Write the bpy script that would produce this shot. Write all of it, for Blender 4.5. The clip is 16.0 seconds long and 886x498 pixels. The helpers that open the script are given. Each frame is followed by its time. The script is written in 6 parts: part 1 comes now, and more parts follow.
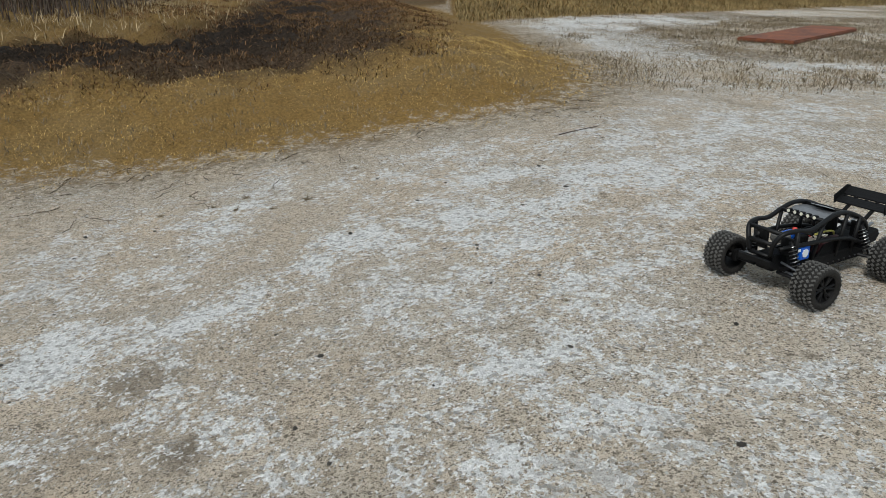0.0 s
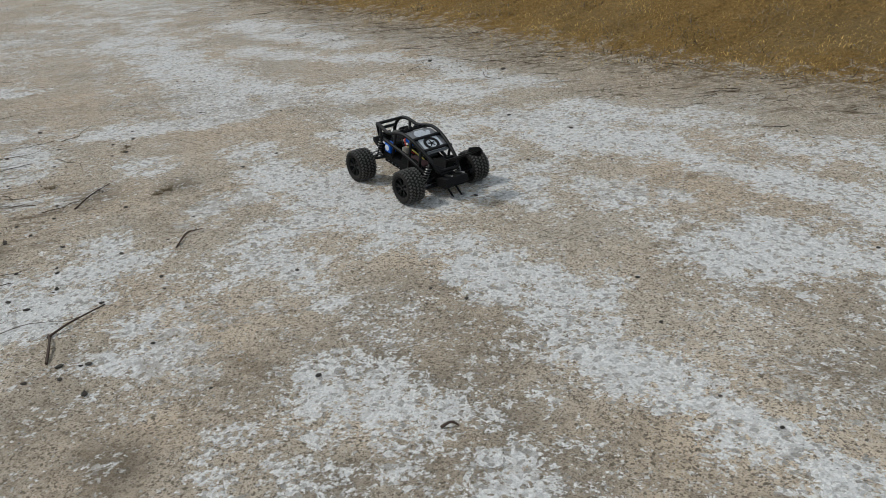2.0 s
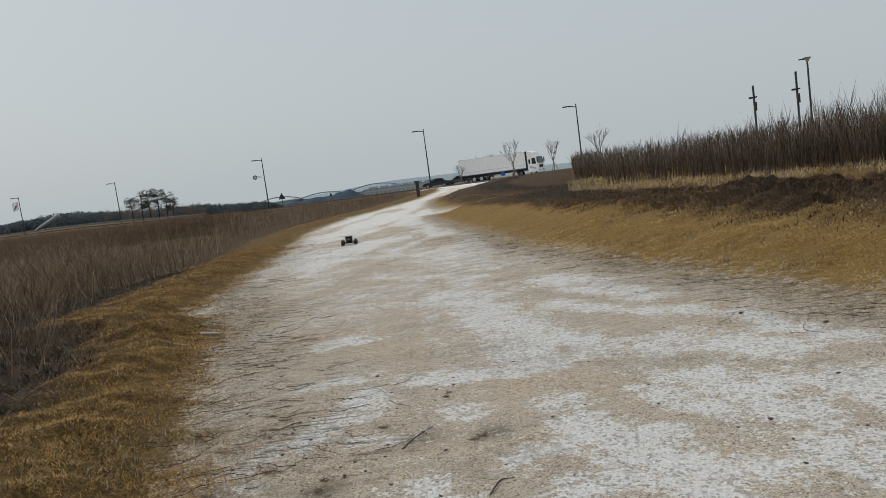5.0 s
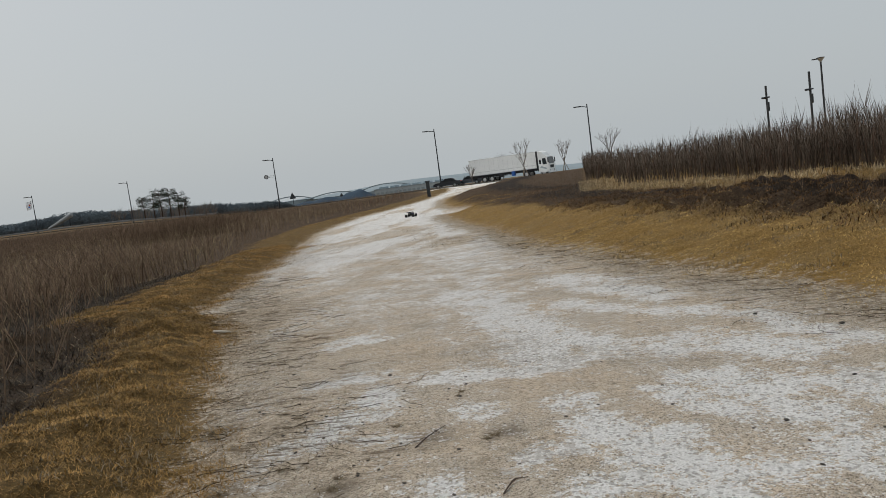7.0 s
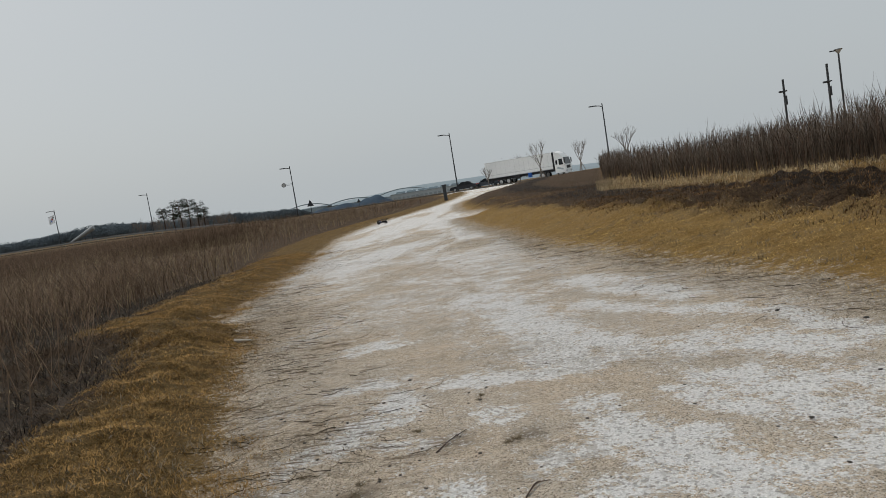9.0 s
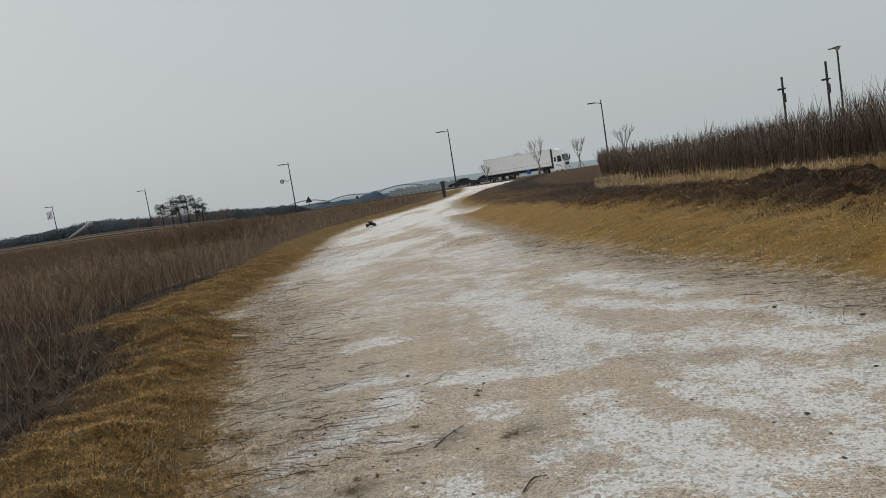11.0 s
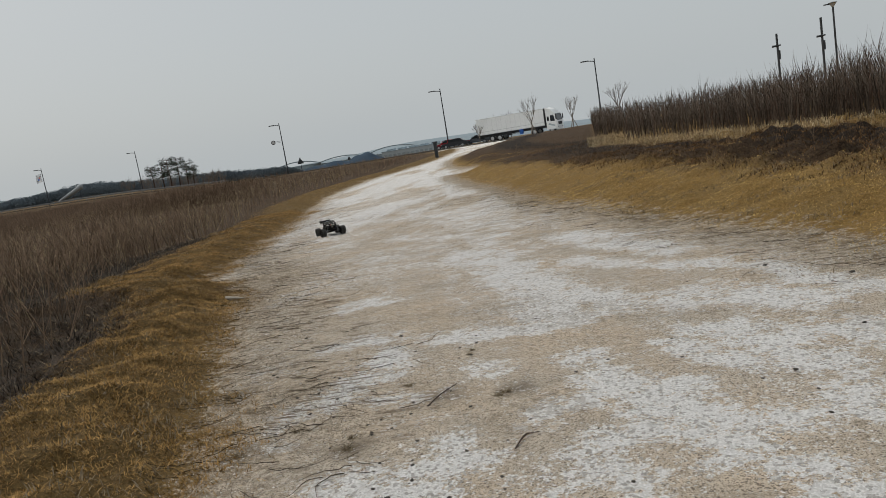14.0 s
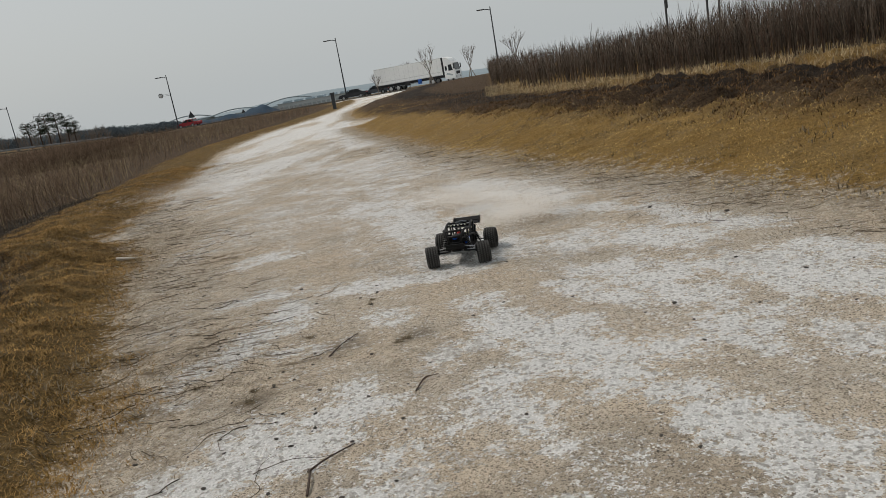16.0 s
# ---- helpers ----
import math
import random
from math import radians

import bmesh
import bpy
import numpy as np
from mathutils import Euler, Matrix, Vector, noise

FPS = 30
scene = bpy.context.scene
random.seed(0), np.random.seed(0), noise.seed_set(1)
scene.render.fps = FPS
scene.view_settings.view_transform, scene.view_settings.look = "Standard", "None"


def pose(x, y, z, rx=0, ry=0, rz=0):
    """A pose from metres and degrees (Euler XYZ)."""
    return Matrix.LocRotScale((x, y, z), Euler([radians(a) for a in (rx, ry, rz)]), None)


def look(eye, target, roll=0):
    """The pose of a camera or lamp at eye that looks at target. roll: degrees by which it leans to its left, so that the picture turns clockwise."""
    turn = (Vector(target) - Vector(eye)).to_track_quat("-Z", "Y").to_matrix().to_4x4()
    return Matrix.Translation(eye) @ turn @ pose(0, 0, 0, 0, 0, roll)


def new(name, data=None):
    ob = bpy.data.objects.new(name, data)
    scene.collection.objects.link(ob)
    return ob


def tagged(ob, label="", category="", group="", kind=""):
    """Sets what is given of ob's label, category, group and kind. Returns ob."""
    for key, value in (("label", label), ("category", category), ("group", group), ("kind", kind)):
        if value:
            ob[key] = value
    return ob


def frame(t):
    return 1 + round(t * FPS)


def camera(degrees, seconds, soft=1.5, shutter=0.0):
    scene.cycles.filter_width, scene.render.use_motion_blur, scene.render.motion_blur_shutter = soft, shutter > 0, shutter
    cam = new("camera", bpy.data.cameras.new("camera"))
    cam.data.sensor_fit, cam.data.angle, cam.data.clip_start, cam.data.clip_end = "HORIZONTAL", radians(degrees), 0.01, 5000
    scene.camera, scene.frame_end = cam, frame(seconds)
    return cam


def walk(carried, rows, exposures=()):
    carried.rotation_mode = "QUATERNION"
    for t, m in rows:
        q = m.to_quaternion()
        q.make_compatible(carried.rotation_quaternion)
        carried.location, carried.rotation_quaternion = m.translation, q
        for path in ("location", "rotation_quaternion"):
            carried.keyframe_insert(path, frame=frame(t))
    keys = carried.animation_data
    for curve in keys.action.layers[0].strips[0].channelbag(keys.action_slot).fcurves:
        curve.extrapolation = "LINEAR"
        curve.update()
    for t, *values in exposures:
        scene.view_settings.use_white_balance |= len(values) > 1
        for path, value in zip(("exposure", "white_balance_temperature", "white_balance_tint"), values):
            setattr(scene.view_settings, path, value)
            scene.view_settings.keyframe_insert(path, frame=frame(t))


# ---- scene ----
cam = camera(61.04, 16.0, soft=0.45)
PATH = [
    (0.0, (0.022, -0.441, 1.510), (4.709, -0.577, -0.227), 1.04),
    (0.1, (0.067, -0.420, 1.491), (4.723, -0.110, -0.305), 0.04),
    (0.2, (0.124, -0.405, 1.482), (4.702, 0.325, -0.392), -0.68),
    (0.3, (0.178, -0.381, 1.472), (4.650, 0.719, -0.475), -1.18),
    (0.4, (0.209, -0.373, 1.472), (4.543, 1.073, -0.558), -1.78),
    (0.6, (0.270, -0.296, 1.427), (4.225, 1.801, -0.800), -2.95),
    (0.8, (0.251, -0.215, 1.417), (3.660, 2.541, -0.989), -3.72),
    (1.0, (0.200, -0.098, 1.374), (3.018, 3.257, -1.035), -3.96),
    (1.5, (0.064, 0.059, 1.385), (1.681, 4.187, -0.928), -4.16),
    (2.0, (0.044, 0.127, 1.406), (1.125, 4.475, -0.813), -3.50),
    (2.5, (0.029, 0.111, 1.414), (0.532, 4.691, -0.529), -5.53),
    (3.0, (-0.005, 0.077, 1.457), (-0.098, 4.931, 0.259), -7.31),
    (3.5, (-0.004, 0.055, 1.485), (-0.306, 4.996, 0.779), -7.91),
    (4.0, (-0.016, 0.040, 1.489), (-0.465, 4.984, 0.898), -7.29),
    (4.5, (-0.024, 0.040, 1.490), (-0.585, 4.982, 0.976), -7.67),
    (7.0, (-0.051, 0.041, 1.485), (-0.721, 4.971, 0.988), -7.65),
    (7.5, (-0.043, 0.045, 1.482), (-0.702, 4.978, 0.999), -8.00),
    (8.0, (-0.042, 0.036, 1.486), (-0.712, 4.970, 1.026), -8.51),
    (8.5, (-0.035, 0.046, 1.486), (-0.765, 4.971, 1.025), -8.88),
    (9.0, (-0.040, 0.046, 1.486), (-0.826, 4.963, 1.030), -9.22),
    (11.5, (-0.034, 0.033, 1.484), (-0.815, 4.946, 0.984), -9.05),
    (12.0, (-0.032, 0.036, 1.484), (-0.845, 4.939, 0.929), -9.19),
    (12.5, (-0.031, 0.051, 1.478), (-0.722, 4.959, 0.820), -8.92),
    (13.0, (-0.032, 0.056, 1.476), (-0.709, 4.957, 0.754), -8.91),
    (13.5, (-0.035, 0.048, 1.476), (-0.776, 4.940, 0.753), -9.11),
    (14.0, (-0.033, 0.039, 1.479), (-0.803, 4.923, 0.737), -9.45),
    (14.5, (-0.019, 0.036, 1.478), (-0.698, 4.931, 0.715), -9.91),
    (15.0, (-0.014, 0.037, 1.478), (-0.556, 4.943, 0.683), -10.19),
    (15.5, (-0.010, 0.013, 1.476), (-0.429, 4.929, 0.665), -10.40),
    (16.0, (0.007, -0.010, 1.468), (-0.180, 4.851, 0.310), -10.11),
]
walk(cam, [(t, look(eye, target, roll)) for t, eye, target, roll in PATH],
     exposures=[(0.0, 0.11, 6090, 6), (1.0, 0.05, 6260, 7), (1.5, -0.03, 6180, 8), (2.5, 0.0, 6170, 8), (3.5, 0.12, 6100, 8), (5.0, 0.05, 6400, 9),
                (7.0, 0.0, 6500, 10), (9.0, 0.0, 6500, 10), (12.5, 0.0, 6560, 10), (14.5, 0.0, 6600, 10), (16.0, 0.0, 6680, 10)])

# ---- daylight: thin white haze with a veiled sun ----
SUN_EL, SUN_AZ = 48.0, -62.0          # degrees; azimuth clockwise from +y
world = bpy.data.worlds.new("hazy_sky")
scene.world = world
world.use_nodes = True
wn, wl = world.node_tree.nodes, world.node_tree.links
sky = wn.new("ShaderNodeTexSky")
sky.sky_type = "NISHITA"
sky.sun_disc = False
sky.sun_elevation, sky.sun_rotation = radians(SUN_EL), radians(SUN_AZ)
sky.air_density, sky.dust_density, sky.ozone_density = 1.0, 6.0, 1.0
veil = wn.new("ShaderNodeMixRGB")
veil.inputs[0].default_value = 0.86
veil.inputs[2].default_value = (4.92, 5.32, 5.52, 1)
wl.new(sky.outputs[0], veil.inputs[1])
wl.new(veil.outputs[0], wn["Background"].inputs[0])
wn["Background"].inputs[1].default_value = 0.103
sun_data = bpy.data.lights.new("sun", "SUN")
sun_data.energy, sun_data.angle, sun_data.color = 1.9, radians(9), (1.0, 0.95, 0.88)
sun = new("sun", sun_data)
az, el = radians(SUN_AZ), radians(SUN_EL)
sun.matrix_world = look((math.sin(az) * math.cos(el) * 50, math.cos(az) * math.cos(el) * 50, math.sin(el) * 50), (0, 0, 0))


# ---- materials ----
def mat(name, base, rough=0.7, metal=0.0, vary=0.25, scale=8.0, bump=0.0, fine=None, tint=None, spec=0.4, island=0.0, objvar=0.0):
    """Base colour broken by noise at two scales, with relief; island: spread per loose piece."""
    m = bpy.data.materials.new(name)
    m.use_nodes = True
    n, l = m.node_tree.nodes, m.node_tree.links
    bsdf = n["Principled BSDF"]
    bsdf.inputs["Roughness"].default_value = rough
    bsdf.inputs["Metallic"].default_value = metal
    bsdf.inputs["Specular IOR Level"].default_value = spec
    tc = n.new("ShaderNodeTexCoord")
    big, small = n.new("ShaderNodeTexNoise"), n.new("ShaderNodeTexNoise")
    big.inputs["Scale"].default_value, small.inputs["Scale"].default_value = scale, fine or scale * 9
    big.inputs["Detail"].default_value, small.inputs["Detail"].default_value = 3, 4
    for t in (big, small):
        l.new(tc.outputs["Object"], t.inputs["Vector"])
    add = n.new("ShaderNodeMath")
    add.operation = "ADD"
    l.new(big.outputs[0], add.inputs[0])
    l.new(small.outputs[0], add.inputs[1])
    ramp = n.new("ShaderNodeMapRange")
    ramp.inputs[1].default_value, ramp.inputs[2].default_value = 0.7, 1.3
    l.new(add.outputs[0], ramp.inputs[0])
    mix = n.new("ShaderNodeMixRGB")
    other = tint or tuple(c * (1 - vary) for c in base)
    mix.inputs[1].default_value = (*other, 1)
    mix.inputs[2].default_value = (*(min(1, c * (1 + vary * 0.6)) for c in base), 1)
    l.new(ramp.outputs[0], mix.inputs[0])
    colour = mix.outputs[0]
    if island or objvar:
        hsv = n.new("ShaderNodeHueSaturation")
        mr = n.new("ShaderNodeMapRange")
        spread = island or objvar
        mr.inputs[3].default_value, mr.inputs[4].default_value = 1 - spread, 1 + spread
        if island:
            l.new(n.new("ShaderNodeNewGeometry").outputs["Random Per Island"], mr.inputs[0])
        else:
            l.new(n.new("ShaderNodeObjectInfo").outputs["Random"], mr.inputs[0])
        l.new(mr.outputs[0], hsv.inputs["Value"])
        l.new(colour, hsv.inputs["Color"])
        colour = hsv.outputs[0]
    l.new(colour, bsdf.inputs["Base Color"])
    if bump:
        b = n.new("ShaderNodeBump")
        b.inputs["Strength"].default_value = bump
        b.inputs["Distance"].default_value = 0.02
        l.new(small.outputs[0], b.inputs["Height"])
        l.new(b.outputs[0], bsdf.inputs["Normal"])
    return m


M_GRASS = mat("dry_grass", (0.56, 0.375, 0.125), 0.85, vary=0.55, scale=1.1, fine=11, island=0.32, spec=0.15)
M_VERGE = mat("verge_grass", (0.35, 0.212, 0.074), 0.85, vary=0.6, scale=1.1, fine=11, island=0.36, spec=0.15)
M_MOSS = mat("dull_moss", (0.085, 0.078, 0.032), 0.95, vary=0.4, scale=6, island=0.5, spec=0.05)
M_DULL = mat("dull_brown_grass", (0.25, 0.185, 0.085), 0.85, vary=0.5, scale=0.9, fine=7, island=0.4, spec=0.1)
M_THATCH = mat("trampled_thatch", (0.24, 0.19, 0.125), 0.9, vary=0.45, scale=1.2, fine=8, island=0.4, spec=0.1)
M_STRAW = mat("pale_straw", (0.42, 0.325, 0.19), 0.85, vary=0.3, scale=0.8, fine=6, island=0.35, spec=0.15)
M_BRUSH = mat("dead_heath", (0.165, 0.092, 0.04), 0.9, vary=0.45, scale=0.9, fine=9, island=0.75, spec=0.1, tint=(0.06, 0.036, 0.018))
M_CHAR = mat("charred_heath", (0.075, 0.044, 0.023), 0.9, vary=0.5, scale=2, fine=14, island=0.6, spec=0.1)
M_LITTER = mat("dark_litter", (0.06, 0.048, 0.038), 0.9, vary=0.5, scale=1.5, fine=9, island=0.75, spec=0.1)
M_TWIG = mat("bare_twig", (0.18, 0.122, 0.08), 0.85, vary=0.35, scale=1.2, fine=12, island=0.65, spec=0.15)
M_CLOD = mat("soil_clod", (0.085, 0.065, 0.045), 0.95, vary=0.4, scale=3, fine=60, island=0.5, spec=0.05)
M_FARTWIG = mat("far_twig", (0.16, 0.108, 0.072), 0.85, vary=0.35, scale=0.3, fine=3, island=0.6, spec=0.1)
M_REED = mat("bare_sapling_bark", (0.125, 0.098, 0.076), 0.85, vary=0.3, scale=0.6, fine=8, island=0.65, spec=0.15)
M_SHOOT = mat("reddish_shoot_bark", (0.13, 0.085, 0.062), 0.85, vary=0.35, scale=0.6, fine=8, island=0.6, spec=0.15)
M_STONE = mat("dark_pebble", (0.07, 0.06, 0.05), 0.9, vary=0.4, scale=20, bump=0.6, objvar=0.5)
M_PALE = mat("pale_pebble", (0.6, 0.58, 0.54), 0.85, vary=0.25, scale=20, bump=0.5, island=0.3)
M_DUST = mat("pale_dust", (0.93, 0.90, 0.86), 1.0, vary=0.06, spec=0.0)
dn, dk = M_DUST.node_tree.nodes, M_DUST.node_tree.links
glow, both = dn.new("ShaderNodeBsdfTranslucent"), dn.new("ShaderNodeMixShader")      # fine grains let light through
glow.inputs[0].default_value = (0.95, 0.92, 0.88, 1)
dk.new(dn["Principled BSDF"].outputs[0], both.inputs[1])
dk.new(glow.outputs[0], both.inputs[2])
dk.new(both.outputs[0], dn["Material Output"].inputs[0])
M_RUST = mat("rusty_steel", (0.2, 0.058, 0.02), 0.8, vary=0.5, scale=1.6, fine=14, bump=0.5, tint=(0.07, 0.032, 0.022))
M_WOODSTICK = mat("bleached_wood", (0.6, 0.54, 0.45), 0.8, vary=0.25, scale=15, bump=0.3)
M_POLE = mat("dark_grey_pole_paint", (0.055, 0.06, 0.065), 0.5, metal=0.3, vary=0.25, scale=3, spec=0.4)
M_LENS = mat("lamp_lens", (0.45, 0.47, 0.48), 0.3, vary=0.1)
M_SIGN = mat("sign_face", (0.6, 0.6, 0.58), 0.5, vary=0.1)
M_SIGNRED = mat("sign_rim", (0.12, 0.11, 0.12), 0.5, vary=0.2)
M_TYRE = mat("dusty_black_rubber", (0.011, 0.0105, 0.01), 0.85, vary=0.35, scale=16, bump=0.35, tint=(0.03, 0.028, 0.026), spec=0.2)
M_LUG = mat("dusty_tread", (0.10, 0.096, 0.09), 0.9, vary=0.4, scale=25, bump=0.3, tint=(0.06, 0.058, 0.055))
M_BLACK = mat("black_nylon", (0.004, 0.004, 0.0045), 0.5, vary=0.4, scale=20, spec=0.28, bump=0.1)
M_BLACK2 = mat("black_matt_plastic", (0.005, 0.005, 0.0055), 0.65, spec=0.22, vary=0.4, scale=14, bump=0.1)
M_STEEL = mat("bare_steel", (0.42, 0.42, 0.43), 0.3, metal=1.0, vary=0.2, scale=20)
M_SPRING = mat("dark_spring_steel", (0.2, 0.2, 0.2), 0.35, metal=0.9, vary=0.2)
M_BLUE = mat("blue_wrap", (0.012, 0.12, 0.62), 0.4, vary=0.2, scale=15)
M_RED = mat("red_plastic", (0.55, 0.03, 0.02), 0.4, vary=0.2)
M_LABEL = mat("white_label", (0.78, 0.8, 0.82), 0.55, vary=0.08)
M_ROOF = mat("grey_roof_panel", (0.17, 0.175, 0.185), 0.35, vary=0.2, scale=12, metal=0.2)
M_ROOFW = mat("pale_roof_print", (0.5, 0.53, 0.57), 0.4, vary=0.15, scale=14)
M_MAROON = mat("maroon_case", (0.06, 0.022, 0.025), 0.5, vary=0.3)
M_YELLOW = mat("yellow_cable", (0.5, 0.45, 0.1), 0.5, vary=0.2)
M_LED = mat("led_lens", (0.75, 0.73, 0.6), 0.25, vary=0.1)
M_WHITE = mat("white_lorry_paint", (0.86, 0.865, 0.855), 0.45, vary=0.07, scale=0.5, fine=4)
M_TRIM = mat("lorry_trim_paint", (0.62, 0.63, 0.62), 0.5, vary=0.06)
M_GLASS = mat("dark_vehicle_glass", (0.02, 0.024, 0.028), 0.08, vary=0.1, spec=0.6)
M_DARK = mat("vehicle_underside", (0.025, 0.025, 0.027), 0.7, vary=0.3)
M_CARBLACK = mat("black_car_paint", (0.025, 0.028, 0.034), 0.2, vary=0.1, spec=0.6)
M_CARGREY = mat("grey_car_paint", (0.09, 0.1, 0.115), 0.25, vary=0.1, spec=0.6)
M_CARRED = mat("red_car_paint", (0.36, 0.02, 0.03), 0.25, vary=0.1, spec=0.6)
M_CHROME = mat("alloy", (0.5, 0.5, 0.5), 0.3, metal=0.9, vary=0.1)
M_TARP = mat("blue_drum_paint", (0.02, 0.11, 0.42), 0.5, vary=0.15)
M_CONC = mat("kerb_concrete", (0.15, 0.14, 0.125), 0.95, spec=0.05, vary=0.2, scale=2, bump=0.3)
M_ASPH = mat("worn_asphalt", (0.06, 0.06, 0.062), 0.97, spec=0.03, vary=0.25, scale=0.3, fine=6, bump=0.3)
M_RAIL = mat("galvanised_rail", (0.17, 0.18, 0.19), 0.45, metal=0.5, vary=0.15, scale=1)
M_BARK = mat("pine_bark", (0.075, 0.052, 0.04), 0.9, vary=0.35, scale=2, bump=0.4)
M_PINE = mat("pine_needles", (0.03, 0.042, 0.028), 0.85, vary=0.4, scale=0.8, island=0.45, spec=0.1)
# blue-grey stands in for the haze in front of the far crowns
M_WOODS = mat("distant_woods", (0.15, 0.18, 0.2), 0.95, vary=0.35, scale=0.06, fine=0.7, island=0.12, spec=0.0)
M_BARETREE = mat("bare_tree_bark", (0.17, 0.145, 0.125), 0.9, vary=0.3, scale=2, island=0.2)
# wooded hills whose base colour carries the blue of distance haze
M_HILL = mat("haze_tinted_hill", (0.06, 0.085, 0.115), 0.95, vary=0.2, scale=0.01, fine=0.15, spec=0.0)
# aerial haze is put into this pale colour, for ridge and terminal roofs
M_RIDGE = mat("haze_tinted_ridge", (0.27, 0.32, 0.35), 0.95, vary=0.08, scale=0.004, fine=0.05, spec=0.0)
# hall walls and windows are paled in colour to imitate haze
M_HALL = mat("pale_hall_cladding", (0.47, 0.52, 0.54), 0.7, vary=0.1, scale=0.05, fine=0.6)
M_HALLROOF = mat("hall_roof_sheet", (0.33, 0.40, 0.44), 0.6, vary=0.1, scale=0.03, fine=0.5)
M_HALLDARK = mat("hall_window_band", (0.33, 0.38, 0.40), 0.4, vary=0.1)
M_SLAB = mat("grey_fabric_shell", (0.27, 0.29, 0.3), 0.7, vary=0.12, scale=0.3)
M_STAKE = mat("timber_stake", (0.2, 0.16, 0.12), 0.9, vary=0.25)


# ---- mesh helpers ----
def part(name, bm, material, parent=None, label="", at=None, smooth=False):
    me = bpy.data.meshes.new(name)
    bm.to_mesh(me)
    bm.free()
    me.materials.append(material)
    if smooth:
        me.shade_smooth()
    ob = new(name, me)
    if parent is not None:
        ob.parent = parent
    if at is not None:
        ob.matrix_basis = at
    if label:
        tagged(ob, label)
    return ob


def raw(name, verts, faces, material, smooth=False):
    me = bpy.data.meshes.new(name)
    me.from_pydata(verts, [], faces)
    me.materials.append(material)
    if smooth:
        me.shade_smooth()
    return new(name, me)


def box(bm, c, s, m=None, bevel=0.0):
    r = bmesh.ops.create_cube(bm, size=1.0)
    vs = r["verts"]
    bmesh.ops.scale(bm, vec=s, verts=vs)
    if bevel:
        es = list({e for v in vs for e in v.link_edges})
        g = bmesh.ops.bevel(bm, geom=es, offset=bevel, segments=2, affect="EDGES", profile=0.6)
        vs = list({v for f in g["faces"] for v in f.verts} | {v for v in vs if v.is_valid})
    if m is not None:
        bmesh.ops.transform(bm, matrix=m, verts=vs)
    bmesh.ops.translate(bm, vec=c, verts=vs)
    return vs


def tube(bm, pts, r, seg=8, r2=None, caps=True):
    """A round bar along points; r2: radius at its end."""
    pts = [Vector(p) for p in pts]
    rings, n = [], len(pts)
    side = None
    for i, p in enumerate(pts):
        d = (pts[min(i + 1, n - 1)] - pts[max(i - 1, 0)]).normalized()
        if side is None:
            side = d.cross(Vector((0, 0, 1)))
            if side.length < 0.1:
                side = d.cross(Vector((1, 0, 0)))
        side = (side - d * side.dot(d)).normalized()
        up = d.cross(side)
        k = r if r2 is None else r + (r2 - r) * i / (n - 1)
        rings.append([bm.verts.new(p + (side * math.cos(a) + up * math.sin(a)) * k) for a in (2 * math.pi * j / seg for j in range(seg))])
    for a, b in zip(rings, rings[1:]):
        for j in range(seg):
            bm.faces.new((a[j], a[(j + 1) % seg], b[(j + 1) % seg], b[j]))
    if caps:
        bm.faces.new(rings[0][::-1])
        bm.faces.new(rings[-1])


def curve(pts, n=6):
    """Points of a smooth line through pts (Catmull-Rom)."""
    p = [Vector(q) for q in pts]
    p = [p[0] * 2 - p[1]] + p + [p[-1] * 2 - p[-2]]
    res = []
    for i in range(1, len(p) - 2):
        for k in range(n):
            t = k / n
            res.append(0.5 * (2 * p[i] + (p[i + 1] - p[i - 1]) * t + (2 * p[i - 1] - 5 * p[i] + 4 * p[i + 1] - p[i + 2]) * t * t
                              + (3 * p[i] - p[i - 1] - 3 * p[i + 1] + p[i + 2]) * t ** 3))
    return res + [p[-2]]


def lathe(bm, profile, seg=24, axis="Y"):
    """Turns a profile of (radius, offset along the axis)."""
    rings = []
    for r, o in profile:
        ring = []
        for j in range(seg):
            a = 2 * math.pi * j / seg
            c, s = math.cos(a) * r, math.sin(a) * r
            ring.append(bm.verts.new((c, o, s) if axis == "Y" else (c, s, o)))
        rings.append(ring)
    for a, b in zip(rings, rings[1:]):
        for j in range(seg):
            bm.faces.new((a[j], a[(j + 1) % seg], b[(j + 1) % seg], b[j]))
    return rings


def prism(bm, outline, y0, y1):
    """A plate: an outline in x and z, from y0 to y1."""
    a = [bm.verts.new((x, y0, z)) for x, z in outline]
    b = [bm.verts.new((x, y1, z)) for x, z in outline]
    n = len(a)
    bm.faces.new(a)
    bm.faces.new(b[::-1])
    for j in range(n):
        bm.faces.new((a[j], b[j], b[(j + 1) % n], a[(j + 1) % n]))
    bmesh.ops.recalc_face_normals(bm, faces=bm.faces[:])


def thing(name, m, label, category, group=""):
    ob = new(name)
    ob.empty_display_size = 0.2
    ob.matrix_basis = m
    return tagged(ob, label, category, group)


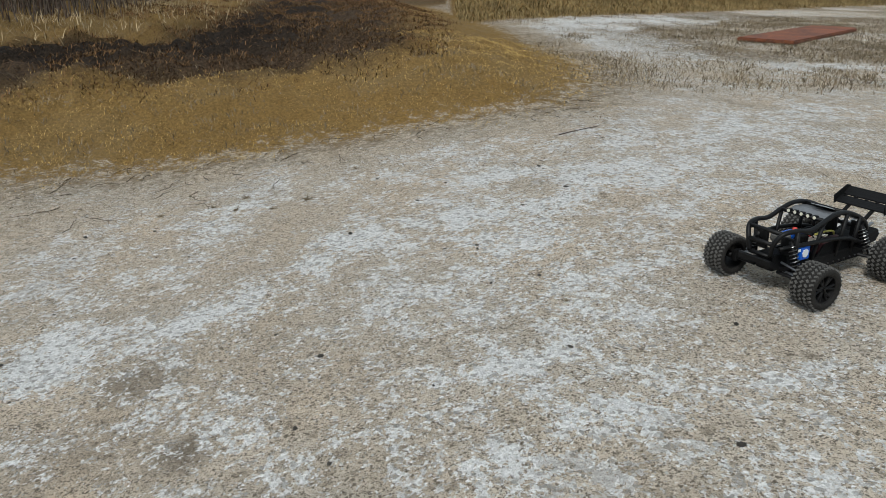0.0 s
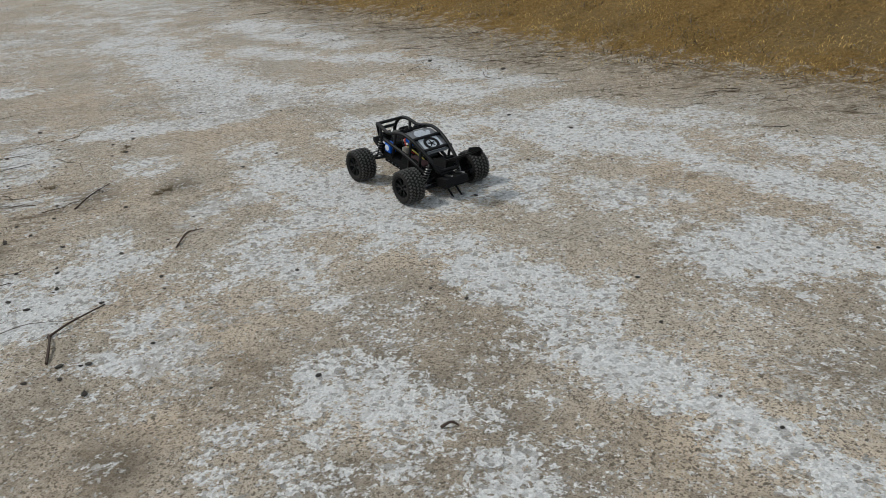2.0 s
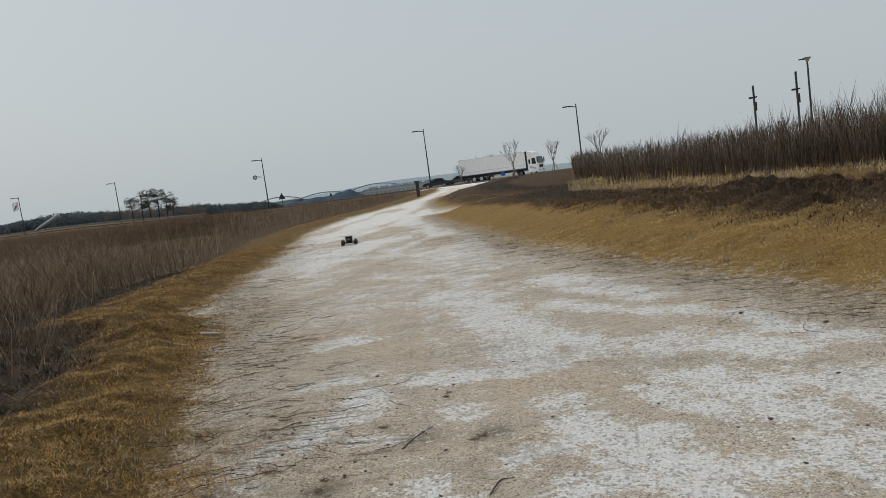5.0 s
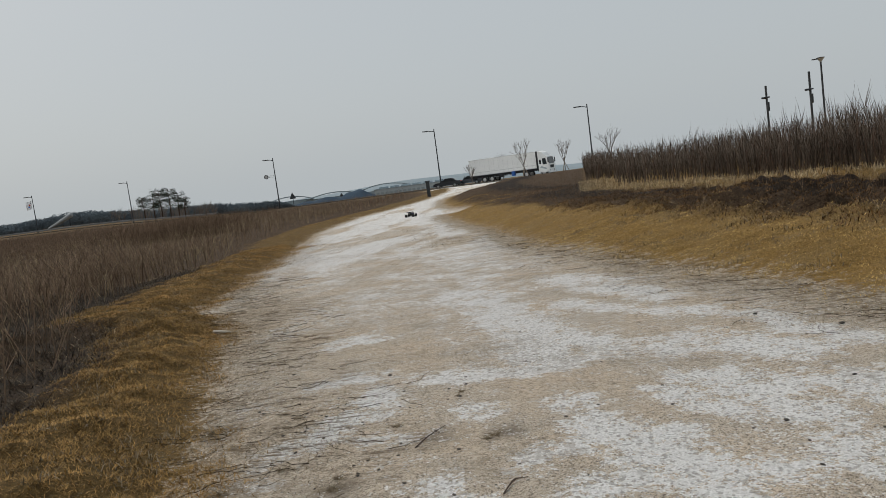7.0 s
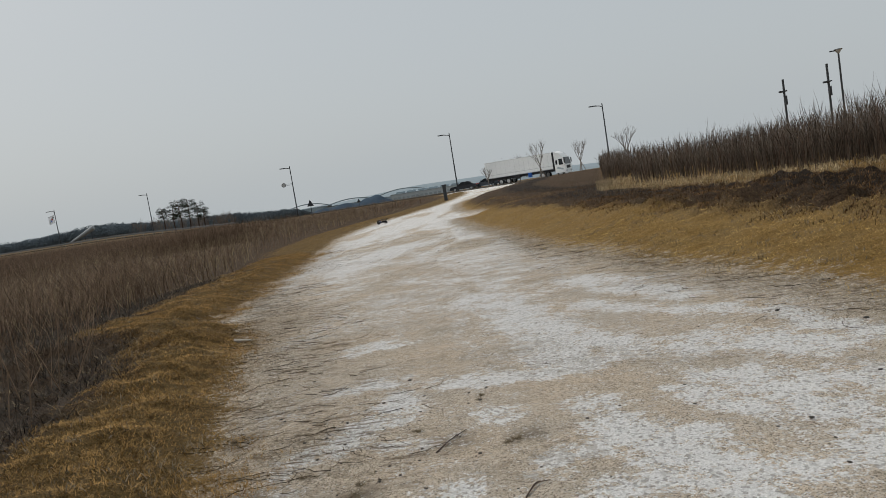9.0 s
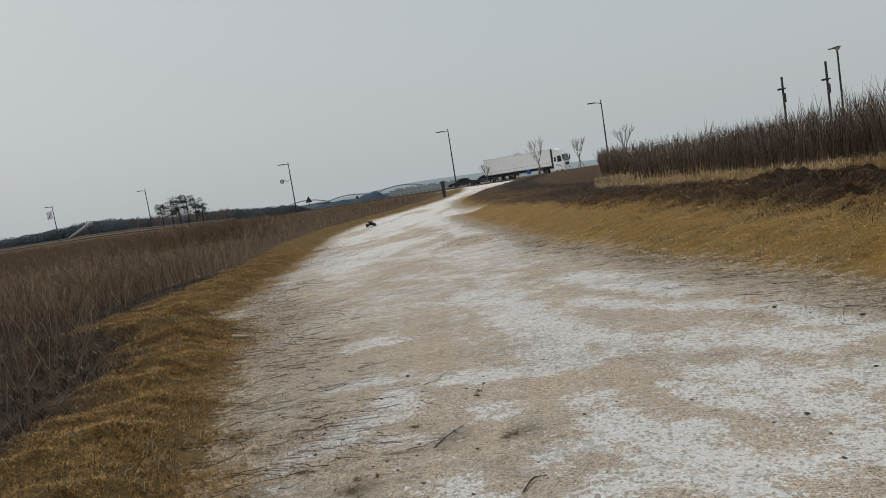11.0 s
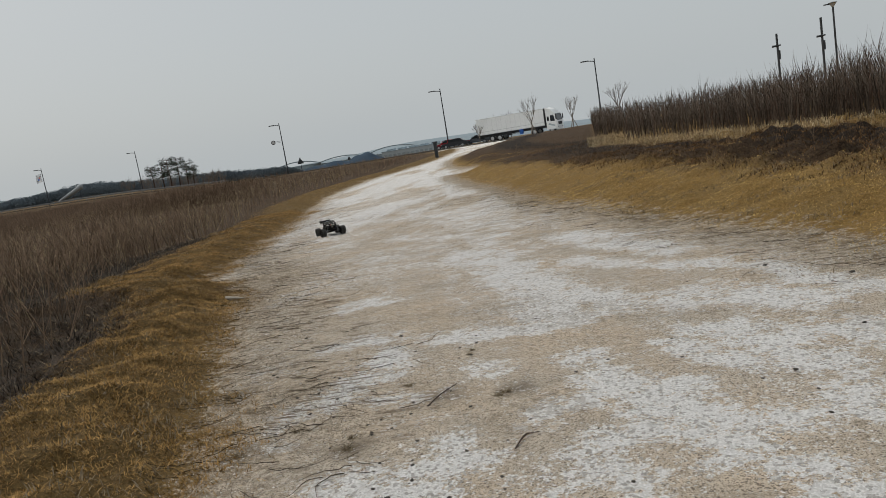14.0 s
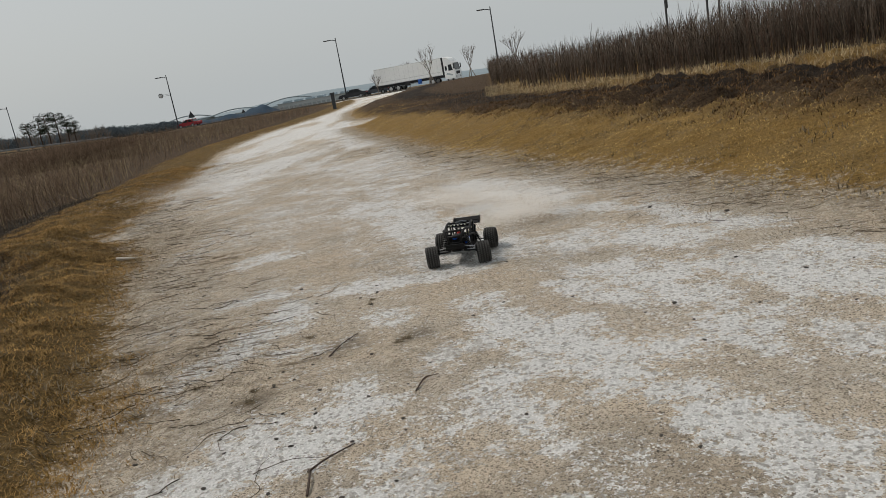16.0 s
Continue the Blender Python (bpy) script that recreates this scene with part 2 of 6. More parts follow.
# ---- the lie of the land ----
FOOT_R = [(-4.5, 35.5), (-3.3, 30.0), (-2.04, 24.3), (-0.9, 18.6), (-0.21, 15.3), (1.01, 10.95), (1.95, 8.5), (2.63, 6.47), (3.3, 5.3), (4.2, 4.1), (5.05, 2.9),
          (5.6, 1.94), (5.95, 1.0), (6.25, 0.1), (6.4, -0.7), (6.8, -1.7), (7.84, -2.3), (9.4, -2.45), (12.7, -2.3), (18, -1.9), (60, 3), (200, 20),
          (200, 96), (14, 96), (2, 101), (-4, 103), (-6.6, 90), (-6.9, 75.8), (-7.8, 68.3), (-7.7, 60), (-6.6, 51), (-5.2, 44), (-2.4, 40.5), (-3.4, 38.6), (-4.8, 37.8)]
FOOT_L = [(-1.95, -30), (-1.9, 2.0), (-2.0, 3.2), (-2.3, 4.0), (-2.85, 5.6), (-3.4, 7.1), (-3.95, 8.5), (-4.35, 9.35), (-5.45, 9.9), (-5.3, 10.9), (-5.6, 12.4), (-6.9, 18.0), (-9.2, 28.2), (-11.0, 35.8),
          (-11.5, 47), (-10.8, 56), (-10.3, 70), (-11, 90), (-13, 112), (-60, 128), (-400, 200), (-400, -30)]


def smooth(a, b, v):
    k = np.clip((v - a) / (b - a), 0, 1)
    return k * k * (3 - 2 * k)


def inside(poly, x, y):
    """Distance to a polygon's edge, positive inside it."""
    x, y = np.asarray(x, float), np.asarray(y, float)
    best = np.full(x.shape, 1e9)
    odd = np.zeros(x.shape, bool)
    for (ax, ay), (bx, by) in zip(poly, poly[1:] + poly[:1]):
        dx, dy = bx - ax, by - ay
        k = np.clip(((x - ax) * dx + (y - ay) * dy) / (dx * dx + dy * dy), 0, 1)
        best = np.minimum(best, np.hypot(x - ax - k * dx, y - ay - k * dy))
        if ay != by:
            odd ^= ((ay > y) != (by > y)) & (x < (bx - ax) * (y - ay) / (by - ay) + ax)
    return np.where(odd, best, -best)


RNG = np.random.default_rng(7)
LATTICE = RNG.random((8, 128, 128))


def value_noise(x, y, size, k=0):
    """Smooth noise from 0 to 1 with cells of that size."""
    u, v = np.asarray(x, float) / size + 37.3, np.asarray(y, float) / size + 11.7
    i, j = np.floor(u).astype(int), np.floor(v).astype(int)
    fu, fv = u - i, v - j
    fu, fv = fu * fu * (3 - 2 * fu), fv * fv * (3 - 2 * fv)
    g = LATTICE[k]
    a, b = g[i % 128, j % 128], g[(i + 1) % 128, j % 128]
    c, d = g[i % 128, (j + 1) % 128], g[(i + 1) % 128, (j + 1) % 128]
    return (a * (1 - fu) + b * fu) * (1 - fv) + (c * (1 - fu) + d * fu) * fv


def fractal(x, y, size, k=0, n=4):
    s = sum(value_noise(x, y, size / 2 ** q, (k + q) % 8) * 0.5 ** q for q in range(n))
    return s / sum(0.5 ** q for q in range(n))


def height(x, y):
    x, y = np.asarray(x, float), np.asarray(y, float)
    low = 0.6 * smooth(5.0, 36.0, y) * (1 - smooth(60, 150, y) * smooth(-0.42, -0.62, x / np.maximum(y, 1.0)))
    z = 0.45 * smooth(2.4, -2.8, y) - low                                   # the path climbs towards the start
    dr, dl = inside(FOOT_R, x, y), inside(FOOT_L, x, y)
    wob = fractal(x, y, 3.0, 1) - 0.5
    z = z + smooth(-0.1, 2.2, dr) * (0.43 + 0.25 * wob + 0.05 * smooth(2, 9, dr)) + 0.12 * smooth(45, 75, y) * smooth(0, 5, dr)
    z = z + smooth(0, 0.7, dl) * (0.16 + 0.12 * wob) - 0.25 * smooth(1.2, 4.0, dl)
    lump = smooth(0.2, 1.5, np.maximum(dr, dl))
    z = z + lump * 0.09 * (fractal(x, y, 0.7, 3) - 0.5) + smooth(0.1, 0.8, dl) * 0.13 * (fractal(x, y, 0.36, 6, 2) - 0.5) * smooth(40, 15, y) + smooth(1.4, 2.4, dr) * 0.30 * (fractal(x, y, 0.5, 5, 2) - 0.42) * smooth(60, 20, np.hypot(x, y))
    z = z + (1 - lump) * (0.03 * (fractal(x, y, 1.6, 2) - 0.5) + 0.016 * (fractal(x, y, 0.16, 4, 2) - 0.5))
    z = z + 0.17 * np.exp(-((x + 5.3) / 0.9) ** 2 - ((y - 8.7) / 0.75) ** 2)           # a hummock of the verge
    turfy = smooth(0.0, 0.5, np.maximum(dr, dl)) * smooth(26, 12, np.hypot(x, y))
    z = z + turfy * 0.075 * (fractal(x, y, 0.19, 1, 2) - 0.5) + smooth(1.7, 2.4, dr) * turfy * 0.32 * (fractal(x, y, 0.28, 7, 2) - 0.5)
    z = z + 0.5 * smooth(0.0, 4.0, behind_clearing(x, y))
    az = x / np.maximum(y, 1.0)
    fall = np.where(y > 45, np.clip(y - 45, 0, 80) * 0.0045 + np.clip(y - 125, 0, 9000) * 0.0172, 0)
    z = z - fall * smooth(-0.68, -0.36, az) * smooth(2.0, 1.0, az)
    return z


def behind_clearing(x, y):
    """Distance beyond the back edge of the white clearing."""
    return np.where(np.asarray(y) < -1.2, ((x - 17.3) * 16 + (y + 1) * 13) / 20.6, -9.0)


def drop(x, y, dz=0.0):
    return float(height(x, y)) + dz


# ---- ground ----
STREAKS = []


def streak(width, strength, *points):
    """A trail of bleached white grit on the path."""
    STREAKS.append((width, strength, points))


streak(0.25, 0.95, (-0.61, 7.32), (-0.33, 6.91), (-0.17, 6.25), (-0.14, 5.66))
streak(0.18, 0.90, (0.02, 6.37), (0.41, 5.68), (0.81, 5.58))
streak(0.15, 0.95, (0.87, 5.90), (1.19, 5.49), (1.47, 5.18))
streak(0.10, 0.70, (1.12, 6.10), (1.41, 5.59))
streak(0.14, 0.85, (1.55, 6.56), (1.69, 5.85), (1.89, 5.54), (2.08, 5.28))
streak(0.15, 0.80, (0.07, 7.81), (0.82, 7.00), (1.33, 6.81))
streak(0.20, 0.90, (0.49, 8.58), (1.09, 7.70))
streak(0.30, 0.85, (-1.24, 8.92), (-0.64, 7.98), (-0.38, 7.09))
streak(0.25, 0.80, (-1.16, 9.52), (-0.76, 8.99))
streak(0.30, 0.50, (-2.56, 12.18), (-1.02, 10.66), (-0.54, 8.43))
streak(0.35, 0.60, (-2.31, 14.47), (-0.65, 11.64))
streak(0.12, 0.85, (-2.15, 7.04), (-1.87, 7.29))
streak(0.20, 0.60, (-2.59, 9.86), (-2.34, 10.18))
streak(0.12, 0.60, (-4.00, 12.11), (-3.60, 12.07))
streak(0.30, 0.50, (-5.44, 15.91), (-5.05, 17.81))
streak(0.50, 0.90, (-9.15, 29.44), (-8.23, 33.59), (-7.23, 36.73))
streak(0.70, 1.00, (-10.86, 44.80), (-11.05, 62.44), (-15.34, 106.52))
streak(0.40, 0.70, (-4.08, 16.67), (-2.51, 15.81), (-1.05, 13.81))
streak(0.50, 0.80, (-5.86, 22.11), (-4.39, 21.78))
streak(0.40, 0.80, (-16.43, 102.86), (-11.69, 103.20))
streak(0.30, 0.80, (0.14, 9.58), (0.45, 8.91))
streak(0.10, 0.70, (-2.13, 6.78), (-1.95, 6.94), (-1.69, 7.01))
streak(0.12, 0.60, (-1.87, 5.49), (-1.50, 5.59), (-1.04, 5.53))
streak(0.12, 0.90, (-1.33, 5.20), (-1.31, 4.71), (-1.46, 4.52), (-1.56, 4.23), (-1.76, 4.10), (-1.84, 3.94))
streak(0.14, 1.00, (-1.03, 5.44), (-0.68, 5.41), (-0.33, 5.34), (-0.04, 5.35))
streak(0.10, 0.50, (-0.77, 4.65), (-0.47, 4.50))
streak(0.09, 0.50, (-1.20, 4.17), (-0.96, 4.14))
streak(0.08, 0.50, (-2.44, 5.01), (-2.22, 5.08))
streak(0.13, 1.00, (0.01, 4.55), (0.09, 4.23), (0.26, 3.94), (0.44, 3.91))
streak(0.09, 1.00, (0.13, 3.91), (-0.09, 3.84), (-0.25, 3.66))
streak(0.13, 1.00, (0.27, 3.76), (0.53, 3.53), (0.69, 3.26), (0.84, 3.35))
streak(0.12, 1.00, (0.53, 3.41), (0.65, 2.96), (0.78, 2.75))
streak(0.12, 0.90, (1.11, 3.67), (1.29, 3.47))
streak(0.14, 0.95, (1.15, 4.18), (1.28, 3.89), (1.45, 3.71))
streak(0.13, 0.95, (0.83, 4.85), (0.98, 4.53), (1.16, 4.22))
streak(0.10, 0.85, (0.56, 4.60), (0.72, 4.31), (0.89, 4.17))
streak(0.20, 0.95, (0.20, 5.67), (0.72, 5.59), (1.14, 5.54), (1.47, 5.20))
streak(0.18, 0.85, (1.03, 4.76), (1.45, 4.57), (1.77, 4.49))
streak(0.20, 0.85, (1.69, 4.28), (1.96, 4.17), (2.13, 3.83))
streak(0.20, 0.80, (2.12, 4.48), (2.33, 4.18))
streak(0.05, 0.80, (1.11, 3.35), (1.23, 3.19), (1.32, 3.09))
streak(0.10, 0.90, (1.62, 3.20), (1.77, 3.20))
streak(0.07, 0.80, (0.42, 2.99), (0.57, 2.99))
streak(0.09, 0.75, (0.14, 2.89), (0.01, 3.15), (-0.00, 3.34))
streak(0.07, 0.70, (-0.02, 3.42), (0.16, 3.32))
streak(0.12, 0.90, (-0.71, 3.48), (-0.62, 3.20), (-0.70, 3.01), (-0.89, 2.92), (-1.06, 2.83), (-1.22, 2.78), (-1.41, 2.72))
streak(0.08, 0.80, (-0.65, 3.46), (-0.50, 3.36))
streak(0.10, 0.70, (-1.00, 3.21), (-1.10, 3.08), (-1.22, 3.03))
streak(0.12, 0.75, (-0.43, 2.65), (-0.33, 2.45), (-0.46, 2.45))
streak(0.06, 0.50, (-1.62, 3.67), (-1.71, 3.68))
streak(0.11, 1.00, (0.74, 2.77), (0.87, 2.47), (0.99, 2.21), (1.03, 1.87), (1.11, 1.68), (1.18, 1.51), (1.23, 1.35), (1.28, 1.22))
streak(0.08, 0.90, (1.02, 2.55), (1.16, 2.35), (1.06, 2.13))
streak(0.10, 0.85, (0.25, 3.54), (0.41, 3.33), (0.59, 3.19))
streak(0.13, 0.95, (1.64, 3.17), (1.77, 2.77), (1.85, 2.48), (1.97, 2.29), (2.06, 2.15))
streak(0.10, 0.80, (1.85, 3.01), (1.94, 2.62), (2.13, 2.49))
streak(0.09, 0.80, (1.74, 2.31), (1.87, 2.16))
streak(0.12, 0.90, (2.45, 2.99), (2.59, 2.77), (2.71, 2.64))
streak(0.15, 0.90, (1.61, 4.51), (1.76, 3.96), (2.09, 3.59))
streak(0.15, 0.60, (2.55, 4.20), (2.72, 3.86))
streak(0.10, 0.70, (2.94, 3.31), (3.09, 3.05))
streak(0.10, 0.60, (1.88, 1.94), (1.91, 1.78))
streak(0.17, 0.75, (0.17, 2.06), (0.21, 1.88), (0.27, 1.72), (0.34, 1.60))
streak(0.15, 0.60, (0.17, 1.60), (-0.06, 1.73))
streak(0.10, 0.50, (-0.18, 1.89), (-0.05, 1.98))
streak(0.10, 0.80, (-1.02, 3.05), (-0.82, 3.08), (-0.64, 3.38))
streak(0.09, 0.60, (-0.78, 2.83), (-0.96, 2.78))
streak(0.07, 0.50, (-0.49, 2.45), (-0.37, 2.57))
streak(0.09, 0.60, (-0.11, 3.34), (0.07, 3.10))
streak(0.06, 0.60, (0.14, 2.81), (0.18, 2.60))
streak(0.12, 0.50, (0.44, 1.63), (0.46, 1.49))
streak(0.11, 1.00, (0.58, 3.13), (0.69, 2.80), (0.83, 2.59), (0.95, 2.34), (0.99, 1.99), (1.07, 1.76), (1.13, 1.53), (1.20, 1.35), (1.27, 1.13))
streak(0.07, 0.90, (0.92, 2.69), (1.12, 2.33), (1.05, 2.02))
streak(0.12, 0.85, (1.68, 3.14), (1.80, 2.71), (1.78, 2.38), (1.90, 2.22))
streak(0.14, 0.75, (2.05, 2.40), (2.24, 2.06), (2.50, 1.96), (2.72, 1.98))
streak(0.09, 0.70, (2.12, 1.77), (2.16, 1.63))
streak(0.07, 0.60, (1.78, 1.50), (1.85, 1.30))
streak(0.06, 0.80, (2.11, 1.22), (2.19, 1.10))
streak(0.09, 0.80, (2.45, 1.39), (2.47, 1.23))
streak(0.13, 0.85, (2.78, 1.00), (2.83, 0.78), (2.79, 0.65))
streak(0.10, 0.80, (1.12, 3.50), (1.24, 3.46))
streak(0.12, 0.80, (1.12, 4.16), (1.33, 3.74))
streak(0.12, 0.80, (0.96, 4.65), (1.21, 4.46), (1.64, 4.55), (1.85, 4.12), (2.04, 3.80), (2.31, 3.23), (2.53, 2.77))
streak(0.16, 0.95, (2.66, 2.48), (2.83, 2.07), (3.11, 1.95), (3.18, 1.54), (3.29, 1.20))
streak(0.14, 0.70, (2.84, 3.39), (3.04, 3.10), (3.31, 2.68), (3.63, 2.15))
streak(0.10, 0.80, (3.23, 1.06), (3.33, 0.86))
streak(0.09, 0.60, (1.39, 0.78), (1.42, 0.64))
streak(0.20, 0.45, (1.61, 0.53), (1.64, 0.28))
streak(0.14, 0.70, (0.24, 1.77), (0.43, 1.51))
streak(0.14, 0.40, (1.71, 0.66), (1.82, 0.36))
streak(0.10, 0.80, (3.14, 1.41), (3.19, 1.33))
streak(0.17, 0.90, (2.54, 1.01), (2.69, 0.88), (2.73, 0.68), (2.90, 0.50), (3.04, 0.37), (3.24, 0.15), (3.63, -0.07), (4.01, -0.29), (4.44, -0.62), (4.57, -0.97), (4.51, -1.31), (4.47, -1.83), (4.38, -1.97))
streak(0.15, 0.90, (3.81, -0.30), (3.85, -0.75), (3.84, -1.20))
streak(0.10, 0.80, (3.46, -0.58), (3.34, -1.06))
streak(0.18, 0.85, (4.13, -1.50), (4.16, -1.90))
streak(0.15, 0.90, (3.87, -2.08), (3.93, -2.44))
streak(0.30, 0.70, (5.24, -2.44), (5.46, -3.15), (5.11, -3.63))
streak(0.30, 0.60, (5.88, -2.89), (6.55, -4.46))
streak(0.25, 0.80, (4.72, -2.99), (4.46, -3.25))
streak(0.09, 0.60, (2.92, 0.15), (2.87, -0.05))
streak(0.10, 0.85, (2.14, 0.47), (2.20, 0.30), (2.08, 0.14), (1.98, -0.02))
streak(0.11, 0.85, (1.83, 0.03), (1.81, -0.15), (1.87, -0.24))
streak(0.10, 0.50, (1.92, 0.81), (2.03, 0.69))
streak(0.08, 0.75, (2.19, -0.58), (2.17, -0.72), (2.31, -0.85))
streak(0.10, 0.50, (2.14, -0.21), (1.96, -0.45))
streak(0.09, 0.80, (1.86, -0.92), (1.85, -1.04), (1.83, -1.13))
streak(0.08, 0.80, (2.14, -1.10), (1.95, -1.37), (1.98, -1.50))
streak(0.09, 0.60, (1.62, -0.74), (1.64, -0.89), (1.58, -0.95))
streak(0.09, 0.60, (1.72, -1.13), (1.56, -1.16))
streak(0.12, 0.70, (1.55, -1.28), (1.56, -1.50), (1.69, -1.66))
streak(0.09, 0.60, (1.67, -0.45), (1.66, -0.60))
streak(1.15, 1.00, (14.30, -2.20), (16.08, -3.34), (18.07, -5.01), (21.35, -8.15))
streak(0.40, 0.80, (11.28, -2.50), (11.79, -3.28))
streak(0.30, 0.90, (9.42, -4.84), (9.74, -5.86), (9.49, -6.16))
streak(0.90, 1.00, (11.00, -4.20), (13.00, -3.90), (18.00, -4.00), (30.00, -4.60))


def grit(x, y):
    """How white the grit lies, 0 to 1."""
    wx = x + 0.17 * (fractal(x, y, 0.36, 6) - 0.5) + 0.10 * (fractal(x, y, 0.11, 2) - 0.5)
    wy = y + 0.22 * (fractal(x, y, 0.36, 7) - 0.5) + 0.10 * (fractal(x, y, 0.11, 3) - 0.5)
    w = np.zeros(x.shape)
    for width, strength, pts in STREAKS:
        lo = np.min(pts, 0) - 3 * width - 0.3
        hi = np.max(pts, 0) + 3 * width + 0.3
        near = (x > lo[0]) & (x < hi[0]) & (y > lo[1]) & (y < hi[1])
        if not near.any():
            continue
        px, py = wx[near], wy[near]
        best = np.full(px.shape, 1e9)
        for (ax, ay), (bx, by) in zip(pts, pts[1:]):
            dx, dy = bx - ax, by - ay
            k = np.clip(((px - ax) * dx + (py - ay) * dy) / (dx * dx + dy * dy + 1e-9), 0, 1)
            best = np.minimum(best, np.hypot(px - ax - k * dx, py - ay - k * dy))
        w[near] = np.maximum(w[near], strength * smooth(2.25, 0.1, best / width))
    worn = fractal(x * 0.8, y * 1.25, 0.42, 1, 5)
    start = smooth(2.2, 0.6, y) * smooth(0.8, 1.8, x)
    w = w * (1 - 0.2 * start)
    w = w * (0.6 + 0.5 * smooth(0.36, 0.58, worn)) * (1.05 + 0.1 * smooth(3.5, 8, y))
    far = smooth(9, 22, y)
    loose = (0.20 + 0.14 * smooth(5, 9, y)) * smooth(0.46, 0.66, fractal(x * 1.6, y * 0.8, 1.1, 4)) + far * 0.95 * smooth(0.32, 0.54, fractal(x * 1.3, y * 0.25, 1.2, 5))
    loose = loose * (0.75 + 0.35 * far) + 0.22 * start * smooth(0.4, 0.6, fractal(x, y, 0.8, 2))
    return np.clip(np.maximum(w, loose), 0, 1)


def lines(dense, step, lo, hi, grow=1.06):
    a, b = dense
    mid = list(np.arange(a, b + step / 2, step))
    up, s = [], step
    while (up[-1] if up else b) < hi:
        s = min(s * grow, 260)
        up.append((up[-1] if up else b) + s)
    down, s = [], step
    while (down[-1] if down else a) > lo:
        s = min(s * grow, 260)
        down.append((down[-1] if down else a) - s)
    return np.array(down[::-1] + mid + up)


DULL_SPOTS = ((0.30, 2.20, 0.16), (0.48, 2.06, 0.14), (0.58, 1.76, 0.17), (0.13, 1.64, 0.14), (0.70, 1.29, 0.18), (0.98, 1.18, 0.18), (1.10, 0.85, 0.18), (-0.44, 1.94, 0.16),
              (-1.28, 3.44, 0.13), (-1.86, 3.59, 0.15), (2.54, 1.07, 0.12), (2.37, 0.61, 0.16), (1.91, 0.27, 0.12), (-2.33, 4.56, 0.2), (-0.45, 4.10, 0.12), (-0.9, 4.15, 0.16))


def build_ground():
    xs, ys = lines((-5.0, 7.5), 0.04, -3500, 3500), lines((-2.2, 11.0), 0.04, -800, 4200, 1.035)
    gx, gy = np.meshgrid(xs, ys)
    x, y = gx.ravel(), gy.ravel()
    z = height(x, y)
    nx, ny = len(xs), len(ys)
    me = bpy.data.meshes.new("ground")
    me.vertices.add(nx * ny)
    me.vertices.foreach_set("co", np.stack([x, y, z], 1).astype(np.float32).ravel())
    i = (np.arange(ny - 1)[:, None] * nx + np.arange(nx - 1)[None, :]).ravel()
    quads = np.stack([i, i + 1, i + nx + 1, i + nx], 1)
    me.loops.add(quads.size)
    me.loops.foreach_set("vertex_index", quads.ravel().astype(np.int32))
    me.polygons.add(len(quads))
    me.polygons.foreach_set("loop_start", (np.arange(len(quads)) * 4).astype(np.int32))
    me.update(calc_edges=True)
    me.shade_smooth()
    wx, wy = x + 0.35 * (fractal(x, y, 0.8, 1) - 0.5), y + 0.35 * (fractal(x, y, 0.8, 2) - 0.5)
    dr, dl = inside(FOOT_R, wx, wy), inside(FOOT_L, wx, wy)
    white = grit(x, y) * smooth(-0.25, -0.9, dr) * smooth(-0.15, -0.55, dl)
    turf = np.maximum(smooth(-0.45, 0.75, dr), smooth(-0.25, 0.35, dl))
    back = smooth(-0.3, 0.6, behind_clearing(x, y) + 0.8 * (fractal(x, y, 1.2, 5) - 0.5))
    turf, white = np.maximum(turf, back), white * (1 - back)
    ragged = fractal(x, y, 1.3, 3)
    dark = np.maximum(smooth(1.7, 2.5, dr + 1.3 * smooth(30, 42, y) + 1.2 * (ragged - 0.5)) * (1 - 0.85 * smooth(5.3, 6.2, dr) * smooth(0.055, 0.075, x / np.maximum(y, 1.0))), smooth(1.2, 1.9, dl * (1 + 0.38 * smooth(10.5, 8.0, y) - 0.45 * smooth(20, 38, y)) + 1.2 * (ragged - 0.5)))
    edge = np.maximum(0.72 * smooth(-1.3, 0.0, dr), 0.55 * smooth(-1.5, 0.0, dl))
    thatch = np.maximum(edge, 0.42 * smooth(0.56, 0.72, fractal(x, y * 1.5, 0.9, 5)))
    dull = 0.8 * np.exp(-((x - 0.5) / 2.2) ** 2 - ((y - 1.2) / 1.6) ** 2) * smooth(0.34, 0.56, fractal(x, y, 0.7, 6))
    dull = np.maximum(dull, 0.6 * np.exp(-((x + 1.0) / 0.7) ** 2 - ((y - 2.4) / 0.8) ** 2) * smooth(0.36, 0.56, fractal(x, y, 0.5, 3)))
    for cx, cy, r in DULL_SPOTS:
        dull = np.maximum(dull, np.exp(-((wx - cx) ** 2 + (wy - cy) ** 2) / r ** 2))
    furrowed = smooth(-1.9, -0.5, dl) * smooth(2.6, 4.2, y) * smooth(40, 20, y) * (0.4 + 0.6 * smooth(0.40, 0.56, fractal(x, y, 0.7, 2)))
    furrowed = np.maximum(furrowed, smooth(-1.5, -0.4, dr) * smooth(2.0, 4.0, y) * (0.4 + 0.6 * smooth(0.38, 0.55, fractal(x, y, 0.6, 4))))
    beyond = smooth(2, 12, y - (118 - 0.4 * x)) + smooth(25, 32, x + 0.25 * y) * smooth(12, 4, y)
    beyond = np.clip(beyond + smooth(-30, -22, y - (118 - 0.4 * x)) * smooth(-15, -19, x), 0, 1)
    rough = smooth(7, 11, x) * smooth(-2, -5, y)
    thatch = np.maximum(thatch, rough * 0.85 * smooth(0.40, 0.6, fractal(x * 0.5, y, 1.6, 3)))
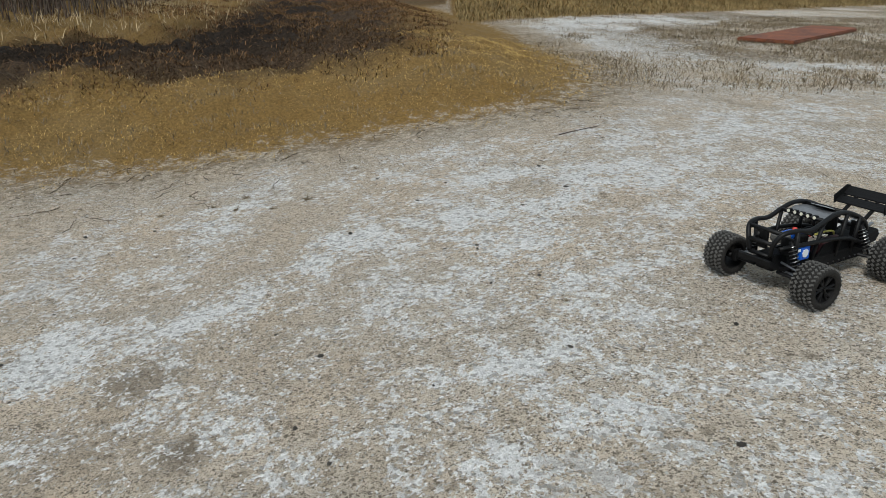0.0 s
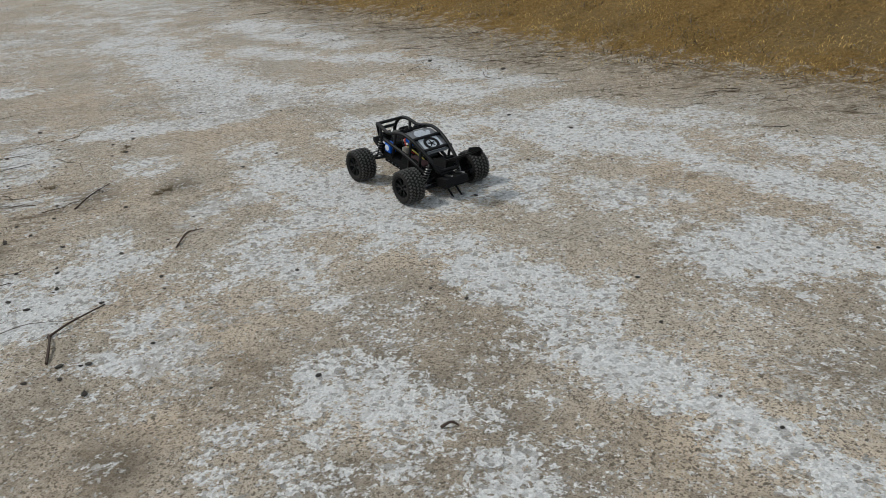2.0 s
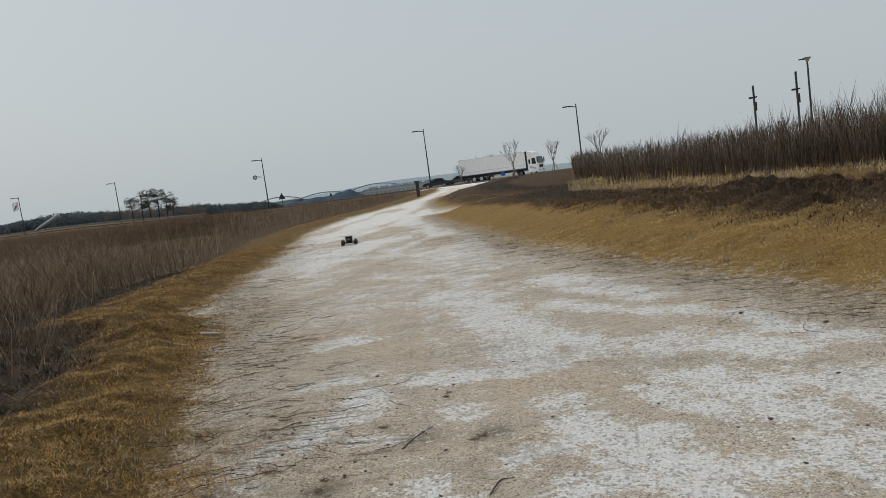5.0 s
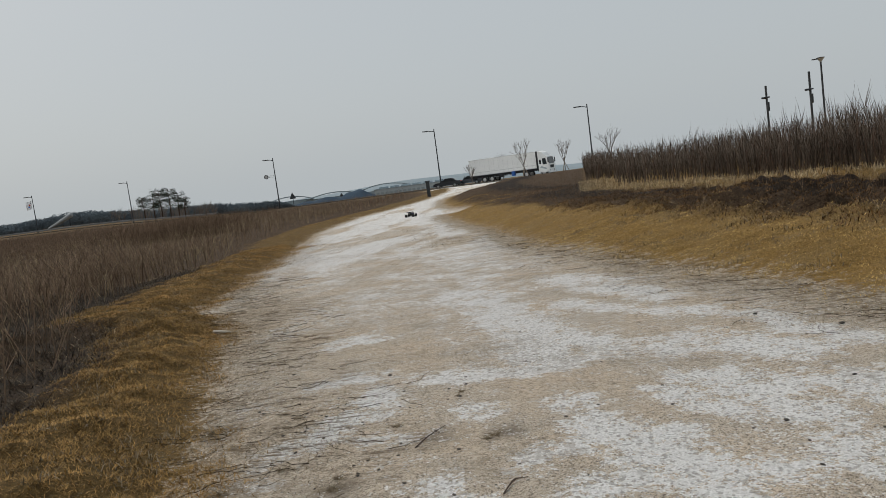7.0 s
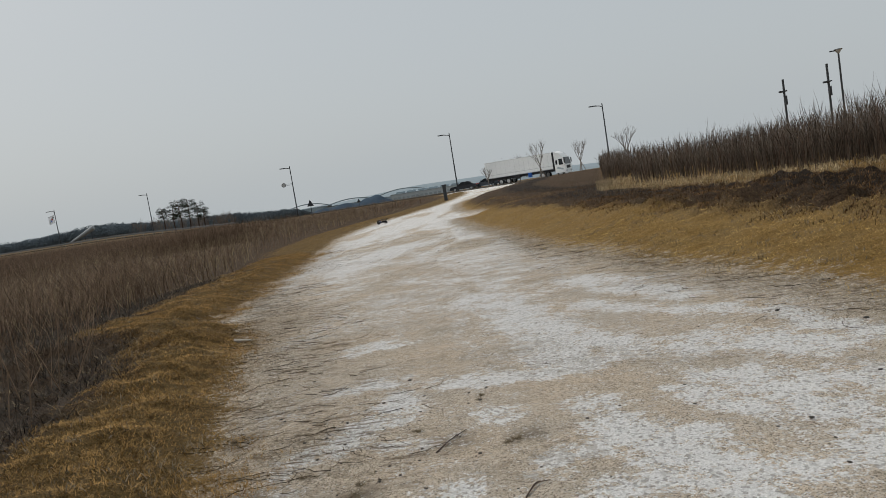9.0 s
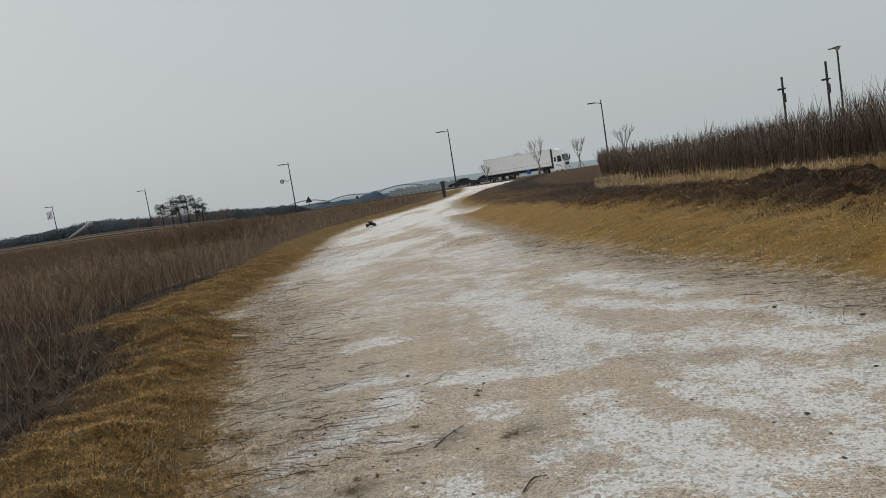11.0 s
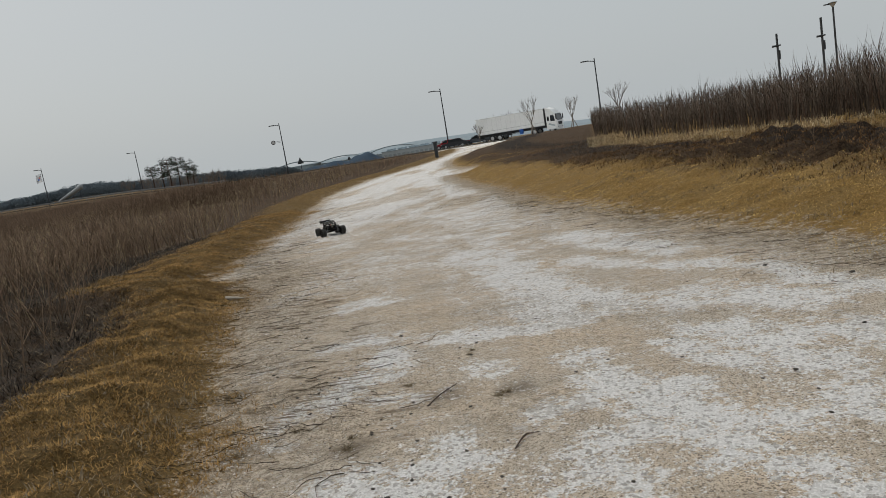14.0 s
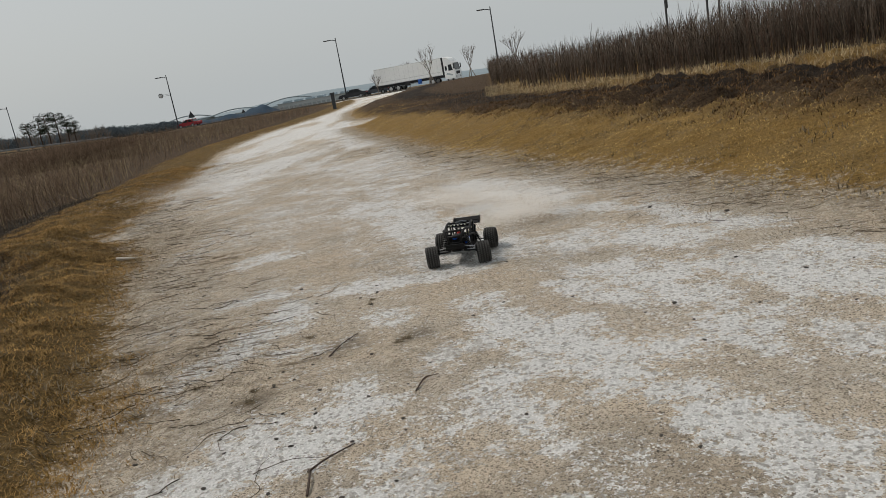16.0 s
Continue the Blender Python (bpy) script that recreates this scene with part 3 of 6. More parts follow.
    white, turf, dark = white * (1 - beyond), np.maximum(turf, beyond), np.maximum(dark, beyond * 0.75)
    scorch = smooth(3.0, 4.2, dr) * smooth(6.6, 5.6, dr)
    for name, cols in (("cover", (white, turf, dark)), ("wear", (thatch, scorch, dull))):
        at = me.attributes.new(name, "FLOAT_COLOR", "POINT")
        data = np.ones((len(x), 4), np.float32)
        data[:, 3] = smooth(-0.6, 0.3, dl) if name == "cover" else furrowed
        for k, c in enumerate(cols):
            data[:, k] = c
        at.data.foreach_set("color", data.ravel())
    me.materials.append(ground_material())
    return tagged(new("ground", me), "pale sandy track with white grit between dry banks", "ground", kind="structure")


def ground_material():
    m = bpy.data.materials.new("sandy_ground")
    m.use_nodes = True
    n, l = m.node_tree.nodes, m.node_tree.links
    bsdf = n["Principled BSDF"]
    bsdf.inputs["Roughness"].default_value = 0.95
    bsdf.inputs["Specular IOR Level"].default_value = 0.1
    geo = n.new("ShaderNodeNewGeometry")

    def attr(name):
        a, s = n.new("ShaderNodeAttribute"), n.new("ShaderNodeSeparateColor")
        a.attribute_name = name
        l.new(a.outputs["Color"], s.inputs[0])
        return (*list(s.outputs)[:3], a.outputs["Alpha"])

    def noise_tex(scale, detail=4, rough=0.6):
        t = n.new("ShaderNodeTexNoise")
        t.inputs["Scale"].default_value, t.inputs["Detail"].default_value, t.inputs["Roughness"].default_value = scale, detail, rough
        l.new(geo.outputs["Position"], t.inputs["Vector"])
        return t.outputs[0]

    def math_node(op, a, b):
        q = n.new("ShaderNodeMath")
        q.operation = op
        for k, v in enumerate((a, b)):
            if isinstance(v, float):
                q.inputs[k].default_value = v
            else:
                l.new(v, q.inputs[k])
        return q.outputs[0]

    def ranged(v, a, b, c=0.0, d=1.0):
        q = n.new("ShaderNodeMapRange")
        for k, w in enumerate((a, b, c, d), 1):
            q.inputs[k].default_value = w
        l.new(v, q.inputs[0])
        return q.outputs[0]

    def mixed(f, a, b):
        q = n.new("ShaderNodeMixRGB")
        if isinstance(f, float):
            q.inputs[0].default_value = f
        else:
            l.new(f, q.inputs[0])
        for k, v in ((1, a), (2, b)):
            if isinstance(v, tuple):
                q.inputs[k].default_value = (*v, 1)
            else:
                l.new(v, q.inputs[k])
        return q.outputs[0]

    cover, wear = attr("cover"), attr("wear")
    speck, patch, broad, blot = noise_tex(34, 6, 0.8), noise_tex(7, 7, 0.72), noise_tex(1.1, 4), noise_tex(2.3, 7, 0.68)

    def chips(scale):
        """Random values of small angular cells: chips of stone."""
        t, s, d = n.new("ShaderNodeTexVoronoi"), n.new("ShaderNodeSeparateColor"), n.new("ShaderNodeVectorMath")
        w = n.new("ShaderNodeTexNoise")
        w.inputs["Scale"].default_value = scale * 0.7
        l.new(geo.outputs["Position"], w.inputs["Vector"])
        d.operation = "MULTIPLY_ADD"
        l.new(w.outputs[1], d.inputs[0])
        d.inputs[1].default_value = (0.9 / scale,) * 3
        l.new(geo.outputs["Position"], d.inputs[2])
        t.inputs["Scale"].default_value = scale
        l.new(d.outputs[0], t.inputs["Vector"])
        l.new(t.outputs["Color"], s.inputs[0])
        return s.outputs

    chip, dust, lump, flake = chips(125), chips(260), chips(30), chips(58)
    sand = mixed(ranged(broad, 0.35, 0.65), (0.71, 0.58, 0.435), (0.625, 0.555, 0.46))
    sand = mixed(ranged(patch, 0.46, 0.70, 0.0, 0.45), sand, (0.36, 0.285, 0.20))
    sand = mixed(ranged(flake[2], 0.78, 0.97, 0.0, 0.45), sand, (0.30, 0.235, 0.165))
    sand = mixed(ranged(dust[0], 0.62, 1.0, 0.0, 0.8), sand, (0.74, 0.66, 0.56))
    sand = mixed(ranged(dust[1], 0.66, 0.95, 0.0, 0.9), sand, (0.15, 0.12, 0.09))
    sand = mixed(ranged(lump[1], 0.6, 1.0, 0.0, 0.35), sand, (0.42, 0.34, 0.255))
    sand = mixed(ranged(chip[2], 0.84, 0.93, 0.0, 0.85), sand, (0.14, 0.115, 0.09))
    clod = math_node("MULTIPLY", ranged(noise_tex(13, 6, 0.75), 0.54, 0.64), ranged(noise_tex(1.7, 3), 0.40, 0.58))
    sand = mixed(math_node("MULTIPLY", clod, 0.6), sand, (0.16, 0.125, 0.088))
    sand = mixed(math_node("MULTIPLY", wear[2], ranged(patch, 0.32, 0.58, 0.4, 0.95)), sand, (0.185, 0.155, 0.12))
    trod = math_node("ADD", wear[0], ranged(patch, 0.35, 0.65, -0.75, 0.6))
    trod = math_node("ADD", trod, ranged(speck, 0.34, 0.66, -0.55, 0.55))
    trod = math_node("MULTIPLY", ranged(math_node("SUBTRACT", trod, lump[1]), -0.12, 0.12), ranged(wear[0], 0.1, 0.8, 0.0, 0.85))
    chalk = mixed(ranged(chip[1], 0.0, 1.0), (0.60, 0.588, 0.57), (0.95, 0.938, 0.922))
    chalk = mixed(ranged(flake[1], 0.70, 0.92, 0.0, 0.8), chalk, (0.26, 0.24, 0.215))
    drift = noise_tex(1.25, 8, 0.74)
    mottle = math_node("ADD", ranged(patch, 0.36, 0.64, -0.52, 0.52), ranged(blot, 0.36, 0.64, -0.34, 0.34))
    mottle = math_node("ADD", mottle, ranged(speck, 0.34, 0.66, -0.48, 0.48))
    mottle = math_node("ADD", mottle, ranged(lump[0], 0.0, 1.0, -0.25, 0.25))
    mottle = math_node("ADD", mottle, ranged(drift, 0.36, 0.64, -0.2, 0.2))
    amount = math_node("ADD", ranged(cover[0], 0.0, 1.0, 0.08, 1.08), math_node("MULTIPLY", mottle, ranged(cover[0], 0.0, 0.4, 0.5, 1.0)))
    speckle = math_node("ADD", math_node("MULTIPLY", chip[0], 0.58), math_node("MULTIPLY", flake[0], 0.42))
    col = mixed(ranged(math_node("SUBTRACT", amount, speckle), -0.09, 0.11, 0.0, 0.96), sand, chalk)
    col = mixed(math_node("MULTIPLY", ranged(amount, 0.5, 1.3, 0.0, 0.4), ranged(dust[2], 0.2, 0.6)), col, (0.78, 0.775, 0.765))
    col = mixed(trod, col, (0.22, 0.17, 0.112))
    long = n.new("ShaderNodeVectorMath")
    long.operation = "MULTIPLY"
    long.inputs[1].default_value = (0.6, 1.5, 1.0)
    l.new(geo.outputs["Position"], long.inputs[0])
    bend = n.new("ShaderNodeVectorMath")
    bend.operation = "MULTIPLY_ADD"
    wob = n.new("ShaderNodeTexNoise")
    wob.inputs["Scale"].default_value = 1.6
    l.new(geo.outputs["Position"], wob.inputs["Vector"])
    l.new(wob.outputs[1], bend.inputs[0])
    bend.inputs[1].default_value = (0.5, 0.5, 0.0)
    l.new(long.outputs[0], bend.inputs[2])
    strand = n.new("ShaderNodeTexNoise")
    strand.inputs["Scale"].default_value, strand.inputs["Detail"].default_value, strand.inputs["Roughness"].default_value = 15.0, 8, 0.75
    l.new(bend.outputs[0], strand.inputs["Vector"])
    straw = math_node("SUBTRACT", math_node("ADD", strand.outputs[0], math_node("MULTIPLY", wear[0], 0.17)), 0.68)
    straw = math_node("MULTIPLY", ranged(straw, 0.0, 0.05), ranged(wear[0], 0.02, 0.3))
    col = mixed(math_node("MULTIPLY", straw, ranged(speck, 0.36, 0.6, 0.3, 0.95)), col, (0.115, 0.09, 0.058))
    rut = n.new("ShaderNodeVectorMath")                   # furrows stretched across the track, darker in their grooves
    rut.operation = "MULTIPLY"
    rut.inputs[1].default_value = (0.34, 1.0, 1.0)
    l.new(bend.outputs[0], rut.inputs[0])
    furrow = n.new("ShaderNodeTexNoise")
    furrow.inputs["Scale"].default_value, furrow.inputs["Detail"].default_value, furrow.inputs["Roughness"].default_value = 13.0, 6, 0.62
    l.new(rut.outputs[0], furrow.inputs["Vector"])
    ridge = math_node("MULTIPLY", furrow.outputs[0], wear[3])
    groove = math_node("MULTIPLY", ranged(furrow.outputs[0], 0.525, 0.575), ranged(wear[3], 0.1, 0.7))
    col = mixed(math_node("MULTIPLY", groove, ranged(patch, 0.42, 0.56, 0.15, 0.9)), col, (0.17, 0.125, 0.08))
    grain = dust[0]
    turf = mixed(ranged(speck, 0.35, 0.65), (0.14, 0.088, 0.032), (0.37, 0.228, 0.075))
    turf = mixed(ranged(broad, 0.45, 0.75, 0.0, 0.4), turf, (0.26, 0.205, 0.115))
    turf = mixed(math_node("MULTIPLY", cover[3], 0.75), turf, mixed(ranged(speck, 0.35, 0.65), (0.05, 0.034, 0.016), (0.16, 0.104, 0.04)))
    grown = math_node("ADD", cover[1], math_node("ADD", ranged(patch, 0.36, 0.64, -0.3, 0.3), ranged(speck, 0.34, 0.66, -0.3, 0.3)))
    col = mixed(ranged(grown, 0.32, 0.68), col, turf)
    heath = mixed(ranged(speck, 0.38, 0.62), (0.026, 0.018, 0.012), (0.12, 0.078, 0.046))
    heath = mixed(ranged(patch, 0.56, 0.72, 0.0, 0.6), heath, (0.2, 0.155, 0.11))
    burnt = mixed(ranged(speck, 0.4, 0.65), (0.012, 0.0095, 0.008), (0.06, 0.044, 0.031))
    heath = mixed(wear[1], heath, burnt)
    col = mixed(cover[2], col, heath)
    l.new(col, bsdf.inputs["Base Color"])
    b = n.new("ShaderNodeBump")
    b.inputs["Strength"].default_value, b.inputs["Distance"].default_value = 0.75, 0.012
    knob = noise_tex(58, 4, 0.7)
    l.new(math_node("ADD", math_node("ADD", math_node("MULTIPLY", grain, 0.5), math_node("MULTIPLY", speckle, 1.1)), math_node("ADD", speck, math_node("MULTIPLY", knob, 1.6))), b.inputs["Height"])
    swell = n.new("ShaderNodeBump")
    swell.inputs["Strength"].default_value, swell.inputs["Distance"].default_value = 0.8, 0.055
    l.new(math_node("SUBTRACT", noise_tex(11, 5, 0.68), math_node("MULTIPLY", ridge, 1.8)), swell.inputs["Height"])
    l.new(swell.outputs[0], b.inputs["Normal"])
    l.new(b.outputs[0], bsdf.inputs["Normal"])
    return m


build_ground()


# ---- grass, heath and thickets: uncountable, one mesh a stand ----
def scatter(n, x0, x1, y0, y1, keep):
    """Random places on the land where keep(x, y) is over a random number."""
    x, y = RNG.uniform(x0, x1, n), RNG.uniform(y0, y1, n)
    ok = keep(x, y) > RNG.random(n)
    return x[ok], y[ok]


def blades(name, x, y, length, width, lean, material, label, category):
    """Thin single blades, each a bent strip of two faces."""
    n = len(x)
    z = height(x, y) - 0.004
    a, L = RNG.uniform(0, 2 * math.pi, n), length * RNG.uniform(0.55, 1.35, n)
    tilt = np.clip(RNG.normal(lean, 0.3, n), 0.05, 1.5)
    hx, hy, up = np.cos(a) * np.sin(tilt), np.sin(a) * np.sin(tilt), np.cos(tilt)
    w = width * RNG.uniform(0.6, 1.4, n)
    b = a + math.pi / 2 + RNG.uniform(-0.6, 0.6, n)
    sx, sy = np.cos(b) * w / 2, np.sin(b) * w / 2
    v = np.empty((n, 5, 3))
    base = np.stack([x, y, z], 1)
    side = np.stack([sx, sy, 0 * sx], 1)
    mid = base + np.stack([hx * 0.5, hy * 0.5, up * 0.6], 1) * L[:, None]
    tip = base + np.stack([hx * 1.05, hy * 1.05, up * 0.9], 1) * L[:, None]
    v[:, 0], v[:, 1], v[:, 2], v[:, 3], v[:, 4] = base - side, base + side, mid + side * 0.8, mid - side * 0.8, tip
    k = np.arange(n)[:, None] * 5
    me = bpy.data.meshes.new(name)
    me.vertices.add(n * 5)
    me.vertices.foreach_set("co", v.astype(np.float32).ravel())
    loops = np.concatenate([k + np.array([[0, 1, 2, 3]]), k + np.array([[3, 2, 4]])], 1)
    me.loops.add(loops.size)
    me.loops.foreach_set("vertex_index", loops.ravel().astype(np.int32))
    me.polygons.add(2 * n)
    me.polygons.foreach_set("loop_start", (np.arange(n)[:, None] * 7 + np.array([[0, 4]])).ravel().astype(np.int32))
    me.update(calc_edges=True)
    me.materials.append(material)
    return tagged(new(name, me), label, category, kind="stuff")


def stems(name, x, y, tall, thick, lean, branches, material, label, category, spread=0.5):
    """Bare upright stems, three-sided and tapered, with side shoots."""
    n = len(x)
    base = np.stack([x, y, height(x, y) - 0.03], 1)
    H = tall * RNG.uniform(0.6, 1.2, n)
    a, t = RNG.uniform(0, 2 * math.pi, n), np.abs(RNG.normal(0, lean, n))
    axis = np.stack([np.cos(a) * np.sin(t), np.sin(a) * np.sin(t), np.cos(t)], 1)
    bits = [(base, axis, H, thick * RNG.uniform(0.7, 1.3, n))]
    for _ in range(branches):
        k = RNG.uniform(0.3, 0.9, n)
        b = RNG.uniform(0, 2 * math.pi, n)
        d = axis + spread * np.stack([np.cos(b), np.sin(b), RNG.uniform(-0.2, 0.6, n)], 1)
        d /= np.linalg.norm(d, axis=1)[:, None]
        bits.append((base + axis * (H * k)[:, None], d, H * RNG.uniform(0.2, 0.45, n), bits[0][3] * 0.55))
    vs, fs, o = [], [], 0
    for p, d, L, r in bits:
        ref = np.where(np.abs(d[:, 2:3]) > 0.9, np.array([[1.0, 0, 0]]), np.array([[0, 0, 1.0]]))
        u = np.cross(d, ref)
        u /= np.linalg.norm(u, axis=1)[:, None]
        w = np.cross(d, u)
        bend = u * (RNG.normal(0, 0.06, len(p)) * L)[:, None]
        m = len(p)
        v = np.empty((m, 7, 3))
        for j in range(3):
            c, s = math.cos(2.094 * j), math.sin(2.094 * j)
            off = (u * c + w * s) * r[:, None]
            v[:, j], v[:, 3 + j] = p + off, p + d * (L * 0.55)[:, None] + bend + off * 0.7
        v[:, 6] = p + d * L[:, None]
        k = np.arange(m)[:, None] * 7 + o
        tri = [k + np.array([[j, (j + 1) % 3, 3 + (j + 1) % 3]]) for j in range(3)] + [k + np.array([[j, 3 + (j + 1) % 3, 3 + j]]) for j in range(3)]
        tri += [k + np.array([[3 + j, 3 + (j + 1) % 3, 6]]) for j in range(3)]
        vs.append(v.reshape(-1, 3))
        fs.append(np.concatenate(tri, 0))
        o += m * 7
    v, f = np.concatenate(vs), np.concatenate(fs)
    me = bpy.data.meshes.new(name)
    me.vertices.add(len(v))
    me.vertices.foreach_set("co", v.astype(np.float32).ravel())
    me.loops.add(f.size)
    me.loops.foreach_set("vertex_index", f.ravel().astype(np.int32))
    me.polygons.add(len(f))
    me.polygons.foreach_set("loop_start", (np.arange(len(f)) * 3).astype(np.int32))
    me.update(calc_edges=True)
    me.materials.append(material)
    return tagged(new(name, me), label, category, kind="stuff")


def band(poly, a, b, soft=0.3, clump=0.0, size=0.6):
    def keep(x, y):
        d = inside(poly, x, y) + 0.8 * (fractal(x, y, 1.2, 3) - 0.5)
        if poly is FOOT_L:
            d = d * (1 + 0.38 * smooth(10.5, 8.0, y) - 0.45 * smooth(20, 38, y))
        if poly is FOOT_R and a > 1.5:
            d = d + 1.3 * smooth(30, 42, y)
        k = smooth(a - soft, a + soft, d) * smooth(b + soft, b - soft, d)
        return k * (1 - clump + clump * 2 * smooth(0.4, 0.65, fractal(x, y, size, 2)))
    return keep


# the orange sward of both banks
x, y = scatter(620000, -4, 12, -3, 16, band(FOOT_R, 0.15, 2.1, 0.75, 0.6, 0.22))
x2, y2 = scatter(170000, -8, 4, 14, 48, band(FOOT_R, 0.1, 2.2))
blades("bank_grass", np.r_[x, x2], np.r_[y, y2], 0.036, 0.0046, 1.08, M_GRASS, "short matted orange-brown dead grass on the bank", "grass")
x, y = scatter(600000, -7, -1.5, -1.5, 11.5, band(FOOT_L, -0.1, 1.7, 0.4, 0.65, 0.24))
x2, y2 = scatter(420000, -10.5, -4.2, 11.5, 26, band(FOOT_L, -0.1, 1.8, 0.4))
x3, y3 = scatter(110000, -17, -8, 26, 56, band(FOOT_L, 0.0, 1.9))
blades("verge_grass", np.r_[x, x2, x3], np.r_[y, y2, y3], 0.040, 0.0046, 1.12, M_VERGE, "matted dry grass along the track's edge", "grass")
x, y = scatter(210000, -4, 9, -2, 16, band(FOOT_R, -1.2, 0.4, 0.6, 0.9))
x2, y2 = scatter(120000, -6, -1, 2, 14, band(FOOT_L, -0.9, 0.3, 0.5, 0.95))
blades("fringe_grass", np.r_[x, x2], np.r_[y, y2], 0.042, 0.0035, 1.35, M_THATCH, "thin trampled dead grass at the track's edge", "grass")

x, y = scatter(150000, -4, 9, -3, 16, band(FOOT_R, 0.1, 2.3, 0.3, 1.0))
x2, y2 = scatter(60000, -8, 3, 14, 40, band(FOOT_R, 0.1, 2.3, 0.3, 1.0))
x3, y3 = scatter(120000, -10, -1.5, 2.2, 22, band(FOOT_L, 0.1, 1.9, 0.3, 1.0))
ok = fractal(np.r_[x, x2, x3], np.r_[y, y2, y3], 0.16, 4, 2) > 0.53
blades("dull_tufts", np.r_[x, x2, x3][ok], np.r_[y, y2, y3][ok], 0.062, 0.006, 0.8, M_THATCH, "duller raised tufts in the dead grass", "grass")


def mat_of_moss(cx, cy, rx, ry, n):
    g = RNG.normal(0, 1, (n, 2))
    return cx + g[:, 0] * rx, cy + g[:, 1] * ry


spots = [mat_of_moss(*q) for q in ((0.38, 2.05, 0.10, 0.09, 1500), (0.62, 1.86, 0.08, 0.05, 700), (0.8, 1.62, 0.12, 0.07, 900), (0.15, 1.75, 0.12, 0.06, 500),
                                   (3.05, 0.45, 0.16, 0.05, 600), (2.7, 0.55, 0.12, 0.06, 500), (-1.0, 4.6, 0.16, 0.05, 700), (-0.9, 5.2, 0.10, 0.04, 300), (-0.35, 4.4, 0.12, 0.04, 400))]
blades("moss_patch", np.concatenate([s[0] for s in spots]), np.concatenate([s[1] for s in spots]), 0.009, 0.0026, 1.1, M_MOSS, "small dull mossy weed patches on the track", "moss")


def runners():
    """Dead creeping runners over the track's edges."""
    rng = random.Random(5)
    bm = bmesh.new()
    made = 0
    while made < 560:
        if rng.random() < 0.6:
            x, y = rng.uniform(-3, 8), rng.uniform(-2, 15)
            d = float(inside(FOOT_R, x, y))
        else:
            x, y = rng.uniform(-6, -1), rng.uniform(2, 14)
            d = float(inside(FOOT_L, x, y))
        if not -1.5 < d < 0.1 or rng.random() > (d + 1.7) / 1.5:
            continue
        a, pts = rng.uniform(-0.5, 0.5) + (math.pi if rng.random() < 0.5 else 0), []
        xs, ys = [], []
        for _ in range(rng.randint(5, 12)):
            xs.append(x)
            ys.append(y)
            a += rng.gauss(0, 0.35)
            x, y = x + math.cos(a) * 0.035, y + math.sin(a) * 0.035
        zs = height(np.array(xs), np.array(ys))
        tube(bm, [(p, q, r + 0.003 + 0.008 * rng.random()) for p, q, r in zip(xs, ys, zs)], rng.uniform(0.0018, 0.0034), 3, 0.001, caps=False)
        made += 1
    me = bpy.data.meshes.new("dead_runners")
    bm.to_mesh(me)
    bm.free()
    me.materials.append(M_CLOD)
    tagged(new("dead_runners", me), "dead creeping grass runners over the track's edge", "grass", kind="stuff")


runners()


def rough_patch(x, y):
    k = smooth(6.8, 8.5, x) * smooth(-1.6, -3.0, y) * (1 - smooth(-0.2, 0.4, behind_clearing(x, y)))
    return k * smooth(0.7, 0.25, grit(x, y)) * (0.3 + 0.7 * smooth(0.42, 0.6, fractal(x * 0.6, y, 0.5, 3)))


x, y = scatter(150000, 6.8, 22, -13, -1.6, rough_patch)
blades("rough_grass", x, y, 0.075, 0.008, 0.95, M_THATCH, "thin grey dead grass over the far clearing", "grass")
x, y = scatter(120000, 16, 40, -22, -1.2, lambda u, v: smooth(-0.2, 0.5, behind_clearing(u, v)) * smooth(9, 5, behind_clearing(u, v)))
blades("far_bank_grass", x, y, 0.16, 0.02, 0.8, M_DULL, "dull brown grass on the rise behind the clearing", "grass")
x, y = scatter(330000, -1, 15, -2, 23, band(FOOT_R, 1.9, 6.0, 0.5, 0.8))
x2, y2 = scatter(130000, -5, 26, 18, 50, band(FOOT_R, 1.9, 6.0, 0.5, 0.7))
x3, y3 = scatter(200000, 15, 32, -2, 12, band(FOOT_R, 1.3, 9.0, 0.5, 0.7))
x2, y2 = np.r_[x2, x3], np.r_[y2, y3]
blades("dead_heath", np.r_[x, x2], np.r_[y, y2], 0.075, 0.009, 1.0, M_BRUSH, "low dark brown dead heath on the bank top", "shrub")
x, y = scatter(150000, -1, 14, -2, 20, band(FOOT_R, 1.7, 4.6, 0.4, 1.0, 0.24))
ok = fractal(x, y, 0.28, 7, 2) > 0.54
blades("heath_tussocks", x[ok], y[ok], 0.075, 0.008, 0.95, M_CHAR, "blackish tussocks of dead heath", "shrub")
ok = (fractal(x, y, 0.28, 7, 2) < 0.43) & (fractal(x, y, 1.1, 5) > 0.45)
blades("heath_straw", x[ok], y[ok], 0.07, 0.006, 1.1, M_STRAW, "pale dead stalks showing through the heath", "grass")
x, y = scatter(230000, -4, 26, 0, 62, lambda u, v: band(FOOT_R, 5.6, 8.8, 0.5, 0.5)(u, v) * (0.2 + 0.8 * smooth(5, 8, v)) * (u > 0.052 * v))
blades("straw_strip", x, y, 0.2, 0.012, 0.75, M_STRAW, "pale standing straw below the thicket", "grass")
x, y = scatter(7000, -3, 24, 9, 50, band(FOOT_R, 3.0, 7.8, 0.8, 0.3))
stems("heath_stems", x, y, 0.36, 0.003, 0.4, 3, M_TWIG, "thin dry stalks over the burnt heath", "shrub")


def thicket(x, y):
    return band(FOOT_R, 8.1, 15, 0.5, 0.3, 0.9)(x, y) * (x > 0.062 * y)


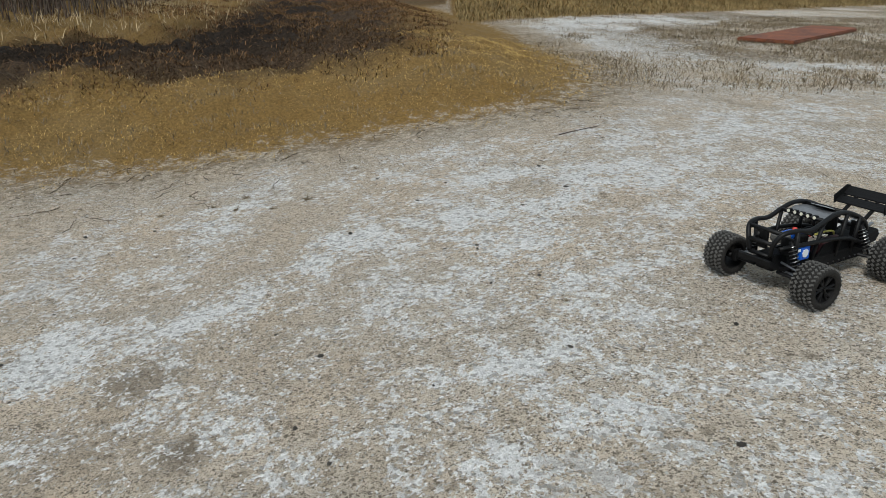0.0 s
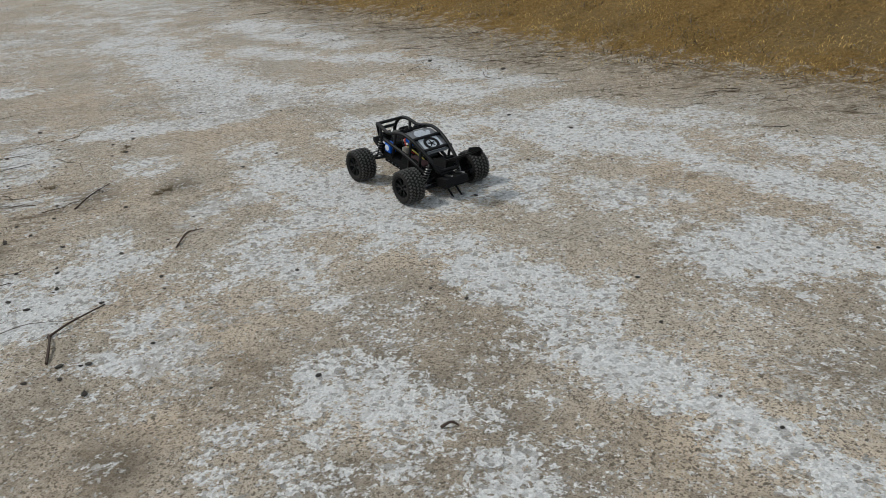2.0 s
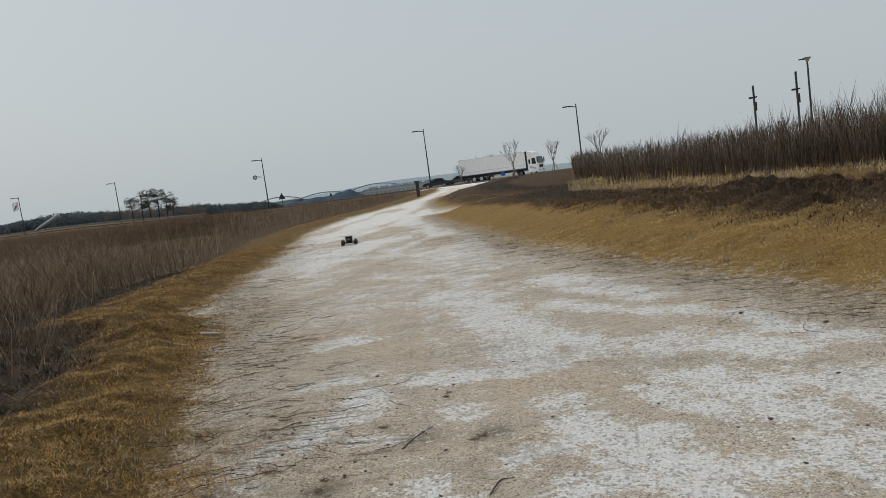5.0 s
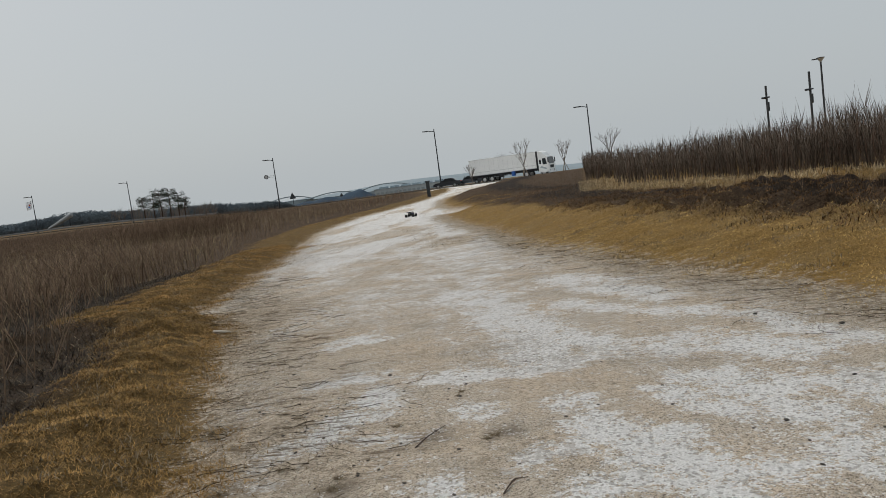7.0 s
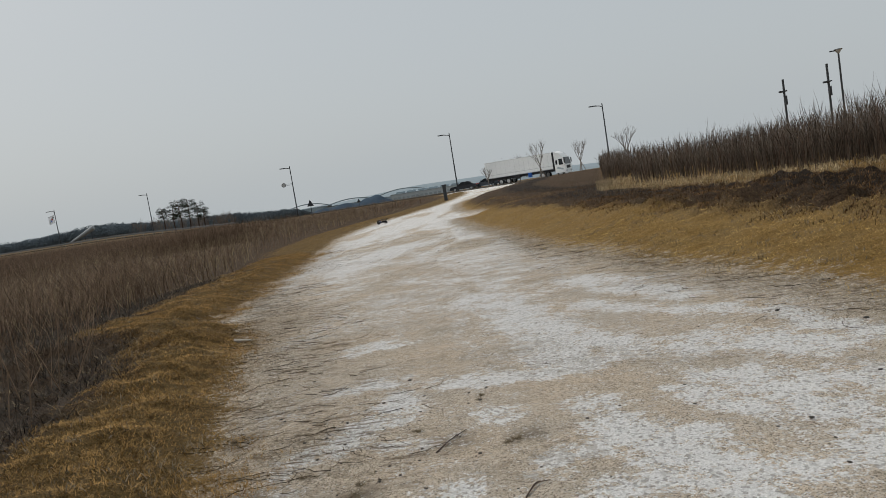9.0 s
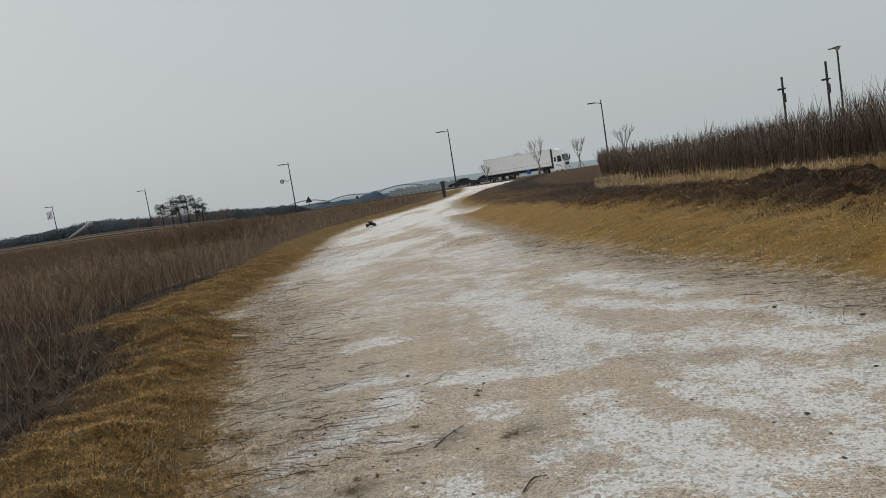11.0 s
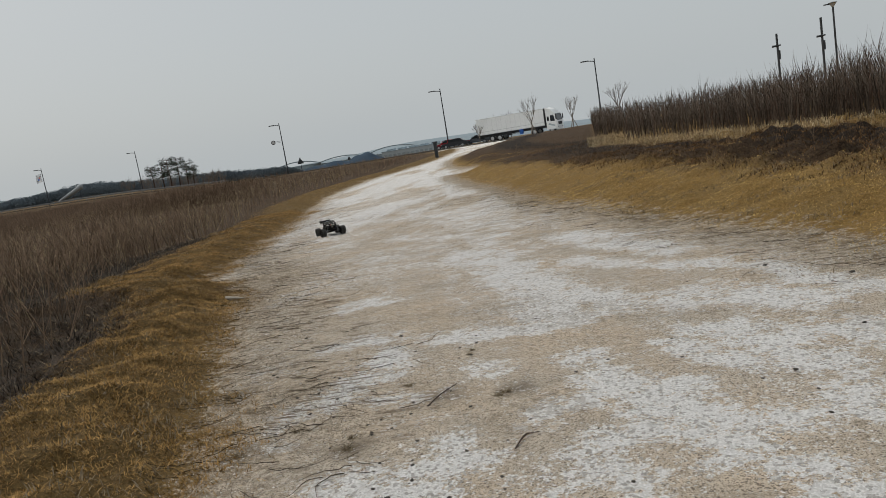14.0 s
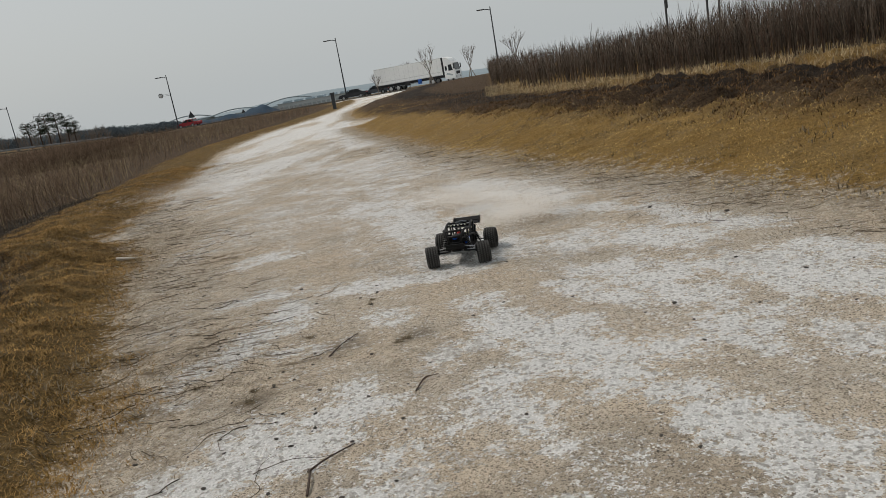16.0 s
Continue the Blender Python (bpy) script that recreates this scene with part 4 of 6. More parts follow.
x, y = scatter(26000, -2, 34, 8, 75, thicket)
x2, y2 = scatter(7500, 7, 36, 6, 34, thicket)
stems("reddish_shoots", x2[::2], y2[::2], 1.35, 0.006, 0.14, 8, M_SHOOT, "fine reddish-brown shoots among the saplings", "thicket", 0.3)
stems("reddish_shoots", x[::3], y[::3], 1.35, 0.008, 0.14, 7, M_SHOOT, "fine reddish-brown shoots among the far saplings", "thicket", 0.3)
x, y = np.r_[x, x2], np.r_[y, y2]
stems("sapling_thicket", x, y, 1.45, 0.0125, 0.10, 5, M_REED, "dense thicket of bare upright saplings", "thicket", 0.38)
x, y = scatter(3400, -16, -2, 2, 22, band(FOOT_L, 2.3, 9.0, 0.5, 0.6))
x2, y2 = scatter(9000, -50, -7, 14, 90, band(FOOT_L, 2.2, 26, 0.3, 0.4))
stems("field_twigs", np.r_[x, x2], np.r_[y, y2], 1.0, 0.0062, 0.26, 7, M_TWIG, "bare dark reddish-brown twigs of a fallow field", "shrub", 0.7)
x, y = scatter(36000, -130, -20, 10, 125, lambda u, v: (inside(FOOT_L, u, v) > 22) * (v < 108 - 0.4 * u))
stems("far_field_twigs", x, y, 1.1, 0.014, 0.3, 3, M_FARTWIG, "bare brown twigs of the far fallow field", "shrub", 0.7)
x, y = scatter(900, -20, -2, 3, 30, band(FOOT_L, 2.2, 10.0, 0.4, 0.4))
x2, y2 = scatter(2600, -40, -8, 20, 75, band(FOOT_L, 2.4, 22.0, 0.4, 0.4))
x, y = np.r_[x, x2], np.r_[y, y2]
stems("dry_stalks", x, y, 0.9, 0.005, 0.4, 3, M_STRAW, "pale dry stalks among the field's twigs", "shrub", 0.6)
x, y = scatter(340000, -13, -2, -1, 18, band(FOOT_L, 1.8, 7.5, 0.3, 0.6))
g = RNG.normal(0, 1, (2, 1200))
u, v = -26.8 + 2.6 * g[0], 53.0 + 1.4 * g[1]
stems("field_bush", u, v, 1.35, 0.014, 0.25, 6, M_FARTWIG, "dark dense bush of bare twigs in the fallow field", "shrub", 0.5)
blades("field_litter", x, y, 0.16, 0.006, 1.25, M_LITTER, "dark matted stalks on the field floor", "litter")
x, y = scatter(22000, -12, -2, 2, 20, band(FOOT_L, 1.8, 7.0, 0.4, 0.6))
blades("pale_litter", x, y, 0.14, 0.004, 1.35, M_STRAW, "pale fallen stalks on the field floor", "litter")


# ---- the radio-controlled buggy ----
R_WHEEL, BASE, TRACK = 0.083, 0.43, 0.40


def wheel_meshes():
    rim, tyre, spokes, lugs = bmesh.new(), bmesh.new(), bmesh.new(), bmesh.new()
    lathe(rim, [(0.050, -0.042), (0.052, -0.044), (0.054, -0.04), (0.047, -0.03), (0.045, 0.0), (0.047, 0.03), (0.054, 0.04), (0.052, 0.044), (0.05, 0.042)], 28)
    tube(rim, [(0, -0.03, 0), (0, 0.035, 0)], 0.013, 12)
    lathe(tyre, [(0.049, -0.04), (0.056, -0.047), (0.068, -0.049), (0.075, -0.044), (0.0785, -0.03), (0.0795, 0.0), (0.0785, 0.03), (0.075, 0.044), (0.068, 0.049), (0.056, 0.047), (0.049, 0.04)], 36)
    for k in range(30):
        a = 2 * math.pi * k / 30
        for row, (off, twist) in enumerate(((-0.038, 0.5), (-0.02, -0.7), (0.0, 0.8), (0.02, -0.7), (0.038, 0.5))):
            b = a + (0.105 if row % 2 else 0)
            m = Matrix.Rotation(-b, 4, "Y") @ Matrix.Translation((0.0795 - (0.0018 if abs(off) > 0.03 else 0), off, 0)) @ Matrix.Rotation(twist, 4, "X")
            box(lugs, (0, 0, 0), (0.0075, 0.0125, 0.0075), m)
    for k in range(6):
        a = 2 * math.pi * k / 6
        for s in (-0.17, 0.17):
            for side in (0.033,):
                p0 = (0.012 * math.cos(a), side, 0.012 * math.sin(a))
                p1 = (0.047 * math.cos(a + s), side + 0.004, 0.047 * math.sin(a + s))
                tube(spokes, [p0, p1], 0.0042, 6)
    tube(spokes, [(0, 0.03, 0), (0, 0.041, 0)], 0.008, 6)
    return rim, tyre, spokes, lugs


def rc_buggy():
    car = thing("rc_buggy", pose(2.72, -1.94, 0.4, 0, 0, 117), "black radio-controlled desert buggy with a tube cage and rear wing", "toy car")
    bm = bmesh.new()
    prism(bm, [(-0.255, 0.088), (-0.19, 0.07), (0.17, 0.07), (0.25, 0.096), (0.25, 0.103), (0.16, 0.08), (-0.18, 0.08), (-0.255, 0.097)], -0.075, 0.075)
    body = part("chassis", bm, M_BLACK2, car)

    def add(name, bm, material, label="", smooth_it=False):
        return part(name, bm, material, body, label, smooth=smooth_it)

    for s in (-1, 1):
        bm = bmesh.new()   # side guards
        prism(bm, [(-0.19, 0.068), (0.16, 0.068), (0.20, 0.098), (0.12, 0.112), (-0.15, 0.112), (-0.21, 0.094)], s * 0.075, s * 0.088)
        add("side_guard", bm, M_BLACK2)
        for k in range(11):
            bm = bmesh.new()
            tube(bm, [(-0.16 + k * 0.032, s * 0.088, 0.08), (-0.16 + k * 0.032, s * 0.0915, 0.08)], 0.0032, 6)
            add("rivet", bm, M_STEEL, "small bright rivet")
        # cage: upper rail from nose to tail
        bm = bmesh.new()
        top = curve([(0.275, s * 0.045, 0.135), (0.277, s * 0.055, 0.185), (0.255, s * 0.075, 0.226), (0.20, s * 0.088, 0.232), (0.13, s * 0.094, 0.225), (0.06, s * 0.095, 0.247),
                     (0.0, s * 0.092, 0.262), (-0.07, s * 0.088, 0.255), (-0.15, s * 0.08, 0.225), (-0.215, s * 0.07, 0.19), (-0.25, s * 0.062, 0.15)])
        tube(bm, [p + Vector((0, 0, 0.012)) for p in top], 0.0092, 9)
        add("cage_rail", bm, M_BLACK, smooth_it=True)
        bm = bmesh.new()
        tube(bm, curve([(0.25, s * 0.06, 0.175), (0.14, s * 0.092, 0.185), (0.02, s * 0.096, 0.18), (-0.1, s * 0.092, 0.16), (-0.2, s * 0.08, 0.12)]), 0.0085, 8)
        add("door_bar", bm, M_BLACK, smooth_it=True)
        for x0, z0, x1, z1 in ((0.06, 0.247, 0.10, 0.10), (-0.07, 0.255, -0.04, 0.10), (-0.15, 0.225, -0.13, 0.10), (0.2, 0.232, 0.19, 0.10)):
            bm = bmesh.new()
            tube(bm, [(x0, s * 0.093, z0 + 0.01), (x1, s * 0.085, z1)], 0.0075, 7)
            add("cage_upright", bm, M_BLACK, smooth_it=True)
        bm = bmesh.new()
        prism(bm, [(-0.17, 0.105), (0.05, 0.105), (0.02, 0.15), (-0.08, 0.165), (-0.16, 0.15)], s * 0.07, s * 0.076)
        add("side_panel", bm, M_BLACK2)
        # suspension of one side: arms, shocks, springs
        for fx in (1, -1):
            x0 = fx * BASE / 2
            bm = bmesh.new()
            for dx in (-0.035, 0.035):
                tube(bm, [(x0 * 0.92 + dx, s * 0.05, 0.082), (x0, s * 0.155, 0.072)], 0.007, 7)
            tube(bm, [(x0 * 0.92 - 0.035, s * 0.085, 0.08), (x0 * 0.92 + 0.035, s * 0.085, 0.08)], 0.005, 6)
            add("suspension_arm", bm, M_BLACK)
            bm = bmesh.new()
            tube(bm, [(x0, s * 0.05, 0.115), (x0, s * 0.155, 0.098)], 0.0045, 7)
            add("upper_link", bm, M_STEEL if fx > 0 else M_BLACK)
            bm = bmesh.new()
            tube(bm, [(x0, s * 0.04, 0.083), (x0, s * 0.155, 0.083)], 0.0055, 7)
            add("drive_shaft", bm, M_STEEL, "steel drive shaft")
            bm = bmesh.new()
            box(bm, (x0, s * 0.15, 0.083), (0.035, 0.02, 0.045), None, 0.004)
            add("hub_carrier", bm, M_BLACK2)
            lo, hi = Vector((x0 * 1.0 - fx * 0.012, s * 0.115, 0.082)), Vector((x0 * 0.93, s * 0.07, 0.20 if fx > 0 else 0.19))
            bm = bmesh.new()
            tube(bm, [lo, lo.lerp(hi, 0.35)], 0.004, 8)
            tube(bm, [lo.lerp(hi, 0.35), hi], 0.0095, 10)
            add("shock_absorber", bm, M_BLACK, smooth_it=True)
            bm = bmesh.new()
            d = (hi - lo).normalized()
            u = d.cross(Vector((1, 0, 0))).normalized()
            w = d.cross(u)
            coil = [lo.lerp(hi, 0.1 + 0.75 * k / 84) + (u * math.cos(k * 2 * math.pi / 12) + w * math.sin(k * 2 * math.pi / 12)) * 0.0145 for k in range(85)]
            tube(bm, coil, 0.0021, 5)
            add("coil_spring", bm, M_SPRING, "dark steel coil spring")
        bm = bmesh.new()   # wheelie bar
        tube(bm, curve([(-0.235, s * 0.025, 0.095), (-0.29, s * 0.025, 0.078), (-0.335, s * 0.025, 0.05)]), 0.005, 7)
        add("wheelie_bar", bm, M_BLACK)
        bm = bmesh.new()
        lathe(bm, [(0.001, s * 0.03), (0.017, s * 0.03), (0.0185, s * 0.034), (0.017, s * 0.038), (0.001, s * 0.038)], 16)
        bmesh.ops.translate(bm, vec=(-0.338, 0, 0.042), verts=bm.verts[:])
        add("wheelie_roller", bm, M_STEEL, "pale small roller")
        bm = bmesh.new()   # wing mounts
        prism(bm, [(-0.215, 0.185), (-0.24, 0.185), (-0.315, 0.232), (-0.30, 0.241)], s * 0.05 - 0.004, s * 0.05 + 0.004)
        add("wing_mount", bm, M_BLACK2)
        bm = bmesh.new()   # wing end plates
        prism(bm, [(-0.275, 0.222), (-0.365, 0.247), (-0.368, 0.285), (-0.345, 0.29), (-0.272, 0.257)], s * 0.107 - 0.002, s * 0.107 + 0.002)
        add("wing_end_plate", bm, M_BLACK2)
        bm = bmesh.new()   # shock towers' ears
        box(bm, (0.2, s * 0.055, 0.175), (0.012, 0.05, 0.07), None, 0.004)
        add("shock_tower", bm, M_BLACK2)
        bm = bmesh.new()
        box(bm, (-0.2, s * 0.055, 0.165), (0.012, 0.05, 0.07), None, 0.004)
        add("shock_tower", bm, M_BLACK2)
    for x0, yy, z0 in ((0.277, 0.055, 0.185), (0.255, 0.075, 0.226), (0.06, 0.095, 0.247), (-0.07, 0.088, 0.255), (-0.15, 0.08, 0.225), (-0.25, 0.062, 0.15), (0.275, 0.045, 0.135)):
        bm = bmesh.new()
        tube(bm, [(x0, -yy, z0 + 0.011), (x0, yy, z0 + 0.011)], 0.0085, 8)
        add("cross_bar", bm, M_BLACK, smooth_it=True)
    bm = bmesh.new()   # wing
    for a, b, za, zb in ((-0.278, -0.318, 0.229, 0.247), (-0.326, -0.362, 0.251, 0.277)):
        prism(bm, [(a, za), (b, zb), (b, zb + 0.005), (a, za + 0.005)], -0.107, 0.107)
    for k in range(5):
        box(bm, (-0.322, -0.09 + 0.045 * k, 0.252), (0.02, 0.006, 0.006))
    add("rear_wing", bm, M_BLACK2, "black plastic wing with slots")
    bm = bmesh.new()   # roof panel
    prism(bm, [(0.05, 0.252), (-0.0, 0.266), (-0.07, 0.259), (-0.165, 0.221), (-0.165, 0.218), (-0.07, 0.256), (0.0, 0.263), (0.05, 0.249)], -0.082, 0.082)
    roof = add("roof_panel", bm, M_ROOF, "grey roof panel with a pale print")
    slope = Matrix.Translation((-0.085, 0, 0.2545)) @ Matrix.Rotation(-0.36, 4, "Y")
    bm = bmesh.new()
    box(bm, (-0.028, 0, 0.0022), (0.098, 0.112, 0.003), None, 0.001)
    bmesh.ops.transform(bm, matrix=slope, verts=bm.verts[:])
    add("pale_print", bm, M_ROOFW, "pale printed patch")
    bm = bmesh.new()
    rings = lathe(bm, [(0.027, 0.004), (0.042, 0.004), (0.042, 0.006), (0.027, 0.006), (0.027, 0.004)], 28, "Z")
    for k in range(10):
        a = 2 * math.pi * k / 10
        r = 0.021 if k % 2 == 0 else 0.008
        box(bm, (0.5 * r * math.cos(a), 0.5 * r * math.sin(a), 0.005), (r, 0.0055, 0.002), Matrix.Rotation(a, 4, "Z"))
    bmesh.ops.translate(bm, vec=(-0.03, 0, 0), verts=bm.verts[:])
    bmesh.ops.transform(bm, matrix=slope, verts=bm.verts[:])
    add("ring_emblem", bm, M_BLACK2, "black ring with a star")
    bm = bmesh.new()
    for dx, dy, r in ((0.03, 0.028, 0.024), (0.02, 0.0, 0.02), (0.038, 0.005, 0.017), (0.012, -0.02, 0.014), (0.03, -0.03, 0.012)):
        tube(bm, [(dx, dy, 0.0015), (dx, dy, 0.0026 + 0.0003 * r * 100)], r, 12)
    bmesh.ops.transform(bm, matrix=slope @ Matrix.Translation((0.018, 0, 0.003)), verts=bm.verts[:])
    add("pale_print", bm, M_ROOFW)
    for k in range(5):
        bm = bmesh.new()
        box(bm, (0.062, -0.056 + 0.028 * k, 0.263), (0.014, 0.018, 0.016), None, 0.003)
        led = add("roof_light", bm, M_BLACK2)
    for k in range(5):
        bm = bmesh.new()
        tube(bm, [(0.069, -0.056 + 0.028 * k, 0.263), (0.071, -0.056 + 0.028 * k, 0.263)], 0.0065, 10)
        add("light_lens", bm, M_LED, "pale round lens")
    bm = bmesh.new()   # front and rear gear boxes
    box(bm, (0.205, 0, 0.11), (0.085, 0.075, 0.065), None, 0.01)
    add("front_gearbox", bm, M_BLACK2)
    bm = bmesh.new()
    box(bm, (-0.205, 0, 0.108), (0.085, 0.08, 0.065), None, 0.01)
    add("rear_gearbox", bm, M_BLACK2)
    bm = bmesh.new()   # bumpers
    prism(bm, [(0.25, 0.095), (0.305, 0.12), (0.308, 0.14), (0.297, 0.142), (0.25, 0.112)], -0.07, 0.07)
    add("front_bumper", bm, M_BLACK2)
    bm = bmesh.new()
    prism(bm, [(-0.25, 0.13), (-0.32, 0.15), (-0.335, 0.125), (-0.318, 0.1), (-0.25, 0.09)], -0.065, 0.065)
    add("rear_guard", bm, M_BLACK2)
    for k in (-1, 1):
        bm = bmesh.new()
        box(bm, (-0.3, k * 0.035, 0.157), (0.06, 0.012, 0.006), Matrix.Rotation(0.33, 4, "Y"))
        add("exhaust_bar", bm, M_STEEL)
    bm = bmesh.new()   # electrics
    box(bm, (0.14, 0.072, 0.148), (0.05, 0.036, 0.05), None, 0.005)
    add("servo", bm, M_BLUE, "bright blue servo case")
    bm = bmesh.new()
    tube(bm, [(0.142, 0.0895, 0.149), (0.142, 0.0925, 0.149)], 0.017, 7)
    add("servo_label", bm, M_LABEL)
    bm = bmesh.new()
    box(bm, (0.178, 0.086, 0.163), (0.028, 0.003, 0.009))
    add("maker_plate", bm, M_LABEL)
    bm = bmesh.new()
    tube(bm, [(0.125, -0.03, 0.175), (0.075, -0.03, 0.175)], 0.02, 14)
    add("motor", bm, M_BLUE)
    bm = bmesh.new()
    box(bm, (0.092, 0.0, 0.205), (0.034, 0.016, 0.014), Matrix.Rotation(0.5, 4, "Z") @ Matrix.Rotation(-0.5, 4, "Y"), 0.003)
    add("battery_plug", bm, M_RED, "red battery plug")
    bm = bmesh.new()
    box(bm, (-0.065, 0.04, 0.125), (0.14, 0.055, 0.05), None, 0.006)
    add("battery_pack", bm, M_MAROON, "dark maroon battery pack")
    bm = bmesh.new()
    box(bm, (-0.03, -0.04, 0.13), (0.12, 0.055, 0.06), None, 0.006)
    add("speed_controller", bm, M_BLACK2)
    bm = bmesh.new()
    box(bm, (0.035, 0.045, 0.165), (0.035, 0.03, 0.03), None, 0.005)
    add("receiver_box", bm, M_WOODSTICK, "pale receiver box")
    bm = bmesh.new()
    tube(bm, curve([(0.03, 0.04, 0.185), (-0.01, 0.055, 0.195), (-0.06, 0.05, 0.185), (-0.1, 0.03, 0.16)]), 0.004, 6)
    add("cable", bm, M_YELLOW, "yellowish cable")
    for dy in (0.015, 0.03):
        bm = bmesh.new()
        tube(bm, curve([(0.09, dy, 0.2), (0.06, dy + 0.02, 0.19), (0.03, dy + 0.015, 0.16), (-0.01, dy, 0.15)]), 0.003, 6)
        add("cable", bm, M_RED if dy < 0.02 else M_BLACK)
    bm = bmesh.new()
    lathe(bm, [(0.018, -0.012), (0.034, -0.012), (0.036, 0.0), (0.034, 0.012), (0.018, 0.012)], 20, "Z")
    bmesh.ops.translate(bm, vec=(0.17, 0, 0.19), verts=bm.verts[:])
    add("inner_cover", bm, M_LUG)

    wheels = []
    rim, tyre, spokes, lugs = wheel_meshes()
    meshes = []
    for nm, b, mt in (("wheel", rim, M_BLACK), ("tyre", tyre, M_TYRE), ("rim_spokes", spokes, M_BLACK), ("tread", lugs, M_LUG)):
        me = bpy.data.meshes.new(nm)
        b.to_mesh(me)
        b.free()
        me.materials.append(mt)
        if nm in ("tyre", "wheel"):
            me.shade_smooth()
        meshes.append(me)
    for fx in (1, -1):
        for s in (1, -1):
            w = new("wheel", meshes[0])
            w.parent = car
            w.matrix_basis = pose(fx * BASE / 2, s * TRACK / 2, R_WHEEL, 0, 0, 0 if s > 0 else 180)
            for me, lab in zip(meshes[1:], ("dusty black rubber tyre", "", "worn block tread")):
                c = new(me.name, me)
                c.parent = w
                if lab:
                    tagged(c, lab)
            wheels.append((w, fx, s))
    return car, body, wheels


BUGGY, BUGGY_BODY, BUGGY_WHEELS = rc_buggy()


# ---- road, kerb and what stands along it ----
ROAD_A, ROAD_B = Vector((60, 97, 0)), Vector((-330, 262, 0))


def road_y(x):
    return 120.5 - 0.40 * x if x > -60 else 144.5 - 0.43 * (x + 60)


def strip(name, x0, x1, off0, off1, lift, thick, material, label, category, n=90):
    """A long band that follows the road."""
    vs, fs = [], []
    for k in range(n + 1):
        x = x0 + (x1 - x0) * k / n
        for o in (off0, off1):
            y = road_y(x) + o
            z = max(drop(x, y), drop(x, y + 1.5) - 0.05, drop(x, y - 1.5) - 0.05)
            vs += [(x, y, z + lift), (x, y, z + lift - thick)]
    for k in range(n):
        a, b = 4 * k, 4 * k + 4
        fs += [(a, a + 2, b + 2, b), (a, b, b + 1, a + 1), (a + 2, a + 3, b + 3, b + 2)]
    return tagged(raw(name, vs, fs, material), label, category, kind="structure")


strip("road", 70, -330, -4.2, 4.6, 0.05, 0.3, M_ASPH, "grey asphalt road beyond the fields", "road")
strip("kerb", 70, -330, -4.55, -4.2, 0.2, 0.45, M_CONC, "low concrete kerb along the road", "kerb")


def street_lamp(x, y, tall, sign=False):
    lamp = thing("street_lamp", pose(x, y, drop(x, y), 0, 0, 8), "tall dark street lamp with one short arm" + (" and a round sign" if sign else ""), "street lamp", "street lamps along the road")
    bm = bmesh.new()
    tube(bm, [(0, 0, -0.3), (0, 0, tall)], 0.13, 10, 0.075)
    box(bm, (0, 0, 0.25), (0.34, 0.34, 0.9), None, 0.04)
    part("pole", bm, M_POLE, lamp)
    bm = bmesh.new()
    tube(bm, curve([(0, 0, tall - 0.5), (-0.5, 0, tall - 0.36), (-1.0, 0, tall - 0.3)]), 0.06, 8)
    part("arm", bm, M_POLE, lamp)
    bm = bmesh.new()
    box(bm, (-1.45, 0, tall - 0.27), (1.15, 0.34, 0.14), None, 0.05)
    head = part("lamp_head", bm, M_POLE, lamp)
    bm = bmesh.new()
    box(bm, (-1.5, 0, tall - 0.35), (0.8, 0.24, 0.03))
    part("lens", bm, M_LENS, head, "pale lamp lens")
    if sign:
        zc = tall - 3.5
        bm = bmesh.new()
        tube(bm, [(-1.75, -0.02, zc), (-1.75, 0.05, zc)], 0.42, 20)
        plate = part("round_sign", bm, M_SIGNRED, lamp, "round sign with a pale face")
        bm = bmesh.new()
        tube(bm, [(-1.75, -0.05, zc), (-1.75, -0.021, zc)], 0.29, 20)
        part("sign_face", bm, M_SIGN, plate)
        bm = bmesh.new()
        for dz in (-0.12, 0.12):
            tube(bm, [(-1.4, 0.03, zc + dz), (0, 0.03, zc + dz)], 0.025, 6)
        part("sign_bracket", bm, M_POLE, lamp)
    return lamp


for x, y, tall, sign in ((-125.2, 174.9, 9.6, False), (-98.8, 173.8, 10.2, False), (-49.9, 141.4, 10.0, True), (-16.4, 128.9, 10.2, False), (8.5, 114.6, 9.7, False)):
    street_lamp(x, y, tall, sign)


def garden_lamp(x, y, tall):
    lamp = thing("post_lamp", pose(x, y, drop(x, y)), "slim dark post lamp with a flat bowl head", "street lamp")
    bm = bmesh.new()
    tube(bm, [(0, 0, -0.2), (0, 0, tall - 0.4)], 0.085, 10, 0.07)
    part("pole", bm, M_POLE, lamp)
    bm = bmesh.new()
    lathe(bm, [(0.05, tall - 0.4), (0.24, tall - 0.14), (0.3, tall - 0.05)], 14, "Z")
    part("bowl", bm, M_LENS, lamp)
    bm = bmesh.new()
    lathe(bm, [(0.01, tall + 0.02), (0.3, tall - 0.02), (0.34, tall - 0.06), (0.3, tall - 0.07)], 14, "Z")
    box(bm, (-0.42, 0, tall - 0.13), (0.5, 0.2, 0.09), None, 0.03)
    part("cap", bm, M_POLE, lamp)


